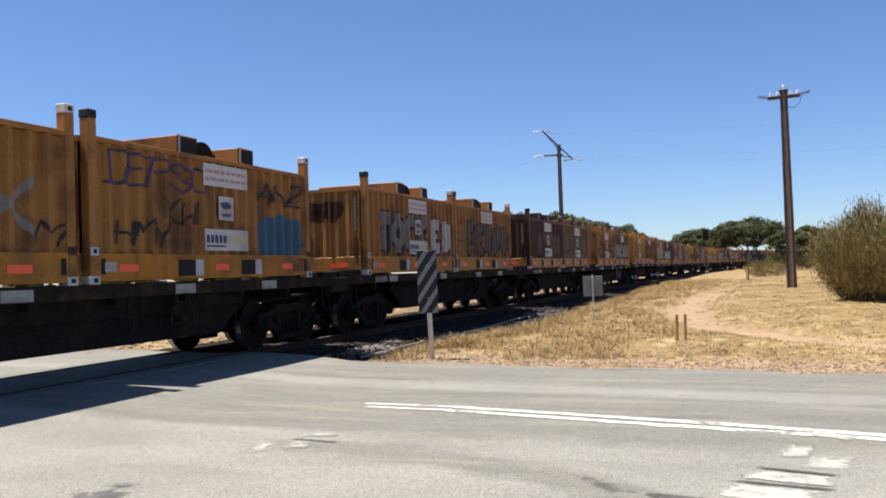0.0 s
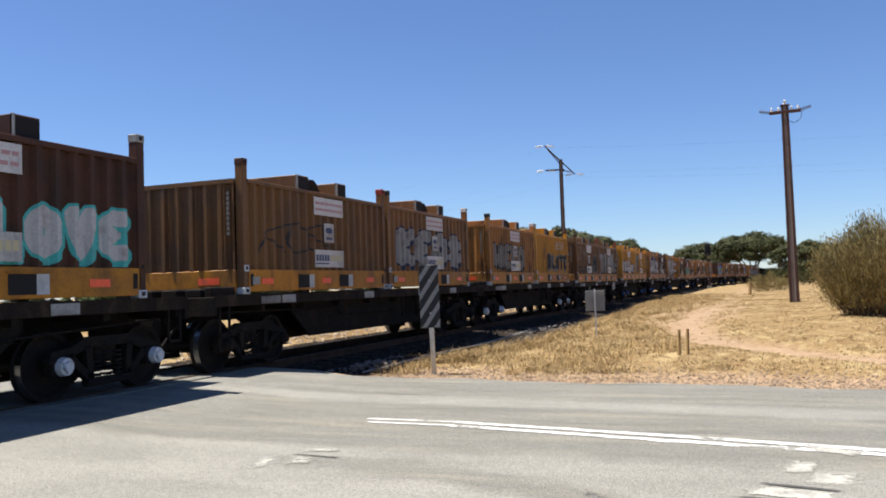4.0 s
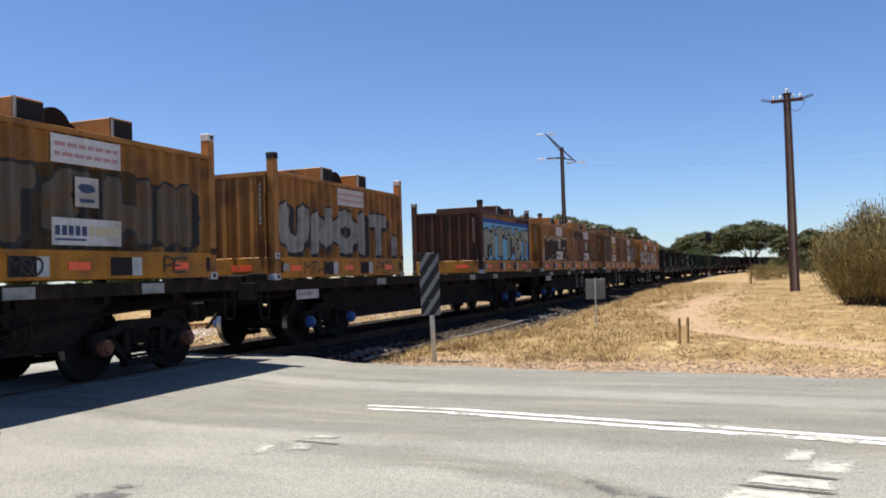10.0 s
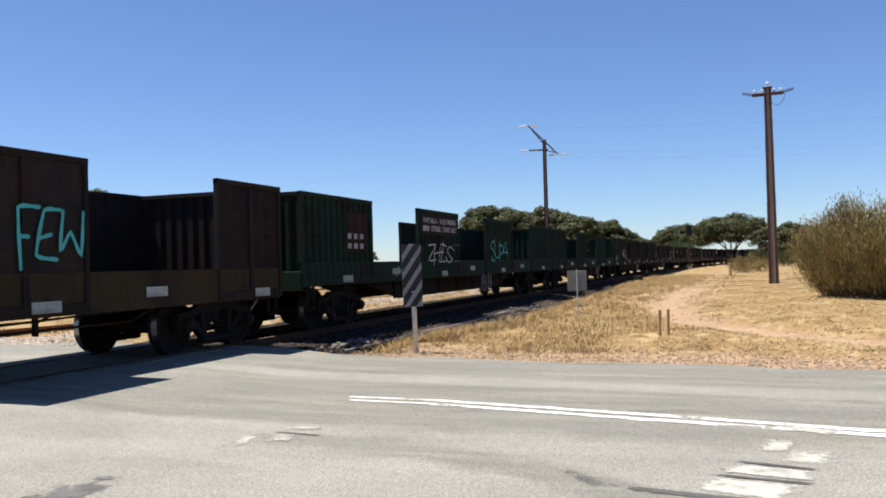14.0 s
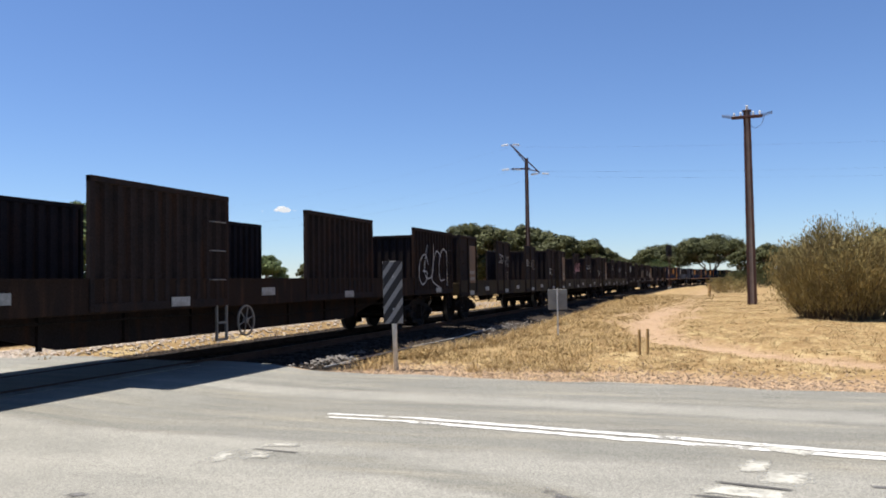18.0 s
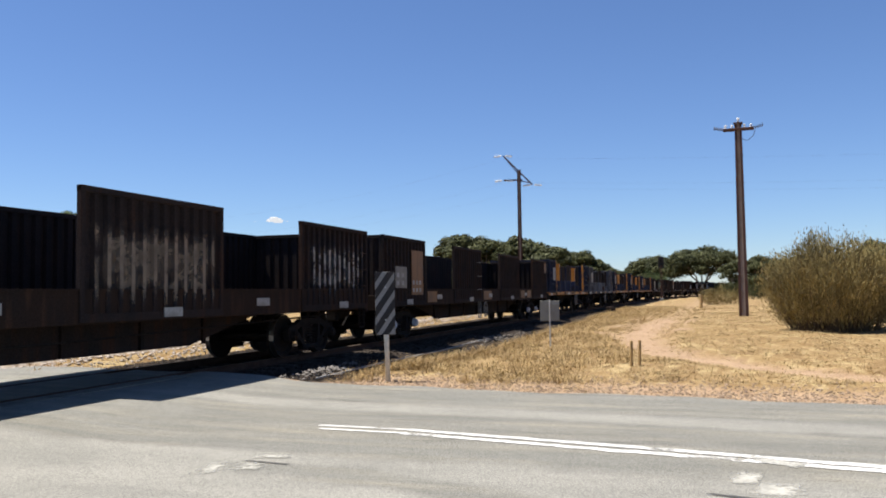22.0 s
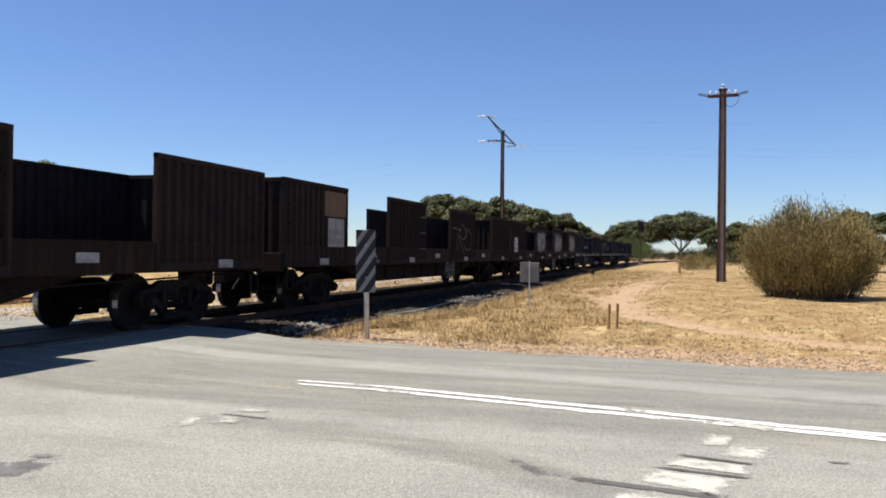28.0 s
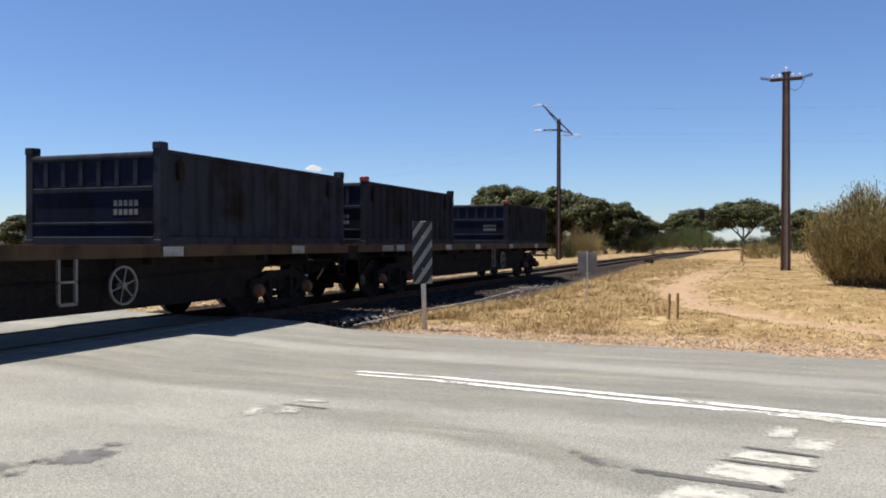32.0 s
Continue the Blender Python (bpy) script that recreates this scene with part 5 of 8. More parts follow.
def blob_polys(cx, cz, rx, rz, seed, n=36, rough=0.07):
    rnd = random.Random(seed)
    k = [1 + rough * rnd.uniform(-1, 1) for _ in range(n)]
    ring = [(cx + rx * k[i] * math.cos(6.2832 * i / n), cz + rz * k[i] * math.sin(6.2832 * i / n)) for i in range(n)]
    return [[(cx, cz), ring[i], ring[(i + 1) % n]] for i in range(n)]


def star_polys(cx, cz, r):
    ring = [(cx + r * (1 if i % 2 == 0 else 0.42) * math.sin(0.6283 * i), cz + r * (1 if i % 2 == 0 else 0.42) * math.cos(0.6283 * i)) for i in range(10)]
    return [[(cx, cz), ring[i], ring[(i + 1) % 10]] for i in range(10)]


def rect_polys(x0, x1, z0, z1):
    return [[(x0, z0), (x1, z0), (x1, z1), (x0, z1)]]


# ---- ribbed steel sheet ----
def ribs(x0, x1, pitch, depth, wide=0.36, slope=0.14):
    """Break points of a trapezoid-ribbed sheet: (x, depth behind the outer face)."""
    n = max(1, round((x1 - x0) / pitch))
    p = (x1 - x0) / n
    out = [(x0, 0.0)]
    for i in range(n):
        a = x0 + i * p
        for k, d in ((wide / 2, 0.0), (wide / 2 + slope, depth), (1 - wide / 2 - slope, depth), (1 - wide / 2, 0.0)):
            out.append((a + k * p, d))
    out.append((x1, 0.0))
    return out


def depth_of(profile):
    def f(x):
        for (a, da), (b, db) in zip(profile, profile[1:]):
            if a <= x <= b:
                return da + (db - da) * (x - a) / (b - a) if b > a else da
        return 0.0
    return f


def ribbed(sh, profile, z0, z1, place, thick=0.004, mat=0):
    """A ribbed sheet with both faces and its edges; place(x, depth, z) gives the point."""
    for (a, da), (b, db) in zip(profile, profile[1:]):
        sh.face([place(a, da, z0), place(b, db, z0), place(b, db, z1), place(a, da, z1)], mat)
        sh.face([place(a, da + thick, z1), place(b, db + thick, z1), place(b, db + thick, z0), place(a, da + thick, z0)], mat)
        sh.face([place(a, da, z1), place(b, db, z1), place(b, db + thick, z1), place(a, da + thick, z1)], mat)
        sh.face([place(a, da + thick, z0), place(b, db + thick, z0), place(b, db, z0), place(a, da, z0)], mat)
    return sh


MOVING, WHEELS = [], []
HALF = 1.25
C_LEN = 6.06
SIDE = ribs(-2.87, 2.87, 0.30, 0.07, 0.24, 0.16)
END = ribs(-1.09, 1.09, 0.30, 0.06, 0.24, 0.16)
SIDE_DEPTH = depth_of(SIDE)
TEMPLATES = {}


def near_side(eps):
    return lambda x, d, z: (x, -(HALF - 0.015) + d - eps, z)


def tank_container(colour, label):
    """A bulk mineral container with tall corner posts, a deep base frame with fork pockets, and two filling hatches across the top."""
    if colour in TEMPLATES:
        return copy_thing(TEMPLATES[colour], Matrix())
    ob = thing("freight_container", label, "container", "ore containers on the train")
    w = HALF
    for sy in (-1, 1):
        part("side_panel", ribbed(Shape(), SIDE, 0.44, 1.98, lambda x, d, z, sy=sy: (sy * -x if sy > 0 else x, sy * (w - 0.015 - d), z)), colour, ob)
        part("top_rail", Shape().box(-2.87, 2.87, sy * w - 0.03 - 0.03 * sy, sy * w + 0.03 - 0.03 * sy, 1.98, 2.06, 0, 0.008), colour, ob)
        part("base_rail", Shape().box(-2.87, 2.87, min(sy * w, sy * (w - 0.09)), max(sy * w, sy * (w - 0.09)), 0.04, 0.44, 0, 0.01), "amber", ob, "orange base frame")
        if sy < 0:
            part("data_plate", Shape().box(-2.72, -2.5, -w - 0.006, -w, 0.17, 0.31), "offwhite", ob, "small pale data plate")
        for x in (-0.84, 0.86):
            y = sy * (w + 0.002)
            # the pocket is not cut out: its inner shade is a dark flat face
            part("fork_pocket", Shape().box(x + 0.12, x + 0.32, min(y, y - sy * 0.03), max(y, y - sy * 0.03), 0.09, 0.35).box(x - 0.31, x + 0.12, min(y, y - sy * 0.03), max(y, y - sy * 0.03), 0.09, 0.35, 1).box(x - 0.34, x + 0.35, min(y, y + sy * 0.02), max(y, y + sy * 0.02), 0.352, 0.375, 2), ["pocket", "void", "amber"], ob, "pale-edged fork pocket with its dark opening painted on")
        for x in (-2.25, -0.02, 2.05):
            y = sy * (w + 0.003)
            part("reflector", Shape().box(x - 0.19, x + 0.19, min(y, y - 0.006), max(y, y - 0.006), 0.17, 0.28), "red", ob, "red-orange reflector strip")
    for sx in (-1, 1):
        part("end_panel", ribbed(Shape(), END, 0.44, 1.98, lambda x, d, z, sx=sx: (sx * (3.015 - d), sx * x, z)), colour, ob)
        part("end_base", Shape().box(min(sx * 3.02, sx * 2.94), max(sx * 3.02, sx * 2.94), -1.09, 1.09, 0.04, 0.44, 0, 0.01), "amber", ob)
        part("top_rail", Shape().box(sx * 2.99 - 0.03, sx * 2.99 + 0.03, -1.09, 1.09, 1.98, 2.06), colour, ob)
        part("reflector", Shape().box(min(sx * 3.024, sx * 3.02), max(sx * 3.024, sx * 3.02), -0.75, -0.3, 0.18, 0.30), "red", ob)
        for sy in (-1, 1):
            x, y = sx * (3.03 - 0.13), sy * (w - 0.08)
            post = part("corner_post", Shape().box(x - 0.08, x + 0.08, y - 0.08, y + 0.08, 0.11, 2.30, 0, 0.012), colour, ob)
            cap = (("white", "offwhite", "redpaint", "brown") if sx > 0 else ("black", "black", "brown", "offwhite"))[(len(TEMPLATES) + (sy + 1)) % 4]
            part("corner_casting", Shape().box(x - 0.085, x + 0.085, y - 0.085, y + 0.085, 2.30, 2.42, 0, 0.01).box(x - 0.035, x + 0.035, y - 0.088, y + 0.088, 2.33, 2.39, 1), [cap, "void"], post)
            if sy < 0:
                # slot and recess are flat dark faces, their shade put into the colour
                part("frame_casting", Shape().box(x - 0.075, x + 0.075, y - 0.086, y - 0.06, 0.40, 0.52, 0, 0.008).box(x - 0.03, x + 0.03, y - 0.089, y - 0.08, 0.43, 0.49, 1), ["pocket" if sx < 0 else "brown", "void"], post, "casting with the shade of its slot painted on")
                part("frame_recess", Shape().box(min(sx * 2.70, sx * 2.79), max(sx * 2.70, sx * 2.79), -w - 0.004, -w, 0.14, 0.36), "void", post)
            part("corner_casting", Shape().box(x - 0.09, x + 0.09, y - 0.09, y + 0.09, 0.0, 0.12, 0, 0.01).box(x - 0.04, x + 0.04, y - 0.093, y + 0.093, 0.03, 0.09, 1), ["pocket" if sy < 0 else "black", "void"], post)
    part("roof", Shape().box(-2.96, 2.96, -w + 0.06, w - 0.06, 1.985, 2.03), colour, ob)
    part("floor", Shape().box(-2.93, 2.93, -w + 0.09, w - 0.09, 0.10, 0.16), "under", ob)
    for x0, x1 in ((-0.93, -0.46), (0.74, 1.17)):
        # the duct is closed; a dark panel paints the shade of its mouth
        part("hatch", Shape().box(x0, x1, -1.14, 1.14, 2.02, 2.36, 0, 0.012).box(x0 + 0.03, x1 - 0.02, -1.146, -1.138, 2.04, 2.33, 1).box(x0, x0 + 0.03, -1.148, -1.1, 2.02, 2.362, 2), [colour, "void", "offwhite"], ob, "box duct with the shade of its open end painted on")
    part("hatch_lid", Shape().tube((-0.26, -1.1, 2.04), (-0.26, 0.6, 2.04), 0.29, 0.29, 18).tube((0.05, -1.05, 2.03), (0.05, -0.2, 2.03), 0.14, 0.14, 12), "rust", ob, "rounded rusty hatch lid")
    for i in range(4):
        part("lock_rod", Shape().tube((-3.03, -0.9 + 0.6 * i, 0.5), (-3.03, -0.9 + 0.6 * i, 1.95), 0.016, 0.016, 6), colour, ob)
    for i in range(9):
        part("print", Shape().box(-3.036, -3.03, -1.00, -0.94, 1.05 + 0.09 * i, 1.11 + 0.09 * i), "ash", ob)
    TEMPLATES[colour] = ob
    return ob


def boards(ob, top_only=False):
    """The white sheets on a container's side with their rows of unreadable print."""
    y = -HALF - 0.004

    def card(name, x0, x1, z0, z1, mat, label):
        return part(name, Shape().box(x0, x1, y - 0.004, y, z0, z1), mat, ob, label)

    top = card("notice", -0.48, 0.77, 1.58, 1.95, "white", "white notice sheet with red print")
    for k in range(2):
        z = 1.80 - 0.13 * k
        rnd = random.Random(k)
        x = -0.42
        while x < 0.68:
            w = rnd.uniform(0.08, 0.2)
            part("print", Shape().box(x, min(x + w, 0.72), y - 0.006, y - 0.004, z, z + 0.055), "ink_red", top)
            x += w + 0.03
    if top_only:
        return
    logo = card("emblem", -0.08, 0.34, 1.02, 1.42, "white", "white card with a blue cloud-like emblem")
    sh = Shape()
    for q in blob_polys(0.13, 1.27, 0.15, 0.07, 4, 16, 0.12):
        sh.face([(a, y - 0.006, b) for a, b in q])
    part("print", sh, "ink_blue", logo)
    part("print", Shape().box(0.0, 0.26, y - 0.006, y - 0.004, 1.08, 1.13), "ink_blue", logo)
    low = card("name_sheet", -0.48, 0.76, 0.50, 0.86, "white", "white sheet with a dark company mark")
    for k in range(5):
        part("print", Shape().box(-0.43 + 0.115 * k, -0.345 + 0.115 * k, y - 0.006, y - 0.004, 0.63, 0.76), "ink_blue", low)
        part("print", Shape().box(0.16 + 0.115 * k, 0.25 + 0.115 * k, y - 0.006, y - 0.004, 0.63, 0.76), "ink_yellow", low)
    part("print", Shape().box(-0.43, 0.1, y - 0.006, y - 0.004, 0.56, 0.59), "ink_blue", low)


def spray(name, polys, mat, parent, eps, label="", mode="side"):
    sh = Shape()
    groups = polys if polys and isinstance(polys[0][0], list) else [polys]
    ed = depth_of(END)
    for k, group in enumerate(groups):
        e = eps + 0.0002 * (k % 12) + (0.0001 if k % 2 else 0)
        if mode == "side":
            drape(group, [b for b, _ in SIDE], SIDE_DEPTH, sh, near_side(e))
        elif mode == "frame":
            for q in group:
                sh.face([(x, -HALF - 0.003 - e, z) for x, z in q])
        else:
            drape(group, [b for b, _ in END], ed, sh, lambda x, d, z, e=e: (-(3.015 - d) - e, -x, z))
    if sh.f:
        part(name, weld(sh), mat, parent, label)


def weld(sh):
    """Joins points that coincide."""
    known, out = {}, Shape()
    index = []
    for p in sh.v:
        key = tuple(round(c, 4) for c in p)
        if key not in known:
            known[key] = len(out.v)
            out.v.append(p)
        index.append(known[key])
    for f, m in zip(sh.f, sh.m):
        g = [index[i] for i in f]
        g = [a for i, a in enumerate(g) if a != g[i - 1]]
        if len(set(g)) >= 3 and len(set(g)) == len(g):
            out.f.append(tuple(g))
            out.m.append(m)
    return out


def decorate(ob, items, seed):
    for k, it in enumerate(items):
        kind = it[0]
        eps = 0.003 + 0.004 * k
        if kind in "tT":
            _, word, fill, line, x0, x1, z0, z1 = it[:8]
            cell = (x1 - x0) / len(word)
            rx, rz = min(0.24, 0.19 * cell), min(0.19, 0.14 * (z1 - z0))
            rim = 0.042 if kind == "t" else 0.075
            if len(it) > 8:
                spray("graffiti", block_polys(word, rx, rz, x0, x1, z0, z1, 0.1, seed, rim + 0.07, rim), it[8], ob, eps, "sprayed halo round the letters")
            body = block_polys(word, rx, rz, x0, x1, z0, z1, 0.1, seed, rim, rim)
            block = [[[(x + 0.06, z - 0.045) for x, z in q] for q in group] for group in body]
            spray("graffiti", block + body, line, ob, eps + 0.0025, "sprayed outline letters")
            spray("graffiti", block_polys(word, rx, rz, x0, x1, z0, z1, 0.1, seed, 0.0, rim), fill, ob, eps + 0.0055, "sprayed block letters")
        elif kind in "sm":
            _, word, mat, x0, x1, z0, z1 = it
            spray("graffiti", hand_polys(word, 0.02 if kind == "s" else 0.045, x0, x1, z0, z1, 0.65, seed + k), mat, ob, eps, "thin sprayed tag")
        elif kind == "b":
            _, mat, cx, cz, rx, rz = it
            spray("graffiti", blob_polys(cx, cz, rx, rz, seed + k), mat, ob, eps, "sprayed colour patch")
        elif kind == "p":
            _, mat, x0, x1, z0, z1 = it
            spray("paint_patch", rect_polys(x0, x1, z0, z1), mat, ob, eps, "painted panel on the ribs")
        elif kind == "x":
            _, mat, cx, cz, r = it
            spray("graffiti", star_polys(cx, cz, r), mat, ob, eps, "sprayed star")
        elif kind == "f":
            _, word, mat, x0, x1 = it
            mid, wide = (x0 + x1) / 2, 0.44 * (x1 - x0)
            spray("graffiti", hand_polys(word, 0.015, mid - wide, mid + wide, 0.09, 0.36, 0.5, seed), mat, ob, eps, "sprayed tag on the base frame", "frame")
        elif kind == "k":
            _, mat, x0, x1 = it
            spray("graffiti", rect_polys(x0, x1, 0.06, 0.43), mat, ob, eps - 0.002, "sprayed band on the base frame", "frame")
        elif kind == "e":
            _, word, fill, line, x0, x1, z0, z1 = it
            spray("graffiti", hand_polys(word, 0.19, x0, x1, z0, z1, 0.4, seed), line, ob, eps, "dark sprayed outline letters", "end")
            spray("graffiti", hand_polys(word, 0.12, x0, x1, z0, z1, 0.4, seed, 0.19), fill, ob, eps + 0.003, "sprayed block letters", "end")


# place along the train, colour, what is sprayed on it
ORE = [
    (-12.24, "mustard", []), (-6.10, "mustard", []),
    (2.42, "mustard", [("m", "RX", "ash", 0.9, 2.4, 0.55, 1.45), ("s", "M", "inkblack", 2.3, 2.8, 0.5, 0.9)]),
    (8.62, "mustard", [("b", "petrol", 1.95, 0.70, 0.85, 0.36), ("b", "petrol", 1.5, 0.95, 0.3, 0.2), ("b", "petrol", 1.95, 1.0, 0.3, 0.2), ("b", "petrol", 2.4, 0.95, 0.3, 0.2), ("s", "DEPSO", "purple", -2.6, -0.3, 1.40, 1.92), ("s", "KIWI", "inkblack", -1.3, -0.5, 0.85, 1.3), ("s", "HMY", "inkblack", -2.4, -1.3, 0.55, 0.95), ("s", "ANZ", "inkblack", 1.2, 2.75, 1.35, 1.85), ("f", "HTO", "inkblack", 2.2, 2.85)]),
    (17.21, "mustard", [("t", "TOCK", "ash", "inkblack", -2.3, 0.9, 0.48, 1.6), ("t", "ES", "chalk", "maroon", 1.0, 2.75, 0.5, 1.55), ("e", "DMY", "brown", "brown", -0.8, 0.6, 1.2, 1.8)]),
    (23.27, "mustard", [("t", "FESNS", "dun", "inkblack", -2.0, 2.6, 0.5, 1.6), ("s", "OO", "maroon", -2.75, -2.2, 0.9, 1.6)]),
    (31.92, "brown", [("t", "ATEOI", "dun", "inkblack", -1.7, 2.6, 0.5, 1.55), ("p", "ochre", 0.95, 1.25, 0.6, 1.3)]),
    (38.12, "ochre", [("t", "UMOI", "dun", "ink_grey", -2.6, 2.7, 0.5, 1.7)]),
    (46.76, "mustard", [("m", "HOR", "inkblack", -2.5, -0.5, 0.5, 1.4), ("m", "TAZ", "inkblack", 0.9, 1.9, 0.85, 1.3), ("m", "DE", "inkblack", 1.8, 2.6, 0.5, 0.95), ("s", "CREW", "olive", 1.4, 2.7, 1.2, 1.75)]),
    (52.85, "ochre", [("t", "OREADA", "silver", "inkblack", -2.75, 2.75, 0.48, 1.45), ("s", "MUEN", "inkblack", -2.7, -1.0, 1.5, 1.9), ("f", "ARG", "spray_red", -2.2, -1.2), ("f", "SOF", "spray_red", 1.3, 2.0)]),
    (61.38, "yellow", [("s", "TEVA", "purple", -2.7, 0.0, 0.6, 1.6), ("s", "ARO", "ink_grey", 1.0, 2.7, 1.0, 1.7), ("s", "RKZA", "inkblack", 0.6, 2.6, 0.5, 0.85), ("f", "BANGA", "spray_red", -2.7, -1.2)]),
    (67.54, "mustard", [("b", "spray_red", -1.4, 1.25, 1.3, 0.3), ("b", "spray_red", 1.3, 1.45, 1.2, 0.2), ("t", "AMNETER", "tan", "inkblack", -2.7, 2.7, 0.48, 1.55), ("m", "JDEA", "inkblack", -2.0, -0.5, 1.6, 1.95), ("s", "M", "inkblack", 2.2, 2.8, 1.4, 1.8)]),
    (76.08, "mustard", [("t", "MYLEM", "cream", "inkblack", -2.5, 2.2, 0.48, 1.65), ("x", "navy", -2.2, 0.75, 0.24), ("x", "navy", -0.9, 0.7, 0.17), ("x", "navy", 0.9, 1.3, 0.2), ("x", "navy", 1.2, 0.9, 0.16), ("x", "navy", -1.4, 1.25, 0.13), ("m", "TRE", "inkblack", 2.2, 2.8, 0.6, 1.5), ("f", "SKRIB", "inkblack", -2.6, 0.4)]),
    (82.22, "brown", [("t", "AMIC", "chalk", "teal", -2.7, -0.2, 0.5, 1.25), ("t", "LOVE", "chalk", "teal", 0.2, 2.7, 0.5, 1.3)]),
    (90.68, "ochre", [("s", "KOS", "inkblack", -2.2, 0.2, 0.7, 1.4)]),
    (96.80, "tan", [("t", "KEOS", "silver", "navy", -2.4, 2.4, 0.5, 1.6)]),
    (104.95, "mustard", [("t", "WEKO", "ash", "inkblack", -2.5, 1.5, 0.5, 1.5)]),
    (111.12, "yellow", [("t", "DLATE", "inkblack", "ash", -1.0, 2.75, 0.55, 1.3), ("s", "BLEK", "chalk", 0.6, 2.2, 1.5, 1.85), ("f", "DANKSRC", "inkblack", -1.0, 2.8)]),
    (119.12, "ochre", [("s", "EDMNU", "ash", -2.5, 0.2, 1.15, 1.8), ("m", "COUPON", "inkblack", -2.6, 0.4, 0.5, 0.9), ("t", "M", "inkblack", "ash", 1.0, 2.3, 0.5, 1.5), ("e", "TIK", "ash", "brown", -0.9, 0.9, 0.8, 1.7)]),
    (125.28, "ochre", [("t", "TIPOP", "silver", "inkblack", -2.75, 1.35, 0.48, 1.65), ("t", "D", "silver", "inkblack", 1.2, 1.9, 0.5, 1.75), ("t", "E", "ash", "inkblack", 1.9, 2.7, 0.5, 1.2), ("f", "KEYS", "inkblack", -2.6, -1.4), ("f", "MOT", "inkblack", 0.9, 1.7), ("f", "DR", "inkblack", 2.1, 2.8)]),
    (133.46, "yellow", [("t", "HOAX", "chalk", "inkblack", -2.75, 0.4, 0.5, 1.35), ("t", "UNO!", "chalk", "inkblack", 0.9, 2.8, 0.5, 1.15), ("e", "ES", "chalk", "maroon", -0.2, 1.02, 0.6, 1.8)]),
    (139.46, "yellow", [("b", "maroon", -1.7, 1.2, 0.75, 0.65), ("t", "F", "ash", "inkblack", -2.5, -0.8, 0.5, 1.85), ("p", "yellow", -0.55, 0.9, 0.46, 1.97), ("s", "TEX", "inkblack", 1.1, 2.7, 0.5, 0.9), ("m", "F", "inkblack", 2.1, 2.7, 0.9, 1.6)]),
    (147.88, "mustard", [("b", "purple", 0.0, 1.15, 2.75, 0.74), ("t", "JUICE", "chalk", "inkblack", -2.72, 2.5, 0.46, 1.62), ("b", "chalk", -2.3, 1.65, 0.26, 0.2), ("b", "chalk", 0.18, 1.72, 0.2, 0.16), ("b", "chalk", 2.62, 1.2, 0.16, 0.18), ("b", "chalk", 2.62, 0.7, 0.13, 0.15), ("f", "IKOOLA", "inkblack", -2.7, -1.2), ("f", "IKOOL", "spray_red", 0.0, 0.75), ("f", "IKOOLS", "spray_red", 1.4, 2.5)]),
    (154.05, "brown", [("t", "A", "silver", "ash", -1.6, -0.2, 0.5, 1.5), ("s", "XX", "ash", -2.4, -1.7, 0.6, 0.95), ("s", "BDB", "ash", 1.5, 2.7, 0.55, 0.95), ("f", "NAUSE", "inkblack", -2.8, -1.2), ("f", "928", "inkblack", -0.4, 0.4), ("f", "NAUSI", "inkblack", 1.4, 2.8)]),
    (161.82, "mustard", [("p", "ash", -2.87, 2.87, 0.45, 1.90), ("T", "MSLO!", "chalk", "inkblack", -2.98, 2.98, 0.40, 2.0), ("k", "inkblack", -2.86, 2.86), ("f", "TEAM", "maroon", -2.6, -0.8), ("f", "SAVE", "spray_red", 0.6, 2.2)]),
    (174.08, "mustard", [("b", "leafgreen", -2.3, 1.0, 0.5, 0.5), ("b", "leafgreen", 2.4, 0.9, 0.4, 0.6), ("t", "AMCKS", "olive", "inkblack", -2.4, 2.6, 0.48, 1.75, "ash"), ("f", "MEFS", "inkblack", -1.9, -1.0), ("e", "HE", "chalk", "inkblack", -0.95, 0.95, 0.6, 1.8)]),
    (181.74, "brown", [("b", "maroon", 0.0, 1.0, 2.85, 0.82), ("b", "pink", 0.0, 0.92, 2.65, 0.68), ("b", "cream", 0.0, 0.85, 2.5, 0.55), ("t", "ASIAS", "seagreen", "inkblack", -2.75, 2.7, 0.46, 1.45), ("e", "OXO", "ash", "inkblack", -0.9, 0.3, 0.6, 1.7)]),
    (187.87, "mustard", [("b", "ochre", 0.0, 0.95, 2.4, 0.5), ("t", "COPSER", "brown", "maroon", -2.4, 2.1, 0.5, 1.2), ("s", "TK", "maroon", 2.1, 2.7, 0.6, 1.1)]),
    (195.96, "mustard", [("t", "ENOR", "brown", "inkblack", -2.5, 1.9, 0.48, 1.45, "ash"), ("s", "JY", "chalk", 2.0, 2.7, 1.1, 1.6), ("e", "JOSH", "inkblack", "inkblack", -0.2, 0.9, 1.1, 1.7)]),
    (202.18, "mustard", [("b", "olive", 0.0, 1.0, 2.6, 0.6), ("t", "GTEWH", "dun", "inkblack", -2.5, 2.5, 0.48, 1.55), ("f", "MSO", "inkblack", -1.2, -0.6), ("f", "PE", "inkblack", 1.6, 2.2)]),
    (209.94, "mustard", [("t", "UNOIT.", "silver", "inkblack", -2.75, 2.75, 0.46, 1.55), ("f", "MTWO", "inkblack", -2.0, -0.8), ("f", "PE", "inkblack", 1.4, 2.0)]),
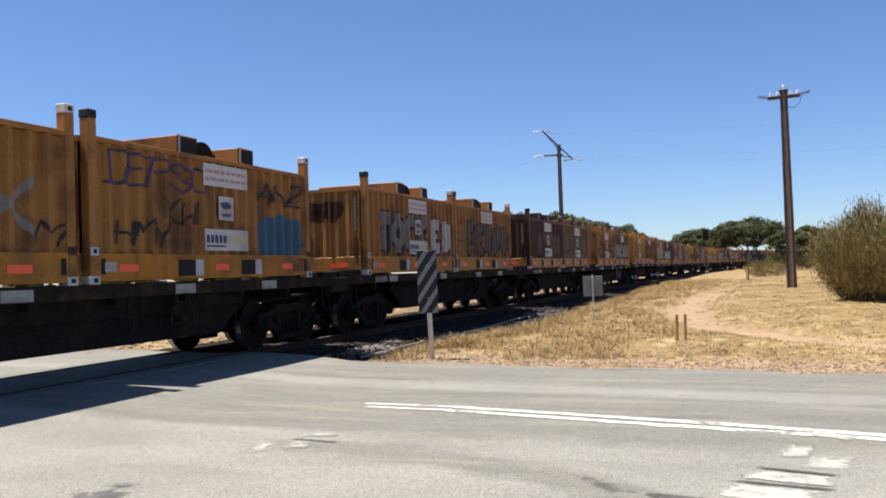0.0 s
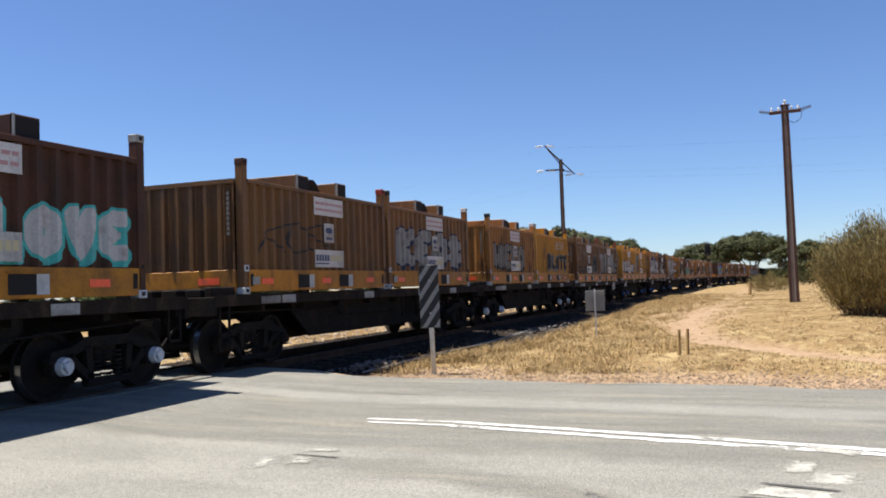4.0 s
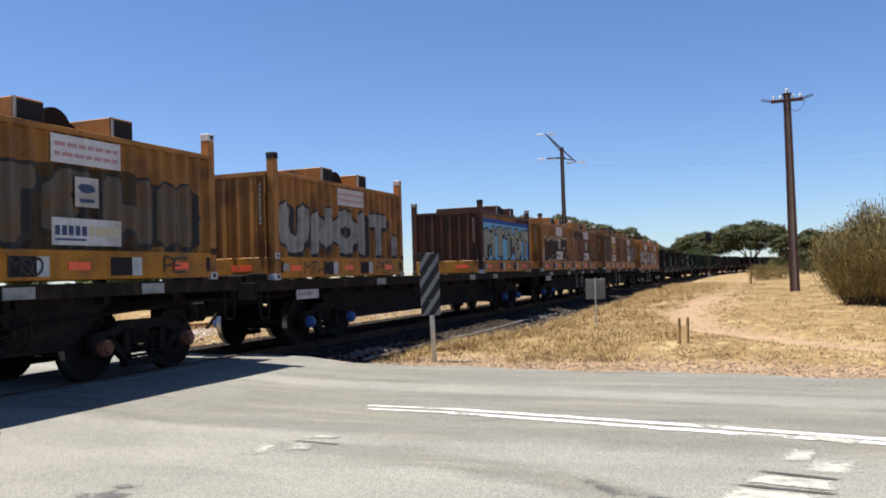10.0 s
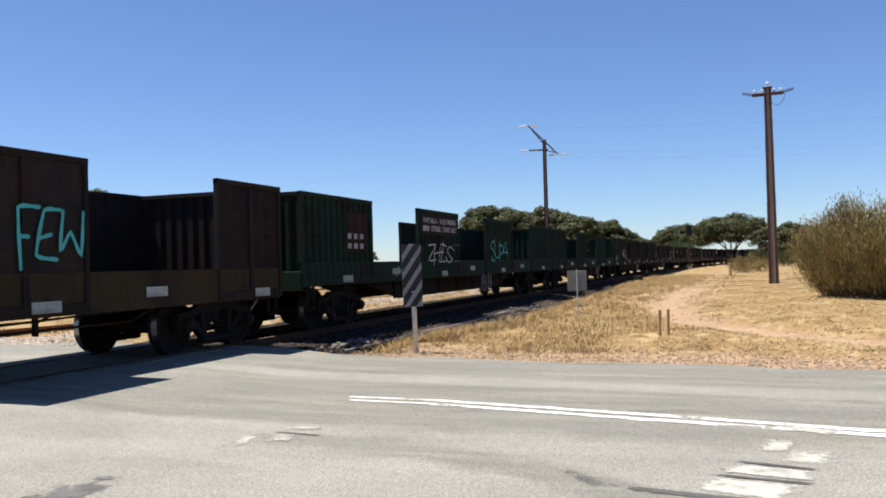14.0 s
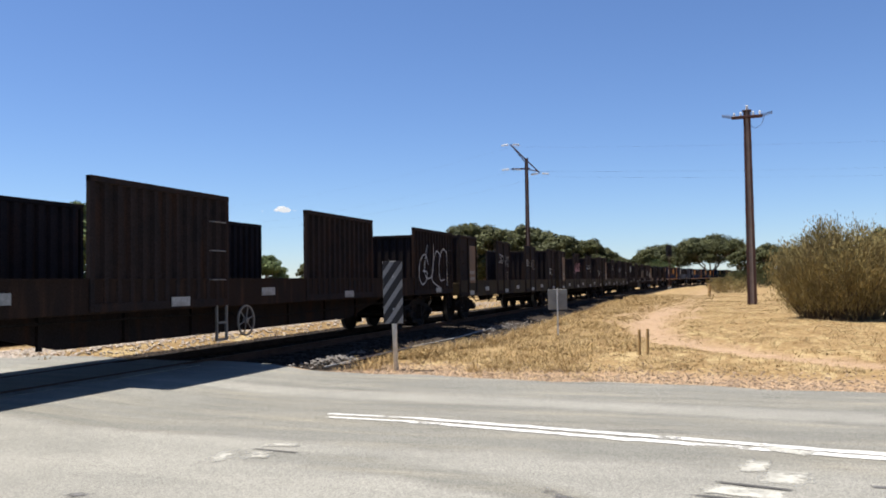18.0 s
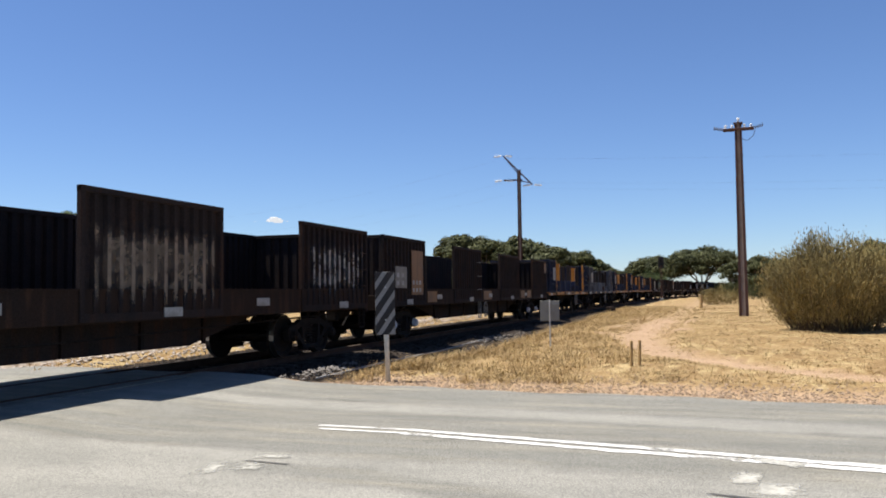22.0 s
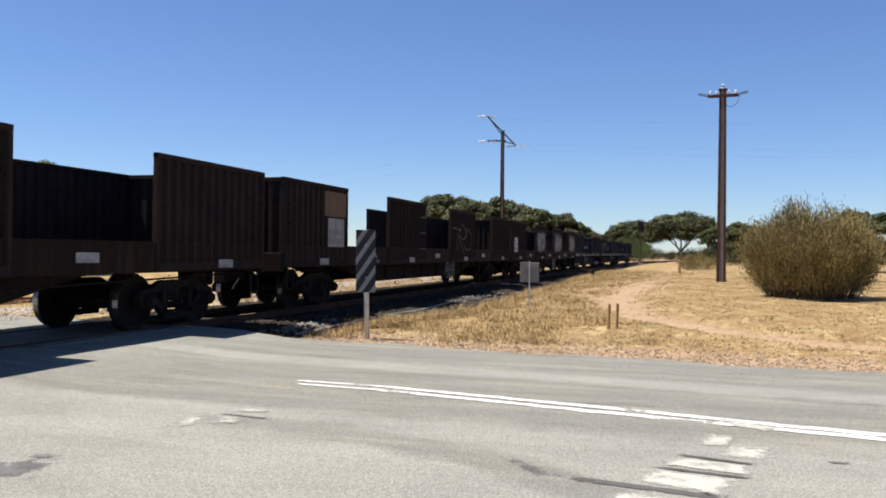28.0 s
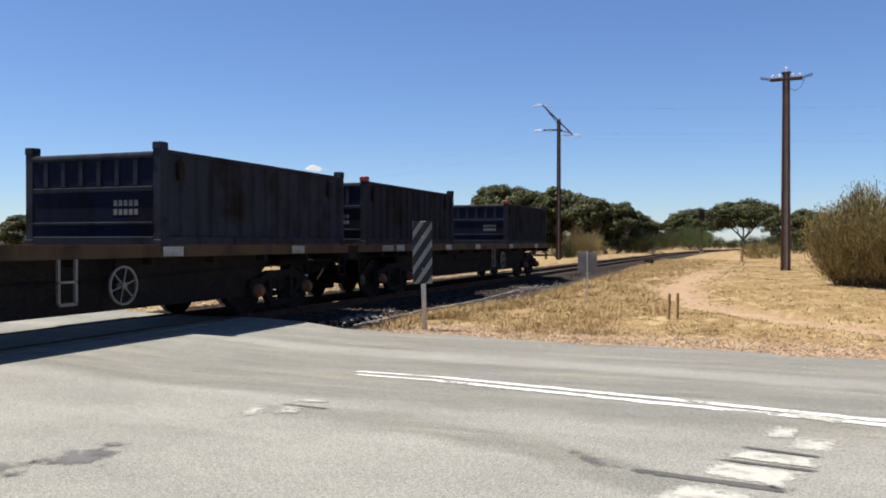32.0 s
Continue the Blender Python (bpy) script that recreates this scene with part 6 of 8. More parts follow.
    (222.36, "brown", [("p", "mustard", -2.85, 1.1, 1.80, 1.97), ("p", "royal", -2.87, 2.87, 0.46, 1.84), ("p", "lightblue", -2.87, 2.8, 0.46, 1.70), ("t", "MTTET", "sage", "inkblack", -2.8, 2.72, 0.46, 1.62), ("b", "cream", -1.72, 1.3, 0.07, 0.26), ("b", "cream", -0.62, 0.75, 0.07, 0.24), ("b", "cream", 0.48, 1.3, 0.07, 0.24), ("b", "cream", 1.6, 1.0, 0.07, 0.28), ("b", "cream", 2.55, 1.35, 0.06, 0.2), ("p", "brown", -2.2, -1.9, 1.36, 1.42), ("p", "brown", -0.1, 0.2, 1.32, 1.38), ("p", "brown", 1.0, 1.25, 1.0, 1.1), ("s", "RL", "maroon", 0.55, 0.85, 0.65, 0.95), ("f", "IKOOL", "spray_red", -2.2, -0.9), ("f", "IKOOL", "spray_red", 0.0, 0.6), ("f", "IKOOL", "spray_red", 1.35, 2.6)]),
    (230.30, "mustard", [("t", "ANOEEZ", "brown", "inkblack", -2.6, 1.9, 0.5, 1.45, "cream"), ("f", "MRY", "spray_red", -2.2, -1.0), ("e", "SR", "ash", "inkblack", -0.7, 0.5, 1.0, 1.7)]),
    (236.40, "tan", [("t", "LIUIE", "tan", "inkblack", -1.9, 2.7, 0.48, 1.55, "maroon"), ("m", "MARYOONS", "inkblack", -2.75, -0.7, 1.5, 1.92), ("f", "CHIP", "spray_red", -1.2, -0.2), ("f", "BE", "maroon", 1.9, 2.6)]),
    (245.00, "ochre", [("t", "EU", "dun", "inkblack", -2.62, -0.78, 0.46, 1.9), ("p", "yellow", -0.75, 1.2, 0.46, 1.97), ("m", "ROPEDA", "spray_red", -0.75, 1.3, 0.62, 1.2), ("s", "NER", "inkblack", 1.3, 2.2, 1.15, 1.45), ("f", "KOOLA", "inkblack", 1.8, 2.8)]),
    (251.07, "tan", [("t", "SNAEK", "ash", "inkblack", -0.4, 2.75, 0.5, 1.5), ("s", "JUAN", "maroon", -2.7, -1.6, 0.6, 1.0), ("f", "KOOLA", "inkblack", -1.9, -0.4)]),
    (260.07, "mustard", [("b", "inkblack", -1.7, 0.98, 1.1, 0.55), ("t", "SAK", "chalk", "inkblack", -2.7, -0.65, 0.5, 1.5), ("x", "spray_yellow", -2.4, 0.75, 0.16), ("p", "yellow", -0.5, 0.85, 0.46, 1.97), ("s", "ZERATO", "inkblack", -0.4, 0.85, 0.85, 1.2), ("b", "inkblack", 1.7, 1.05, 0.75, 0.6), ("b", "petrol", 2.35, 0.85, 0.5, 0.45), ("t", "FA", "chalk", "inkblack", 1.0, 2.1, 0.5, 1.5), ("x", "chalk", 2.42, 0.85, 0.48), ("x", "maroon", 2.42, 0.85, 0.42), ("x", "spray_yellow", 1.7, 1.25, 0.17), ("f", "MC", "inkblack", -1.9, -0.9), ("f", "HELO", "inkblack", 1.8, 2.8)]),
    (266.10, "mustard", [("b", "maroon", -1.9, 1.3, 0.9, 0.14), ("b", "maroon", -0.8, 1.25, 0.5, 0.12), ("t", "SMORE", "chalk", "ash", -2.8, -0.2, 0.46, 1.4), ("m", "SNVE", "spray_red", -2.7, -0.5, 0.6, 1.15), ("p", "yellow", -0.55, 0.85, 0.46, 1.97), ("s", "TOM", "ash", 1.8, 2.7, 0.5, 0.9), ("f", "GUETZ", "inkblack", -2.4, -0.6)]),
]
WORDS = {"WHYALLA - ALICE SPRINGS", "TRAFFIC ONLY", "STEEL"}
letter_meshes(WORDS)

# how much lower than the rest some wagons carry their deck
DROP = {119.12: 0.05, 125.28: 0.05, 181.74: 0.07, 187.87: 0.07, 195.96: -0.05, 202.18: -0.05, 61.38: -0.06, 67.54: -0.06, 260.07: 0.16, 266.10: 0.16}
PAINT_WORD = {"mustard": "mustard-yellow", "yellow": "bright yellow", "brown": "dark brown", "ochre": "faded ochre", "tan": "weathered tan"}
for k, (u, colour, items) in enumerate(ORE):
    ob = tank_container(colour, "%s ribbed steel bulk container with tall corner posts" % PAINT_WORD[colour])
    MOVING.append((ob, u + 0.23 + C_LEN / 2, 1.33 - DROP.get(u, 0.0)))
for k, (u, colour, items) in enumerate(ORE):
    ob = MOVING[k][0]
    if items:
        tagged(ob, "%s ribbed steel container covered in graffiti on a wagon" % PAINT_WORD[colour])
    if u not in (161.82, 222.36, 147.88, 111.12):
        boards(ob, u in (67.54, 76.08, 209.94, 23.27, 52.85))
    decorate(ob, items, k)


# ---- bogies and running gear ----
def make_meshes():
    ms = {}
    r = 0.46
    sh = Shape()
    for sy in (-1, 1):
        y = sy * 0.715
        a, b = sorted((y, y + sy * 0.13))
        n = 24
        ring = lambda rad, yy: [(rad * math.cos(6.2832 * i / n), yy, rad * math.sin(6.2832 * i / n)) for i in range(n)]
        hub_y = y + sy * 0.05
        loops = [ring(0.10, hub_y + sy * 0.08), ring(0.14, hub_y + sy * 0.07), ring(0.36, hub_y + sy * 0.03), ring(r - 0.05, y + sy * 0.13), ring(r, y + sy * 0.13), ring(r, y + sy * 0.02), ring(r + 0.028, y), ring(r + 0.028, y - sy * 0.03), ring(r - 0.06, y - sy * 0.03), ring(0.12, y)]
        base = len(sh.v)
        for lp in loops:
            sh.v.extend(lp)
        for k in range(len(loops) - 1):
            for i in range(n):
                q = (base + k * n + i, base + k * n + (i + 1) % n, base + (k + 1) * n + (i + 1) % n, base + (k + 1) * n + i)
                sh.f.append(q if sy > 0 else q[::-1])
                sh.m.append(1 if k == 4 else 0)
    sh.tube((0, -0.98, 0), (0, 0.98, 0), 0.075, 0.075, 12)
    sh.box(-0.09, 0.09, -0.99, -0.97, 0.02, 0.06)
    ms["wheelset"] = mesh_of(sh, ["wheel", "tread"], "wheelset")
    for kind in ("cast", "plate"):
        sh = Shape()
        y0, y1 = -0.06, 0.06
        top = [(-1.10, 0.50), (-1.05, 0.66), (-0.72, 0.70), (-0.45, 0.82), (0.45, 0.82), (0.72, 0.70), (1.05, 0.66), (1.10, 0.50), (0.98, 0.52), (0.70, 0.56), (0.42, 0.68), (-0.42, 0.68), (-0.70, 0.56), (-0.98, 0.52)]
        sh.prism(top[::-1], y0, y1)
        for sx in (-1, 1):
            o = [(sx * 0.86, 0.60), (sx * 0.70, 0.62), (sx * 0.30, 0.26), (sx * 0.34, 0.17)]
            sh.prism(o if sx < 0 else o[::-1], y0, y1)
            o = [(sx * 0.46, 0.70), (sx * 0.34, 0.70), (sx * 0.30, 0.22), (sx * 0.40, 0.22)]
            sh.prism(o if sx < 0 else o[::-1], y0, y1)
            sh.box(sx * 0.89 - 0.17, sx * 0.89 + 0.17, y0 - 0.02, y1 + 0.02, 0.34, 0.60, 0, 0.02)
        sh.box(-0.42, 0.42, y0 - 0.02, y1 + 0.02, 0.14, 0.25, 0, 0.02)
        ms["frame"] = mesh_of(sh, ["under"], "side_frame")
    sh = Shape()
    for x in (-0.2, 0.0, 0.2):
        for i in range(6):
            sh.ring((x, 0.28 + 0.06 * i), 0.0, 0.001, 0, 0.001, 3)
            sh.tube((x, 0, 0.265 + 0.062 * i), (x, 0, 0.295 + 0.062 * i), 0.085, 0.085, 8)
    ms["springs"] = mesh_of(sh, ["under"], "spring_nest")
    ms["bolster"] = mesh_of(Shape().box(-0.22, 0.22, -0.98, 0.98, 0.45, 0.72, 0, 0.03).tube((0, 0, 0.72), (0, 0, 0.9), 0.2, 0.2, 12), ["under"], "bolster")
    ms["brake_beam"] = mesh_of(Shape().box(-0.45, -0.38, -0.8, 0.8, 0.3, 0.4).box(0.38, 0.45, -0.8, 0.8, 0.3, 0.4), ["under"], "brake_beam")
    for hub in ("bluehub", "whitehub", "rusthub", "under"):
        sh = Shape().tube((0, 0, 0), (0, -0.10, 0), 0.13, 0.115, 12).tube((0, -0.10, 0), (0, -0.14, 0), 0.08, 0.07, 10)
        for i in range(3):
            a = 2.094 * i + 0.5
            sh.tube((0.08 * math.cos(a), -0.10, 0.08 * math.sin(a)), (0.08 * math.cos(a), -0.125, 0.08 * math.sin(a)), 0.02, 0.02, 6)
        ms[hub] = mesh_of(sh, [hub], "axle_cap")
    sh = Shape().ring((0, 0), 0.256, 0.285, -0.015, 0.015, 22)
    for i in range(6):
        a = i * math.pi / 3 + 0.3
        sh.tube((0, 0, 0), (0.26 * math.cos(a), 0, 0.26 * math.sin(a)), 0.012, 0.012, 6)
    sh.tube((0, -0.03, 0), (0, 0.10, 0), 0.05, 0.04, 8)
    ms["handwheel"] = mesh_of(sh, ["ash"], "handwheel")
    ms["handwheel_dark"] = mesh_of(sh, ["rust"], "handwheel")
    ms["stirrup"] = mesh_of(Shape().box(-0.17, -0.13, -0.02, 0.02, -0.62, 0).box(0.13, 0.17, -0.02, 0.02, -0.62, 0).box(-0.17, 0.17, -0.02, 0.02, -0.62, -0.58).box(-0.17, 0.17, -0.02, 0.02, -0.32, -0.285), ["ash"], "step_ladder")
    ms["stirrup_dark"] = mesh_of(Shape().box(-0.15, -0.12, -0.02, 0.02, -0.5, 0).box(0.12, 0.15, -0.02, 0.02, -0.5, 0).box(-0.15, 0.15, -0.02, 0.02, -0.5, -0.46), ["under"], "step_ladder")
    ms["coupler"] = mesh_of(Shape().box(-0.75, 0.0, -0.09, 0.09, 0.68, 0.92, 0, 0.02).box(0.0, 0.2, -0.16, 0.16, 0.62, 0.98, 0, 0.04).tube((-0.1, 0.4, 0.85), (0.25, 0.35, 0.5), 0.03, 0.03, 6), ["under"], "coupler")
    ms["tank"] = mesh_of(Shape().tube((-0.6, 0, 0), (0.6, 0, 0), 0.21, 0.21, 14).tube((-0.68, 0, 0), (-0.6, 0, 0), 0.12, 0.21, 14).tube((0.6, 0, 0), (0.68, 0, 0), 0.21, 0.12, 14), ["under"], "air_tank")
    ms["plate"] = mesh_of(Shape().box(-0.24, 0.24, -0.012, 0.0, -0.075, 0.075), ["offwhite"], "plate")
    ms["handhold_dark"] = mesh_of(Shape().pipe([(-0.2, 0, 0), (-0.2, -0.06, 0), (0.2, -0.06, 0), (0.2, 0, 0)], 0.012, 5), ["rust"], "handhold")
    ms["handhold"] = mesh_of(Shape().pipe([(-0.2, 0, 0), (-0.2, -0.06, 0), (0.2, -0.06, 0), (0.2, 0, 0)], 0.012, 5), ["ash"], "handhold")
    return ms


GEAR = make_meshes()


def bogie(ob, x, hub, stripe=False):
    b = part("bogie", GEAR["bolster"], [], ob, at=pose(x, 0, 0))
    for sy in (-1, 1):
        part("side_frame", GEAR["frame"], [], b, at=pose(0, sy * 1.0, 0))
        part("spring_nest", GEAR["springs"], [], b, at=pose(0, sy * 0.97, 0))
        for sx in (-1, 1):
            part("axle_cap", GEAR[hub], [], b, at=pose(sx * 0.89, sy * 1.07, 0.46, 0, 0, 0 if sy < 0 else 180))
    part("brake_beam", GEAR["brake_beam"], [], b)
    for sx in (-1, 1):
        part("wheelset", GEAR["wheelset"], [], b, at=pose(sx * 0.89, 0, 0.46))
    return b


def ends(ob, half):
    for sx in (-1, 1):
        part("coupler", GEAR["coupler"], [], ob, at=pose(sx * half, 0, 0, 0, 0, 0 if sx > 0 else 180))


def flat_wagon(load, over, inset, hub, label, wheel_x, plates, deck="deckband", dark=False):
    """A container flat: two side sills, a deep centre sill and cross bearers on two bogies. load: length under the containers."""
    ob = thing("flat_wagon", label, "flat wagon", "wagons of the train")
    half = load / 2 + over
    w = 1.24
    for sy in (-1, 1):
        y0, y1 = sorted((sy * w, sy * (w - 0.11)))
        part("side_sill", Shape().box(-half, half, y0, y1, 1.13, 1.32, 0, 0.01).box(-half, half, min(sy * w, sy * (w - 0.13)) - 0.012, max(sy * w, sy * (w - 0.13)) + 0.012, 1.295, 1.325), deck, ob, "worn dark side sill")
    part("centre_sill", Shape().prism([(-half, 0.85), (-half + 2.6, 0.85), (-half + 3.6, 0.36), (half - 3.6, 0.36), (half - 2.6, 0.85), (half, 0.85), (half, 1.25), (-half, 1.25)], -0.2, 0.2), "under", ob)
    dark_deck = deck == "olive"
    low = 0.36 if deck == "olive" else 0.42
    part("deep_side", Shape().prism([(-half + 2.9, 0.95), (-half + 3.6, low), (half - 3.6, low), (half - 2.9, 0.95), (half - 2.9, 1.14), (-half + 2.9, 1.14)], -0.95, -0.9), "under", ob)
    n = int(2 * half / 1.5)
    for i in range(n + 1):
        x = -half + 0.1 + (2 * half - 0.2) * i / n
        part("cross_bearer", Shape().box(x - 0.06, x + 0.06, -w + 0.11, w - 0.11, 1.02, 1.26), "under", ob)
    part("end_sill", Shape().box(-half - 0.04, -half + 0.06, -w, w, 0.98, 1.3, 0, 0.01), "under", ob)
    part("end_sill", Shape().box(half - 0.06, half + 0.04, -w, w, 0.98, 1.3, 0, 0.01), "under", ob)
    part("deck", Shape().box(-half + 0.1, half - 0.1, -w + 0.12, w - 0.12, 1.262, 1.29), "under", ob)
    if deck != "olive" and over > 0.5:
        rack = Shape().box(-half + 0.04, -half + over - 0.08, -1.15, -1.0, 1.29, 1.47, 0, 0.02)
        for k in range(4):
            rack.box(-half + 0.04, -half + over - 0.08, -0.95 + 0.5 * k, -0.6 + 0.5 * k, 1.29, 1.45, 0, 0.03)
        part("end_rack", rack, "under", ob, "dark toothed stop at the deck end")
    for x in plates:
        part("plate", GEAR["plate"], [], ob, at=pose(x, -w - 0.013, 1.22))
    part("handwheel", GEAR["handwheel_dark" if dark else "handwheel"], [], ob, at=pose(wheel_x, -w - 0.02, 0.74))
    part("wheel_bracket", Shape().box(wheel_x - 0.05, wheel_x + 0.05, -w + 0.08, -w + 0.14, 0.6, 1.14), "under", ob)
    for x in (-half + 0.3, half - 0.3):
        part("step_ladder", GEAR["stirrup_dark"], [], ob, at=pose(x, -w + 0.03, 1.13))
    part("step_ladder", GEAR["stirrup_dark" if dark else "stirrup"], [], ob, at=pose(wheel_x - 1.0, -w + 0.03, 1.13))
    part("air_tank", GEAR["tank"], [], ob, at=pose(-1.2, -0.6, 0.82))
    part("brake_cylinder", GEAR["tank"], [], ob, at=pose(1.6, 0.55, 0.82))
    part("brake_pipe", Shape().pipe([(-half + 0.4, -1.0, 1.02), (-2.2, -1.0, 0.98), (-2.0, -1.0, 0.8), (2.4, -1.0, 0.8), (half - 0.4, -1.0, 1.0)], 0.018, 5), "under", ob)
    drop = 0.21 if inset >= 1.4 and not dark_deck else 0.0
    board = part("number_board", Shape().box(-half + 1.35, -half + 2.0 + drop, -w - 0.03, -w - 0.012, 1.15 - drop, 1.285 - drop * 0.75, 0, 0.004), "white" if drop else "offwhite", ob, "pale number board with dark marks")
    for k in range(5):
        x = -half + 1.41 + 0.115 * k
        part("mark", Shape().box(x, x + 0.07, -w - 0.034, -w - 0.031, 1.19 - drop * 0.85, 1.25 - drop * 0.85), "ink_grey", board)
    if inset == 0.9:
        hung = part("number_board", Shape().box(-0.42, 0.42, -0.02, 0.0, -0.14, 0.14, 0, 0.004), "white", ob, "white number board hung below the sill", at=pose(4.4, -w - 0.02, 1.0, 0, -4, 0))
        for k in range(4):
            part("mark", Shape().box(-0.36 + 0.18 * k, -0.23 + 0.18 * k, -0.026, -0.022, -0.08, 0.08), "ink_grey", hung)
    for sx in (-1, 1):
        bogie(ob, sx * (load / 2 - inset), hub)
    ends(ob, half)
    return ob


WHEEL_AT = {245.00: -1.05, 260.07: -1.0, 181.74: -2.0, 230.30: 1.8, 46.76: 1.8, 119.12: -1.9}
ORE_WAGONS = [(-12.24, 12.2, 0.9, 0.6, "under"), (2.42, 12.26, 0.9, 0.6, "under"), (17.21, 12.1, 0.9, 0.6, "under"), (31.92, 12.26, 0.9, 0.6, "under"), (46.76, 12.15, 0.9, 0.6, "under"), (61.38, 12.2, 0.9, 0.6, "whitehub"), (76.08, 12.2, 0.9, 0.6, "whitehub"), (90.68, 12.2, 0.8, 0.6, "under"),
              (104.95, 12.2, 0.8, 0.7, "whitehub"), (119.12, 12.2, 0.8, 0.9, "under"), (133.46, 12.1, 0.8, 1.6, "bluehub"), (147.88, 12.25, 0.55, 1.6, "bluehub"), (161.82, 18.33, 0.55, 2.4, "bluehub"), (181.74, 12.2, 0.7, 1.6, "bluehub"), (195.96, 12.3, 0.6, 1.6, "rusthub"),
              (209.94, 18.5, 0.6, 2.4, "bluehub"), (230.30, 12.16, 0.9, 1.4, "bluehub"), (245.00, 12.12, 1.0, 0.6, "rusthub"), (260.07, 12.1, 1.0, 0.6, "whitehub")]
made = {}
for u, load, over, inset, hub in ORE_WAGONS:
    wheel_at = WHEEL_AT.get(u, 2.0 if load < 15 else 4.6)
    key = (round(load), over, inset, hub, wheel_at, DROP.get(u, 0.0))
    if key in made:
        ob = copy_thing(made[key], Matrix())
    else:
        ob = made[key] = flat_wagon(load, over, inset, hub, "dark grimy steel flat wagon carrying ore containers", wheel_at, (-4.6, -1.1, 2.1, 4.5), dark=u not in WHEEL_AT)
        for c in ob.children:
            if not c.name.startswith(("bogie", "coupler")):
                c.location.z -= DROP.get(u, 0.0)
    MOVING.append((ob, u + 0.23 + load / 2, 0.0))


# ---- steel-traffic wagons with separate side gates ----
def gate(ob, x0, x1, sy, w, ribbed_face, colour, frame, z0=1.0, z1=2.93):
    """One upright side gate: ribbed or plain sheet in a frame."""
    y = sy * w
    g = Shape()
    if ribbed_face:
        prof = ribs(x0 + 0.06, x1 - 0.06, 0.27, 0.06, 0.3, 0.12)
        ribbed(g, prof, z0 + 0.02, z1 - 0.05, lambda x, d, z: (x, y - sy * d, z) if sy < 0 else (x, y - sy * d, z), 0.006)
    else:
        g.box(x0 + 0.05, x1 - 0.05, min(y - sy * 0.05, y - sy * 0.03), max(y - sy * 0.05, y - sy * 0.03), z0 + 0.02, z1 - 0.04)
    p = part("side_gate", g, colour, ob)
    f = Shape()
    a, b = sorted((y + sy * 0.012, y - sy * 0.075))
    f.box(x0, x0 + 0.08, a, b, z0, z1, 0, 0.008).box(x1 - 0.08, x1, a, b, z0, z1, 0, 0.008).box(x0, x1, a - 0.004, b + 0.004, z1 - 0.09, z1, 0, 0.008).box(x0 + 0.08, x1 - 0.08, a, b, z0, z0 + 0.12)
    if not ribbed_face:
        xm = (x0 + x1) / 2
        f.box(xm - 0.05, xm + 0.05, a, b, z0 + 0.12, z1 - 0.09)
    part("gate_frame", f, frame, p)
    return p


def end_wall(ob, x, sx, w, colour, z1=2.93):
    prof = ribs(-w + 0.045, FAR - 0.045, 0.27, 0.06, 0.3, 0.12)
    g = ribbed(Shape(), prof, 1.3, z1 - 0.06, lambda y, d, z: (x - sx * d, y, z), 0.006)
    p = part("end_wall", g, colour, ob)
    part("end_rail", Shape().box(min(x - sx * 0.1, x + sx * 0.01), max(x - sx * 0.1, x + sx * 0.01), -w + 0.06, FAR - 0.06, z1 - 0.10, z1 - 0.01, 0, 0.008), colour, p)


NEAR, FAR = 1.40, 1.82     # the gate wagons' half widths


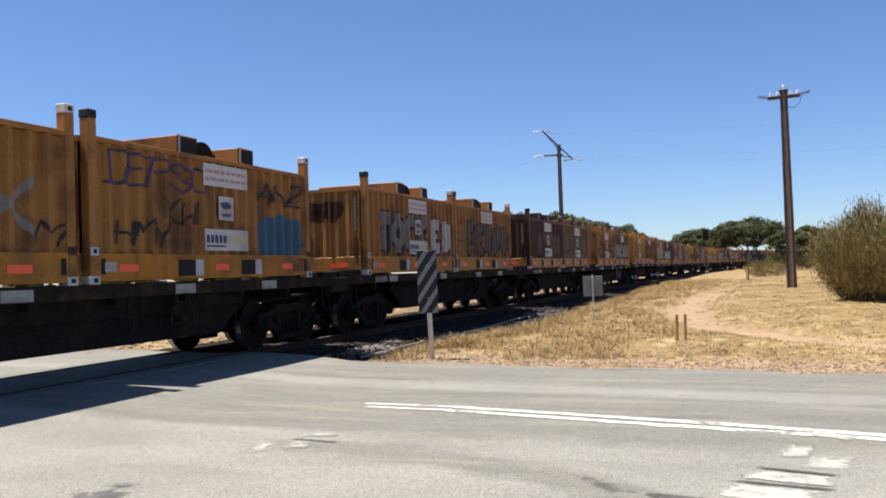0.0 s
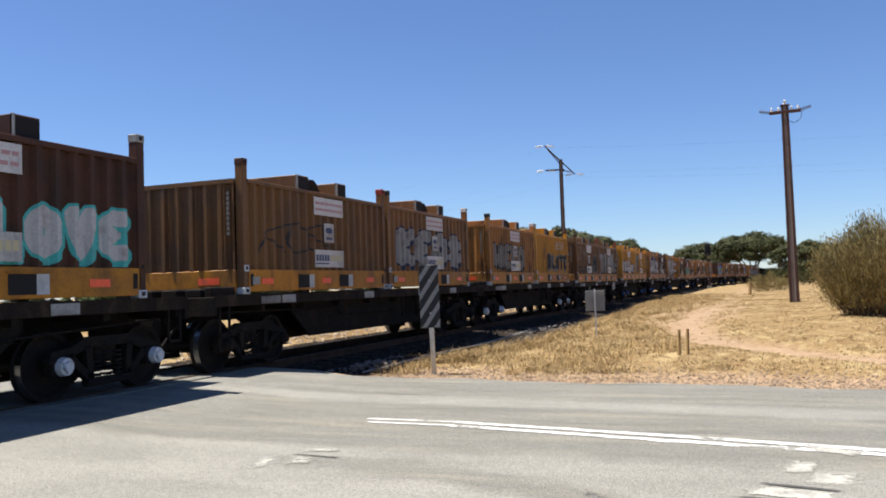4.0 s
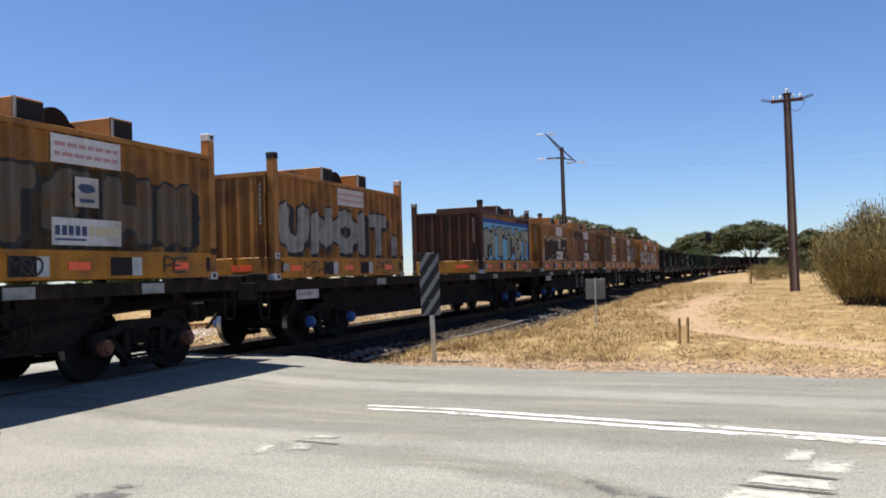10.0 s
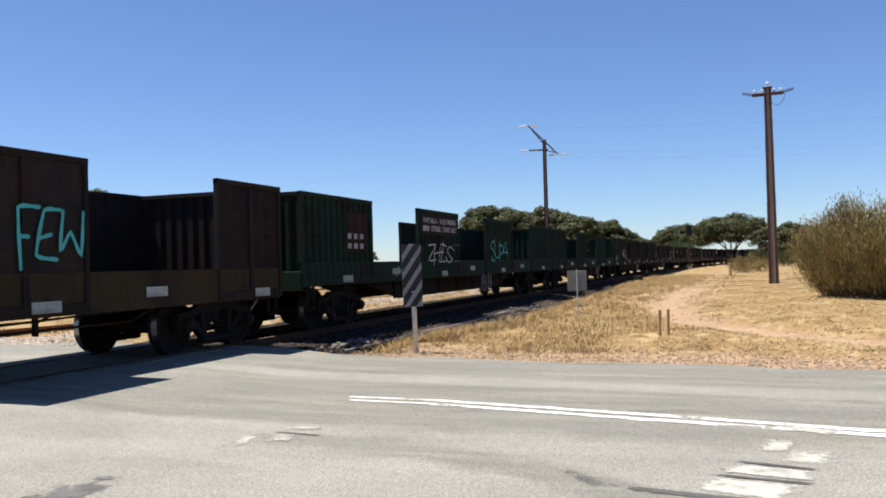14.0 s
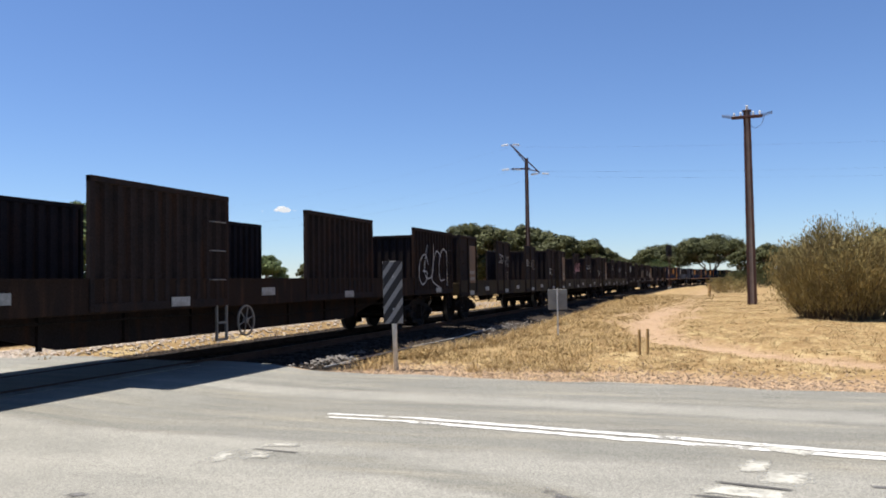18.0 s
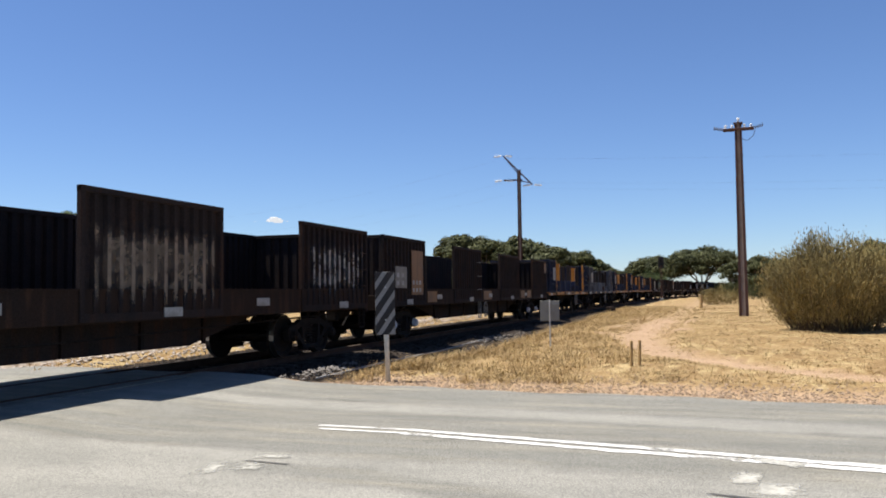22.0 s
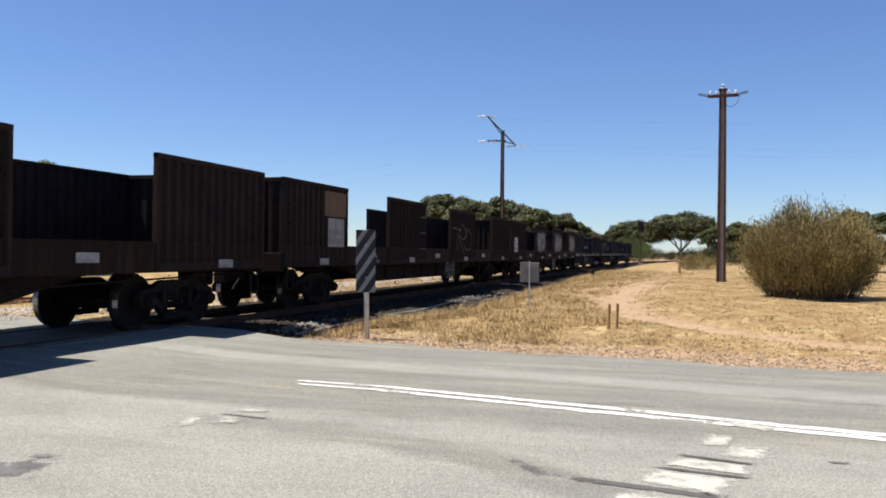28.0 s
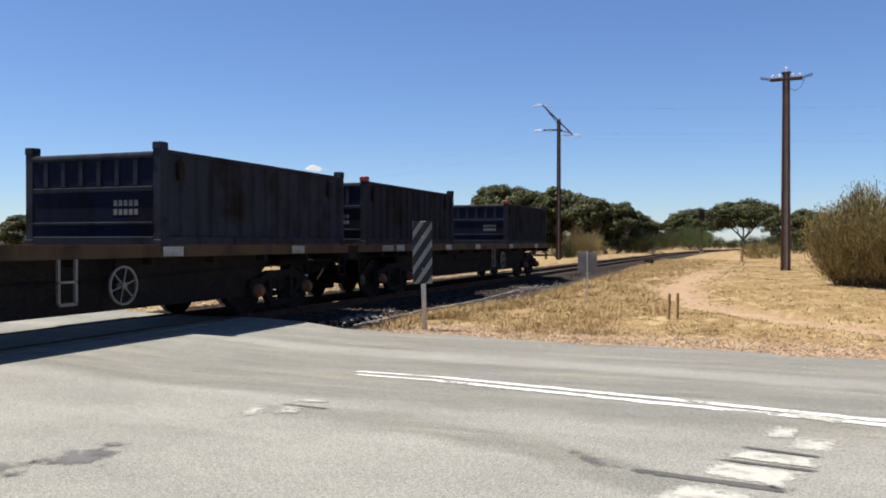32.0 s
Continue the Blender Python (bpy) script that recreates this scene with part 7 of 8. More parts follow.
def gate_wagon(length, spans, ribbed_face, colour, frame, sill, label, flip=1, hub="under", inset=2.4, low=0.0):
    ob = thing("gate_wagon", label, "freight wagon", "wagons of the train")
    h, w = length / 2, NEAR
    for sy, w_s in ((-1, NEAR), (1, FAR)):
        a, b = sorted((sy * w_s, sy * (w_s - 0.10)))
        part("side_sill", Shape().box(-h, h, a, b, 0.97 - low, 1.46 - 0.6 * low, 0, 0.012).box(-h, h, a - 0.015, b + 0.015, 1.44 - 0.6 * low, 1.475 - 0.6 * low), sill, ob)
    part("floor", Shape().box(-h, h, -NEAR + 0.1, FAR - 0.1, 1.18, 1.25), "dark", ob)
    part("load_bearer", Shape().box(-h + 0.5, h - 0.5, -0.9, -0.7, 1.25, 1.40).box(-h + 0.5, h - 0.5, 0.7, 0.9, 1.25, 1.40), "dark", ob)
    if ribbed_face:
        part("belly_girder", Shape().prism([(-h + 4.2, 0.97), (-h + 6.6, 0.46), (h - 6.6, 0.46), (h - 4.2, 0.97)], -0.75, -0.68).prism([(-h + 4.2, 0.97), (-h + 6.6, 0.46), (h - 6.6, 0.46), (h - 4.2, 0.97)], 0.68, 0.75), "dark", ob)
        for k in range(7):
            x = -h + 6.2 + (2 * h - 12.4) * k / 6
            part("girder_rib", Shape().box(x - 0.04, x + 0.04, -0.8, -0.75, 0.47, 0.97), "dark", ob)
    else:
        part("truss_rod", Shape().pipe([(-h + 2.6, -0.9, 0.95), (-h + 3.6, -0.9, 0.62), (h - 3.6, -0.9, 0.62), (h - 2.6, -0.9, 0.95)], 0.022, 6), "rust", ob)
        part("truss_rod", Shape().pipe([(-h + 2.6, 0.9, 0.95), (-h + 3.6, 0.9, 0.62), (h - 3.6, 0.9, 0.62), (h - 2.6, 0.9, 0.95)], 0.022, 6), "rust", ob)
        for x in (-3.1, -1.0, 1.0, 3.1):
            part("hanger", Shape().box(x - 0.03, x + 0.03, -0.94, -0.88, 0.55, 0.97).box(x - 0.03, x + 0.03, 0.88, 0.94, 0.55, 0.97), "under", ob)
        part("centre_sill", Shape().box(-h, h, -0.18, 0.18, 0.82, 1.18), "under", ob)
    for a, b in spans:
        for sy, w_s in ((-1, NEAR), (1, FAR)):
            gate(ob, a - h, b - h, sy, w_s + 0.02, ribbed_face, colour, frame, 1.0 - low)
    for sx in (-1, 1):
        end_wall(ob, sx * h, sx, w, colour)
        part("end_sill", Shape().box(sx * h - 0.06, sx * h + 0.06, -w, FAR, 0.9, 1.3, 0, 0.01), sill, ob)
        part("step_ladder", GEAR["stirrup_dark"], [], ob, at=pose(sx * (h - 0.35), -w, 1.0))
        for z in (1.55, 1.95, 2.35):
            part("handhold", GEAR["handhold_dark"], [], ob, at=pose(sx * (h - 0.42), -w - 0.03, z))
        bogie(ob, sx * (h - inset), hub)
    hx = spans[1][1] - h + 0.55 if flip > 0 else spans[2][0] - h - 0.4
    if ribbed_face:
        part("handwheel", GEAR["handwheel"], [], ob, at=pose(hx, -w - 0.03, 0.70))
        part("wheel_bracket", Shape().box(hx - 0.05, hx + 0.05, -w + 0.02, -w + 0.08, 0.6, 1.0), "under", ob)
    if ribbed_face:
        part("step_ladder", GEAR["stirrup"], [], ob, at=pose(hx - 0.75 * flip, -w, 1.0))
    if ribbed_face:
        for z in (1.45, 1.95, 2.45):
            part("handhold", GEAR["handhold"], [], ob, at=pose(spans[1][1] - h - 0.4, -w - 0.03, z))
    for k, (a, b) in enumerate(spans):
        part("plate", GEAR["plate"], [], ob, at=pose((a + b) / 2 - h + 0.3, -w - 0.04, 1.10 - low))
        if k < 3:
            part("plate", GEAR["plate"], [], ob, at=pose((b + spans[k + 1][0]) / 2 - h - 0.1, -w - 0.013, 1.22 - low))
    part("air_tank", GEAR["tank"], [], ob, at=pose(0.8, 0.3, 0.72))
    part("brake_pipe", Shape().pipe([(-h + 0.4, -1.1, 0.9), (-1.0, -1.1, 0.85), (-0.8, -1.1, 0.72), (1.2, -1.1, 0.72), (h - 0.4, -1.1, 0.9)], 0.018, 5), "under", ob)
    ends(ob, h)
    return ob


LONG = [(0.0, 3.45), (6.45, 9.9), (12.85, 16.4), (19.4, 22.95)]
SHORT = [(0.0, 2.05), (5.0, 7.05), (9.95, 12.1), (15.05, 17.1)]


def on_gate(ob, x0, x1, z0, z1, word, mat, w=1.42, length=22.95, eps=0.014, half=0.019):
    sh = Shape()
    for k, group in enumerate(hand_polys(word, half, x0 - length / 2, x1 - length / 2, z0, z1, 0.9, len(word) + int(x0))):
        for q in group:
            sh.face([(x, -w - eps - 0.0003 * k, z) for x, z in q])
    part("graffiti", sh, mat, ob, "pale sprayed tag")


def patch(ob, x0, x1, z0, z1, mat, length=22.95, marks=0, label="faded paint patch"):
    p = part("paint_patch", Shape().box(x0 - length / 2, x1 - length / 2, -1.434, -1.428, z0, z1), mat, ob, label)
    for k in range(marks):
        for j in range(2):
            x = x0 - length / 2 + 0.08 + k * (x1 - x0 - 0.16) / marks
            part("mark", Shape().box(x, x + 0.55 * (x1 - x0 - 0.16) / marks, -1.438, -1.435, z0 + 0.08 + 0.22 * j, z0 + 0.2 + 0.22 * j), "ink_grey" if mat in ("offwhite", "white", "chalk") else "offwhite", p)


M["peel_pale"] = worn_paint("peeling_pale_paint", (0.34, 0.33, 0.31), 2.6, 0.16)
M["peel_brown"] = worn_paint("peeling_brown_paint", (0.20, 0.155, 0.115), 2.2, 0.16)
M["peel_orange"] = worn_paint("peeling_orange_paint", (0.36, 0.15, 0.05), 1.7, 0.12)
M["peel_green"] = worn_paint("peeling_green_paint", (0.09, 0.17, 0.13), 2.4, 0.16)


def old_paint(ob, x0, x1, z0, z1, mat, keep=0.62, length=22.95, proud=0.0):
    """Peeling remains of old paint that follow the ribs of one gate."""
    prof = ribs(x0 - length / 2 + 0.06, x1 - length / 2 - 0.06, 0.27, 0.06, 0.3, 0.12)
    sh, cover = Shape(), []
    n, face = 8, -1.424 - proud
    for (a, da), (b, db) in zip(prof, prof[1:]):
        for k in range(n):
            za, zb = z0 + (z1 - z0) * k / n, z0 + (z1 - z0) * (k + 1) / n
            sh.face([(a, face + da, za), (b, face + db, za), (b, face + db, zb), (a, face + da, zb)])
            edge = min((a - prof[0][0]) / 0.5, (prof[-1][0] - a) / 0.5, 1.0)
            lo, hi = min(k, n - k, 2) / 2, min(k + 1, n - k - 1, 2) / 2
            groove = 0.12 * (da > 0.01)
            cover += [keep - 0.3 * (1 - min(lo, edge)) - groove] * 2 + [keep - 0.3 * (1 - min(hi, edge)) - groove] * 2
    ob = part("old_paint", sh, mat, ob, "peeling remains of old paint")
    covered(ob, cover)


GATES = [(274.47, "S"), (292.36, "Lg"), (315.85, "Lg"), (339.34, "Lr"), (363.1, "L"), (386.91, "S"), (404.88, "S"), (422.90, "S"), (440.98, "L"), (464.98, "Lw"), (564.95, "Lb"), (588.75, "Lb"), (612.38, "Lb")]
L_LABEL = "dark rusted steel wagon with four ribbed side gates and open gaps"
S_LABEL = "dark brown steel wagon with narrow plain side gates and open gaps"
G_LABEL = "faded green and rusty wagon with ribbed side gates and open gaps"
bases = {
    "L": gate_wagon(22.95, LONG, True, "dark", "dark", "rust", L_LABEL),
    "Lw": gate_wagon(22.95, LONG, True, "dark", "dark", "rust", L_LABEL, 1, "whitehub"),
    "Lb": gate_wagon(22.95, LONG, True, "dark", "dark", "rust", L_LABEL, -1),
    "Lr": gate_wagon(22.95, LONG, True, "dark", "green", "rust", G_LABEL),
    "Lg": gate_wagon(22.95, LONG, True, "green", "green", "green", G_LABEL, -1),
    "S": gate_wagon(17.1, SHORT, False, "dark", "dark", "oldolive", S_LABEL, 1, "under", 1.6, 0.15),
}
used = set()
gate_list = []
for u, kind in GATES:
    if kind in used:
        ob = copy_thing(bases[kind], Matrix())
    else:
        used.add(kind)
        ob = bases[kind]
    length = 17.1 if kind == "S" else 22.95
    gate_list.append(ob)
    MOVING.append((ob, u - 0.12 + length / 2, 0.0))
g = gate_list
on_gate(g[0], 6.05, 6.98, 1.45, 2.3, "FEW", "teal", length=17.1, half=0.026)
on_gate(g[0], 10.95, 11.95, 1.45, 2.25, "FEW", "teal", length=17.1, half=0.026)
patch(g[0], 0.7, 1.6, 1.35, 1.75, "dark", 17.1, 3)
sign = part("lettered_panel", Shape().box(6.6 - 11.475, 9.75 - 11.475, -1.438, -1.43, 2.22, 2.80), "dark", g[1], "dark panel with white hand-painted destination lettering")
for words, x0, x1, z0, z1 in (("WHYALLA - ALICE SPRINGS", 6.8, 9.6, 2.55, 2.70), ("STEEL", 7.42, 8.25, 2.32, 2.47), ("TRAFFIC ONLY", 8.35, 9.6, 2.32, 2.47)):
    sh = Shape()
    for q in word_polys(words, 0.0, x0 - 11.475, x1 - 11.475, z0, z1):
        sh.face([(x, -1.442, z) for x, z in q])
    part("lettering", sh, "chalk", sign)
for x in (6.8, 6.97, 7.14):
    part("mark", Shape().box(x - 11.475, x + 0.11 - 11.475, -1.442, -1.439, 2.32, 2.47), "chalk", sign)
on_gate(g[1], 5.0, 5.9, 1.05, 1.35, "MAD", "teal", eps=-0.01)
on_gate(g[1], 13.4, 15.6, 1.4, 2.2, "SUPA", "teal")
on_gate(g[1], 7.2, 9.2, 1.4, 2.0, "ZHES", "chalk")
patch(g[1], 2.0, 3.1, 1.7, 2.6, "rust", marks=3)
on_gate(g[2], 20.9, 21.6, 1.2, 1.7, "GEF", "chalk")
patch(g[3], 2.3, 3.2, 1.3, 2.5, "rust", marks=3)
on_gate(g[3], 0.9, 1.9, 1.5, 2.1, "KAS", "chalk")
patch(g[4], 2.2, 3.2, 1.5, 2.6, "rust", marks=3)
on_gate(g[4], 19.8, 22.5, 1.2, 2.4, "GUCCI", "chalk")
for k, words in ((5, ("30", "RIZ")), (6, ("W.LS", "RIZ")), (7, ("20", "ACI"))):
    if k == 6:
        on_gate(g[k], 5.3, 6.95, 1.75, 2.4, words[0], "pink", length=17.1, half=0.045)
    else:
        on_gate(g[k], 5.23, 5.8, 2.05, 2.4, words[0], "chalk", length=17.1, half=0.014)
        on_gate(g[k], 6.22, 6.82, 1.95, 2.38, words[1], "ash", length=17.1, half=0.016)
        on_gate(g[k], 6.3, 6.7, 1.4, 1.8, "MZ", "dun", length=17.1, half=0.012)
    on_gate(g[k], 10.1, 10.6, 1.95, 2.3, words[0], "chalk", length=17.1, half=0.014)
    on_gate(g[k], 11.1, 11.7, 1.9, 2.28, words[1], "ash", length=17.1, half=0.016)
    on_gate(g[k], 15.4, 15.9, 1.6, 1.95, "RIZ", "chalk", length=17.1)
    patch(g[k], 1.1, 1.8, 1.3, 2.6, "ochre", 17.1, 3)
patch(g[8], 1.3, 2.1, 2.0, 2.5, "offwhite", marks=3)
patch(g[9], 2.2, 3.2, 1.3, 2.6, "tan", marks=3)
patch(g[9], 0.9, 1.8, 1.5, 2.1, "ash", marks=2)
for x0, x1, mat in ((3.7, 4.6, "tan"), (5.2, 5.7, "rust"), (10.3, 11.5, "tan"), (16.8, 17.6, "ochre"), (18.2, 19.0, "tan")):
    part("sill_patch", Shape().box(x0 - 11.475, x1 - 11.475, -1.406, -1.399, 1.06, 1.40), mat, g[9], "rust-tan patch of old paint")
patch(g[9], 22.3, 22.8, 2.3, 2.8, "ochre")
old_paint(g[8], 12.85, 16.4, 1.2, 2.5, "peel_brown", 0.74)
old_paint(g[8], 19.4, 22.95, 1.2, 2.7, "peel_pale", 0.62)
patch(g[10], 2.3, 3.3, 1.3, 2.6, "offwhite", marks=3)
old_paint(g[10], 6.45, 9.9, 1.05, 2.7, "peel_green", 0.8)
old_paint(g[10], 6.45, 9.9, 1.05, 2.5, "peel_orange", 0.66, proud=0.001)
old_paint(g[10], 6.45, 9.9, 1.05, 2.8, "peel_pale", 0.6, proud=0.002)
old_paint(g[10], 12.85, 16.4, 1.2, 2.6, "peel_pale", 0.5)
on_gate(g[10], 4.6, 5.9, 1.02, 1.35, "APS", "chalk", eps=-0.01)
patch(g[11], 2.05, 3.3, 2.18, 2.78, "ochre", marks=0)
patch(g[11], 2.25, 3.2, 1.45, 2.14, "offwhite", marks=4)
on_gate(g[11], 4.7, 5.8, 1.02, 1.35, "PRP..", "chalk", eps=-0.01)
on_gate(g[11], 13.2, 15.6, 1.3, 2.3, "TRO", "dun", half=0.013)
patch(g[12], 0.5, 1.3, 1.4, 2.1, "white", marks=3)
for a, b in ((6.45, 9.9), (12.85, 16.4), (19.4, 22.95)):
    old_paint(g[12], a, b, 1.15, 2.8, "peel_pale", 0.74)


# ---- pipe and slab wagons with stakes ----
def stake_wagon(colour, edge, post_colours, label, lean=0.0):
    ob = thing("stake_wagon", label, "freight wagon", "wagons of the train")
    length, w = 14.62, NEAR
    h = length / 2
    for sy, w_s in ((-1, NEAR), (1, FAR)):
        a, b = sorted((sy * w_s, sy * (w_s - 0.10)))
        part("side_sill", Shape().box(-h, h, a, b, 1.12, 1.30, 0, 0.01), edge, ob)
        k = 0
        x = -h + 0.6
        while x < h:
            part("sill_patch", Shape().box(x, x + 0.5, sy * w_s - 0.006, sy * w_s + 0.006, 1.14, 1.28), ("white", "rust", "yellow", "rust")[k % 4], ob)
            x += 1.45
            k += 1
    part("floor", Shape().box(-h, h, -NEAR + 0.1, FAR - 0.1, 1.18, 1.24), "dark", ob)
    for y in (-0.85, 0.85):
        part("load_bearer", Shape().box(-h + 2.6, h - 2.6, y - 0.1, y + 0.1, 1.24, 1.5), colour, ob)
    part("centre_sill", Shape().prism([(-h, 0.85), (-h + 3.4, 0.85), (-h + 4.2, 0.6), (h - 4.2, 0.6), (h - 3.4, 0.85), (h, 0.85), (h, 1.18), (-h, 1.18)], -0.3, 0.3), "under", ob)
    for a, b in ((0.1, 2.15), (length - 2.25, length)):
        for sy, w_s in ((-1, NEAR), (1, FAR)):
            p = gate(ob, a - h, b - h, sy, w_s + 0.02, True, colour, colour, 1.25, 3.06)
            x = (b if a < 1 else a) - h
            yy = sorted((sy * (w_s + 0.04), sy * (w_s - 0.06)))
            part("edge_post", Shape().box(x - 0.06, x + 0.06, yy[0], yy[1], 1.25, 3.06, 0, 0.01), edge, p, "edge post")
            for z in (1.6, 2.1, 2.6):
                part("hinge", Shape().tube((x, sy * (w_s + 0.06), z), (x, sy * (w_s + 0.06), z + 0.12), 0.03, 0.03, 6), edge, p)
    for sx in (-1, 1):
        end_wall(ob, sx * h, sx, w, colour, 3.06)
        part("end_sill", Shape().box(sx * h - 0.06, sx * h + 0.06, -w, FAR, 0.9, 1.25, 0, 0.01), "under", ob)
        for dx in (0.35, 1.9):
            part("step_ladder", GEAR["stirrup_dark"], [], ob, at=pose(sx * (h - dx), -w + 0.02, 1.12))
        for z in (1.75, 2.05, 2.35):
            part("handhold", GEAR["handhold"], [], ob, at=pose(sx * (h - 0.9), -w - 0.03, z))
        bogie(ob, sx * (h - 2.2), "under")
    rnd = random.Random(len(label))
    for k, x in enumerate((3.5, 5.25, 7.1, 8.95, 10.5)):
        for sy, w_s in ((-1, NEAR), (1, FAR)):
            y = sy * (w_s - 0.11)
            q = part("stake_pocket", Shape().box(x - h - 0.17, x - h + 0.17, y - 0.12, y + 0.12, 1.24, 1.95 if k != 4 else 1.7, 0, 0.02), colour, ob)
            top = 2.92 - 0.12 * (k % 2)
            a = rnd.uniform(-1, 1) * lean
            sh = Shape().box(-0.12, 0.12, -0.1, 0.1, 0.0, top - 1.6, 0, 0.015)
            if (k + (sy > 0)) % 3 == 0:
                sh.box(-0.13, 0.13, -0.11, 0.11, top - 1.72, top - 1.6).box(-0.03, 0.03, -0.115, 0.115, top - 1.78, top - 1.64, 1)
            part("stake", sh, [post_colours[(k + (1 if sy > 0 else 0)) % len(post_colours)], "white"], q, at=pose(x - h, y, 1.6, 0, a, 0))
    wx = 8.8 - h
    part("handwheel", GEAR["handwheel"], [], ob, at=pose(wx, -w - 0.03, 0.72))
    part("wheel_bracket", Shape().box(wx - 0.05, wx + 0.05, -w + 0.02, -w + 0.08, 0.6, 1.12), "under", ob)
    part("step_ladder", GEAR["stirrup"], [], ob, at=pose(wx + 0.75, -w, 1.14))
    part("air_tank", GEAR["tank"], [], ob, at=pose(-0.5, -0.6, 0.85))
    notice = part("number_sheet", Shape().box(1.25 - h, 1.95 - h, -1.436, -1.428, 1.95, 2.65), "offwhite", ob, "weathered white number sheet")
    for k in range(4):
        part("mark", Shape().box(1.33 - h, 1.33 - h + (0.5, 0.4, 0.52, 0.3)[k], -1.44, -1.437, 2.08 + 0.13 * k, 2.14 + 0.13 * k), "ink_grey", notice)
    ends(ob, h)
    return ob


B_LABEL = "navy blue steel wagon with orange sills and upright stakes"
blue_wagon = stake_wagon("blue", "orange", ("orange", "dark", "dark", "orange", "dark"), B_LABEL)
grey_wagon = stake_wagon("slateblue", "slateblue", ("dark", "under"), "slate grey steel wagon with dark leaning stakes", 7.0)
lime_wagon = stake_wagon("blue", "mustard", ("dark", "mustard", "dark", "rust", "dark"), "navy blue steel wagon with yellow stakes and sills")
for ob, u in ((blue_wagon, 488.62), (grey_wagon, 503.88), (lime_wagon, 519.13), (copy_thing(blue_wagon, Matrix()), 534.3), (copy_thing(lime_wagon, Matrix()), 549.6)):
    MOVING.append((ob, u - 0.12 + 7.31, 0.0))


# ---- low bulk containers at the rear ----
LOW_SIDE = ribs(-2.87, 2.87, 0.40, 0.045, 0.2, 0.08)


END_FAR = 1.32


def low_container(colour, label):
    ob = thing("low_container", label, "container", "low containers at the train's rear")
    w = HALF
    edge = {-1: -w + 0.05, 1: END_FAR + 0.11}
    for sy in (-1, 1):
        part("side_panel", ribbed(Shape(), LOW_SIDE, 0.16, 1.44, lambda x, d, z, sy=sy: (x, edge[sy] + sy * (0.03 - d), z)), colour, ob)
        part("top_rail", Shape().box(-2.87, 2.87, edge[sy] - 0.04, edge[sy] + 0.04, 1.44, 1.51, 0, 0.01), colour, ob)
        part("base_rail", Shape().box(-2.87, 2.87, edge[sy] - 0.045, edge[sy] + 0.045, 0.02, 0.16, 0, 0.01), colour, ob)
        for x in (-0.95, -0.45, 0.45, 0.95):
            # flat dark plates paint the shade of the pockets on the base rail
            part("fork_pocket", Shape().box(x - 0.16, x + 0.16, edge[sy] + sy * 0.05 - 0.012, edge[sy] + sy * 0.05 + 0.012, 0.03, 0.13), "void", ob)
    for sx in (-1, 1):
        x = sx * 2.99
        e = part("end_flap", Shape().box(x - 0.03, x + 0.03, -1.09, END_FAR, 0.14, 1.36), "flap", ob, "dark blue end flap")
        part("flap_rib", Shape().box(x - 0.05, x + 0.05, -1.09, END_FAR, 0.86, 0.94, 0, 0.01).box(x - 0.05, x + 0.05, -1.09, END_FAR, 0.34, 0.39, 0, 0.01), "slate", e)
        for k in range(6):
            y = -0.76 + 0.36 * k
            part("flap_stiffener", Shape().box(x - 0.045, x + 0.045, y - 0.04, y + 0.04, 0.96, 1.36), "grey", e)
        part("top_rail", Shape().tube((x, -1.1, 1.42), (x, END_FAR, 1.42), 0.06, 0.06, 10), "grey", e)
        part("base_beam", Shape().box(x - 0.05, x + 0.05, -1.1, END_FAR, 0.0, 0.16, 0, 0.01), colour, ob)
        if sx < 0:
            for k in range(5):
                for z in (0.50, 0.64):
                    part("mark", Shape().box(x - 0.034, x - 0.031, -0.40 - 0.1 * k, -0.33 - 0.1 * k, z, z + 0.09), "ash", e)
        for sy in (-1, 1):
            y = sy * (w - 0.08) if sy < 0 else END_FAR + 0.08
            p = part("corner_post", Shape().box(sx * 2.95 - 0.08, sx * 2.95 + 0.08, y - 0.08, y + 0.08, 0.1, 1.52, 0, 0.012), colour, ob)
            part("corner_casting", Shape().box(sx * 2.95 - 0.09, sx * 2.95 + 0.09, y - 0.09, y + 0.09, 1.50, 1.62, 0, 0.015), "redpaint" if sx < 0 and sy < 0 and colour == "slate" else colour, p)
            part("corner_casting", Shape().box(sx * 2.95 - 0.09, sx * 2.95 + 0.09, y - 0.09, y + 0.09, 0.0, 0.12, 0, 0.015), colour, p)
    part("floor", Shape().box(-2.9, 2.9, -w + 0.08, w + 0.14, 0.06, 0.12), "dark", ob)
    part("cover", Shape().box(-2.93, 2.93, -w + 0.09, w + 0.14, 1.34, 1.38), "slate", ob)
    for x in (-2.55, 2.4):
        part("catch", Shape().box(x - 0.07, x + 0.07, -w - 0.01, -w + 0.03, 1.05, 1.34), "rust", ob)
    return ob


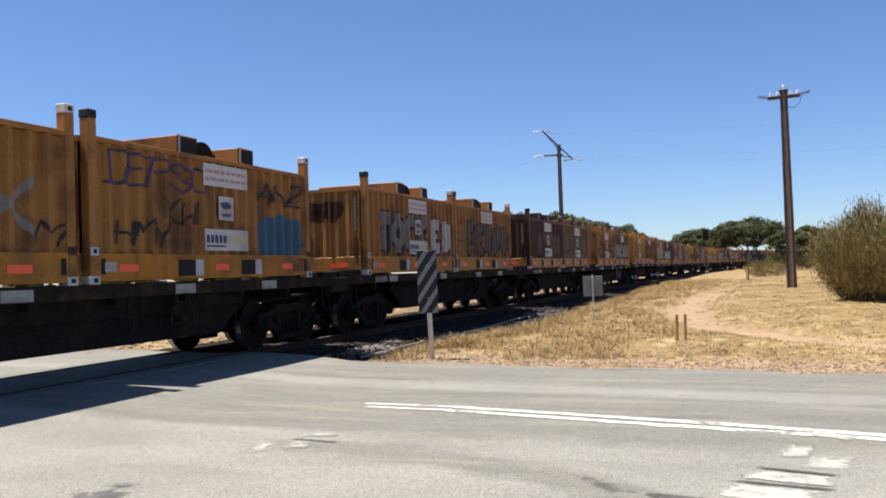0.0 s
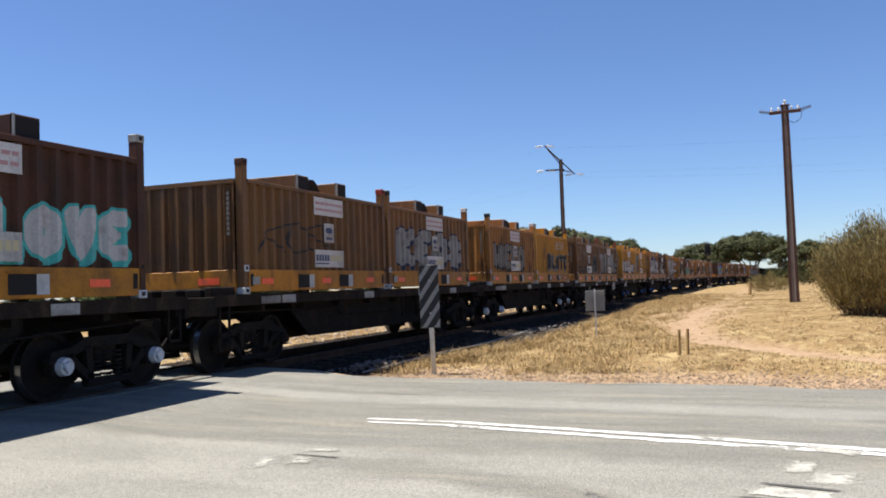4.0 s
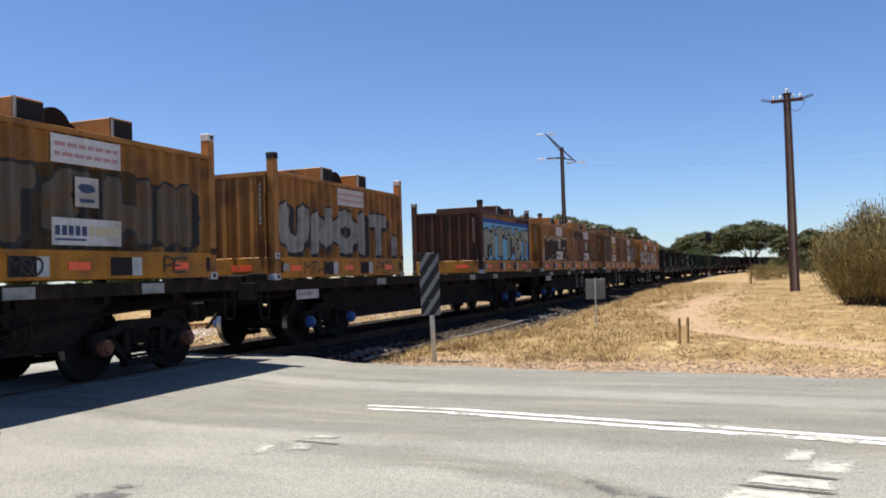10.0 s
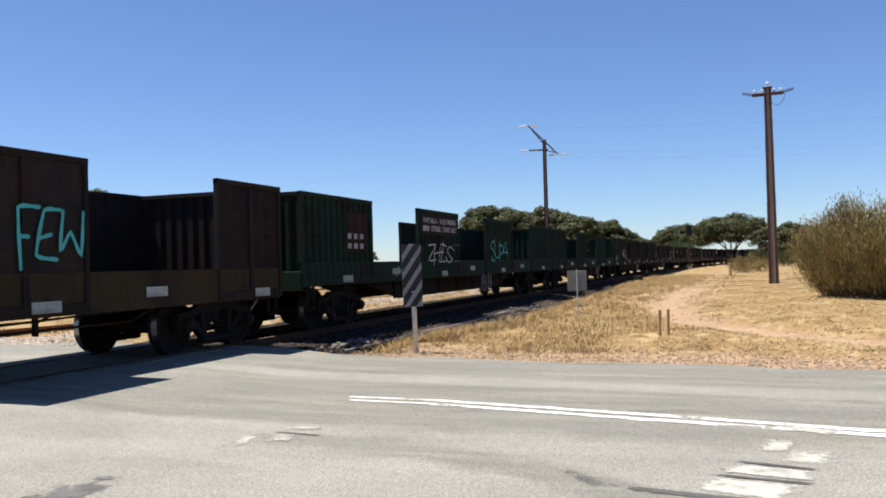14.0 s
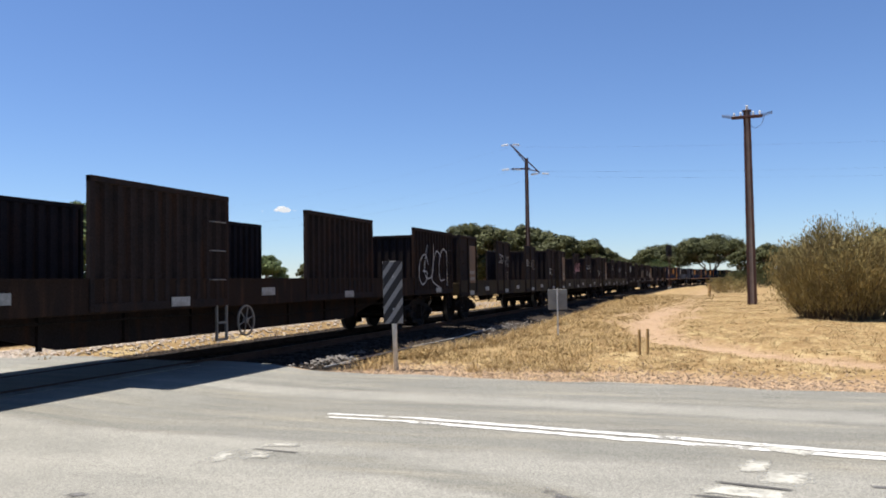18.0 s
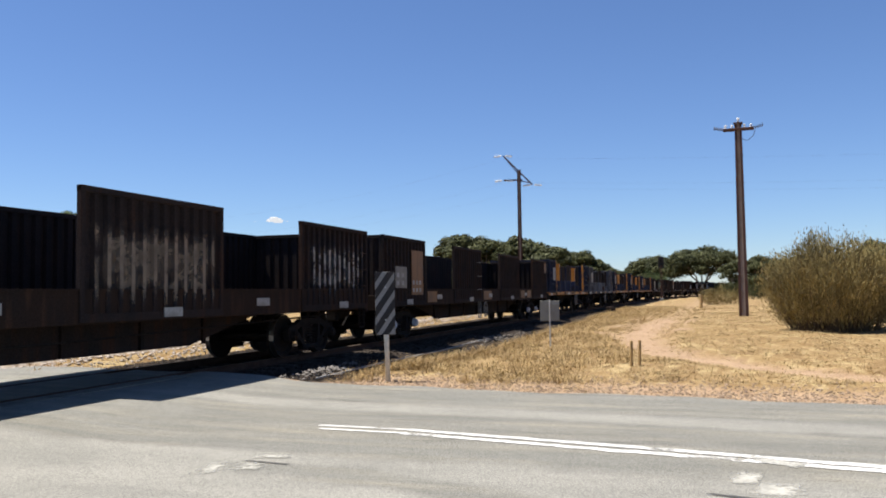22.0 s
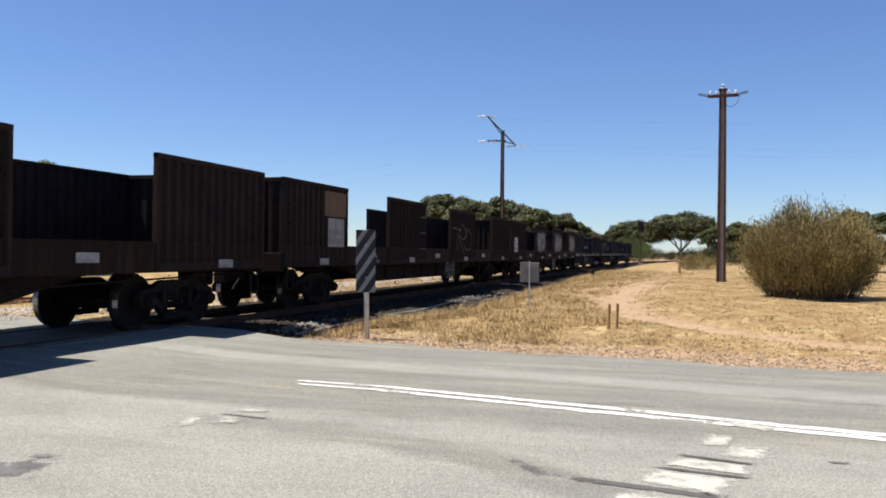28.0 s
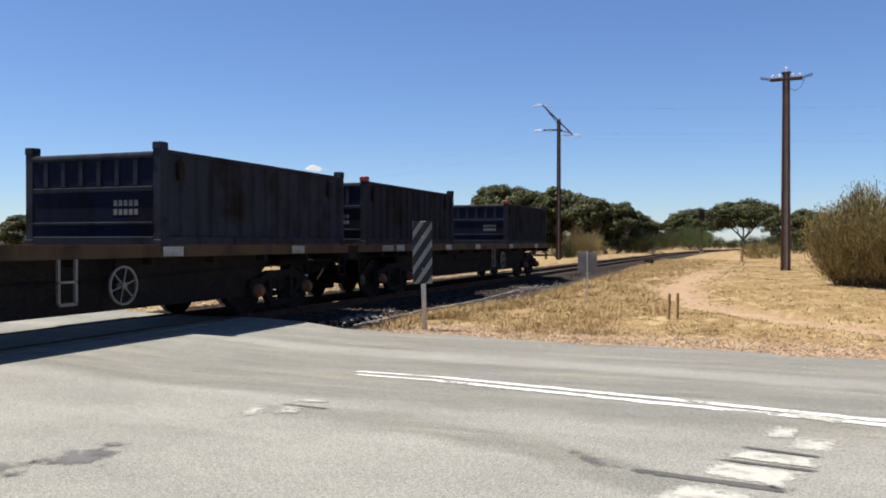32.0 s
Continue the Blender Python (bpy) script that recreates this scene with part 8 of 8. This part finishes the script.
low_a = low_container("slate", "slate grey low ribbed bulk container with a blue end flap")
low_b = low_container("grey", "pale grey low ribbed bulk container with dark end flap")
lows = [(low_b, 635.88), (low_a, 648.27), (copy_thing(low_a, Matrix()), 655.72), (copy_thing(low_b, Matrix()), 668.07), (copy_thing(low_a, Matrix()), 675.25), (copy_thing(low_a, Matrix()), 687.16)]
for ob, u in lows:
    MOVING.append((ob, u + 0.22 + 3.03, 1.29))
scrawl = Shape()
rnd = random.Random(4)
for x, z, r in ((-1.9, 0.75, 0.35), (-1.1, 0.9, 0.3), (-0.2, 0.7, 0.4), (0.8, 0.9, 0.35), (1.8, 0.75, 0.4), (-1.5, 0.4, 0.2), (2.3, 0.6, 0.25)):
    pts = [(x + r * (0.4 + 0.6 * rnd.random()) * math.cos(k * 0.7), -HALF + 0.012, z + r * math.sin(k * 0.7)) for k in range(8)]
    scrawl.pipe(pts, 0.012, 4)
part("graffiti", scrawl, "ash", lows[2][0], "thin pale scrawled lines")
rear_wagon = flat_wagon(18.40, 0.25, 2.3, "whitehub", "brown-sided steel flat wagon carrying low bulk containers", -1.35, (-7.0, -3.4, -0.6, 3.4, 7.2), "olive")
red_wagon = flat_wagon(18.40, 0.25, 2.3, "rusthub", "brown-sided steel flat wagon carrying low bulk containers", 2.3, (-7.0, -3.4, -0.6, 3.4, 7.2), "olive")
for ob, u in ((rear_wagon, 635.9), (red_wagon, 655.74), (copy_thing(red_wagon, Matrix()), 675.05)):
    MOVING.append((ob, u + 0.22 + 9.2, 0.0))


def when(d):
    """The time at which the train has gone d metres."""
    lo, hi = -5.0, 40.0
    for _ in range(40):
        mid = (lo + hi) / 2
        lo, hi = (mid, hi) if travelled(mid) < d else (lo, mid)
    return lo


def motions():
    for ob, u, z in MOVING:
        walk(ob, [(t, on_track(u - travelled(t), 0.0, RAIL + z)) for t in range(33)])
        for b in ob.children:
            if not b.name.startswith("bogie"):
                continue
            for wheel in b.children:
                if not wheel.name.startswith("wheelset"):
                    continue
                axle = wheel.matrix_basis.translation.copy()
                s0 = u + b.matrix_basis.translation.x + axle.x
                first, last = max(0, math.ceil(30 * when(s0 - 34))), min(960, math.floor(30 * when(s0 - 4)))
                if last <= first:
                    continue
                ticks = sorted({0, *range(first, last + 1), 960})
                rows = [(k / 30, pose(axle.x, axle.y, axle.z, 0, -math.degrees((travelled(min(max(k, first), last) / 30) - travelled(first / 30)) / 0.48), 0)) for k in ticks]
                walk(wheel, rows)


motions()
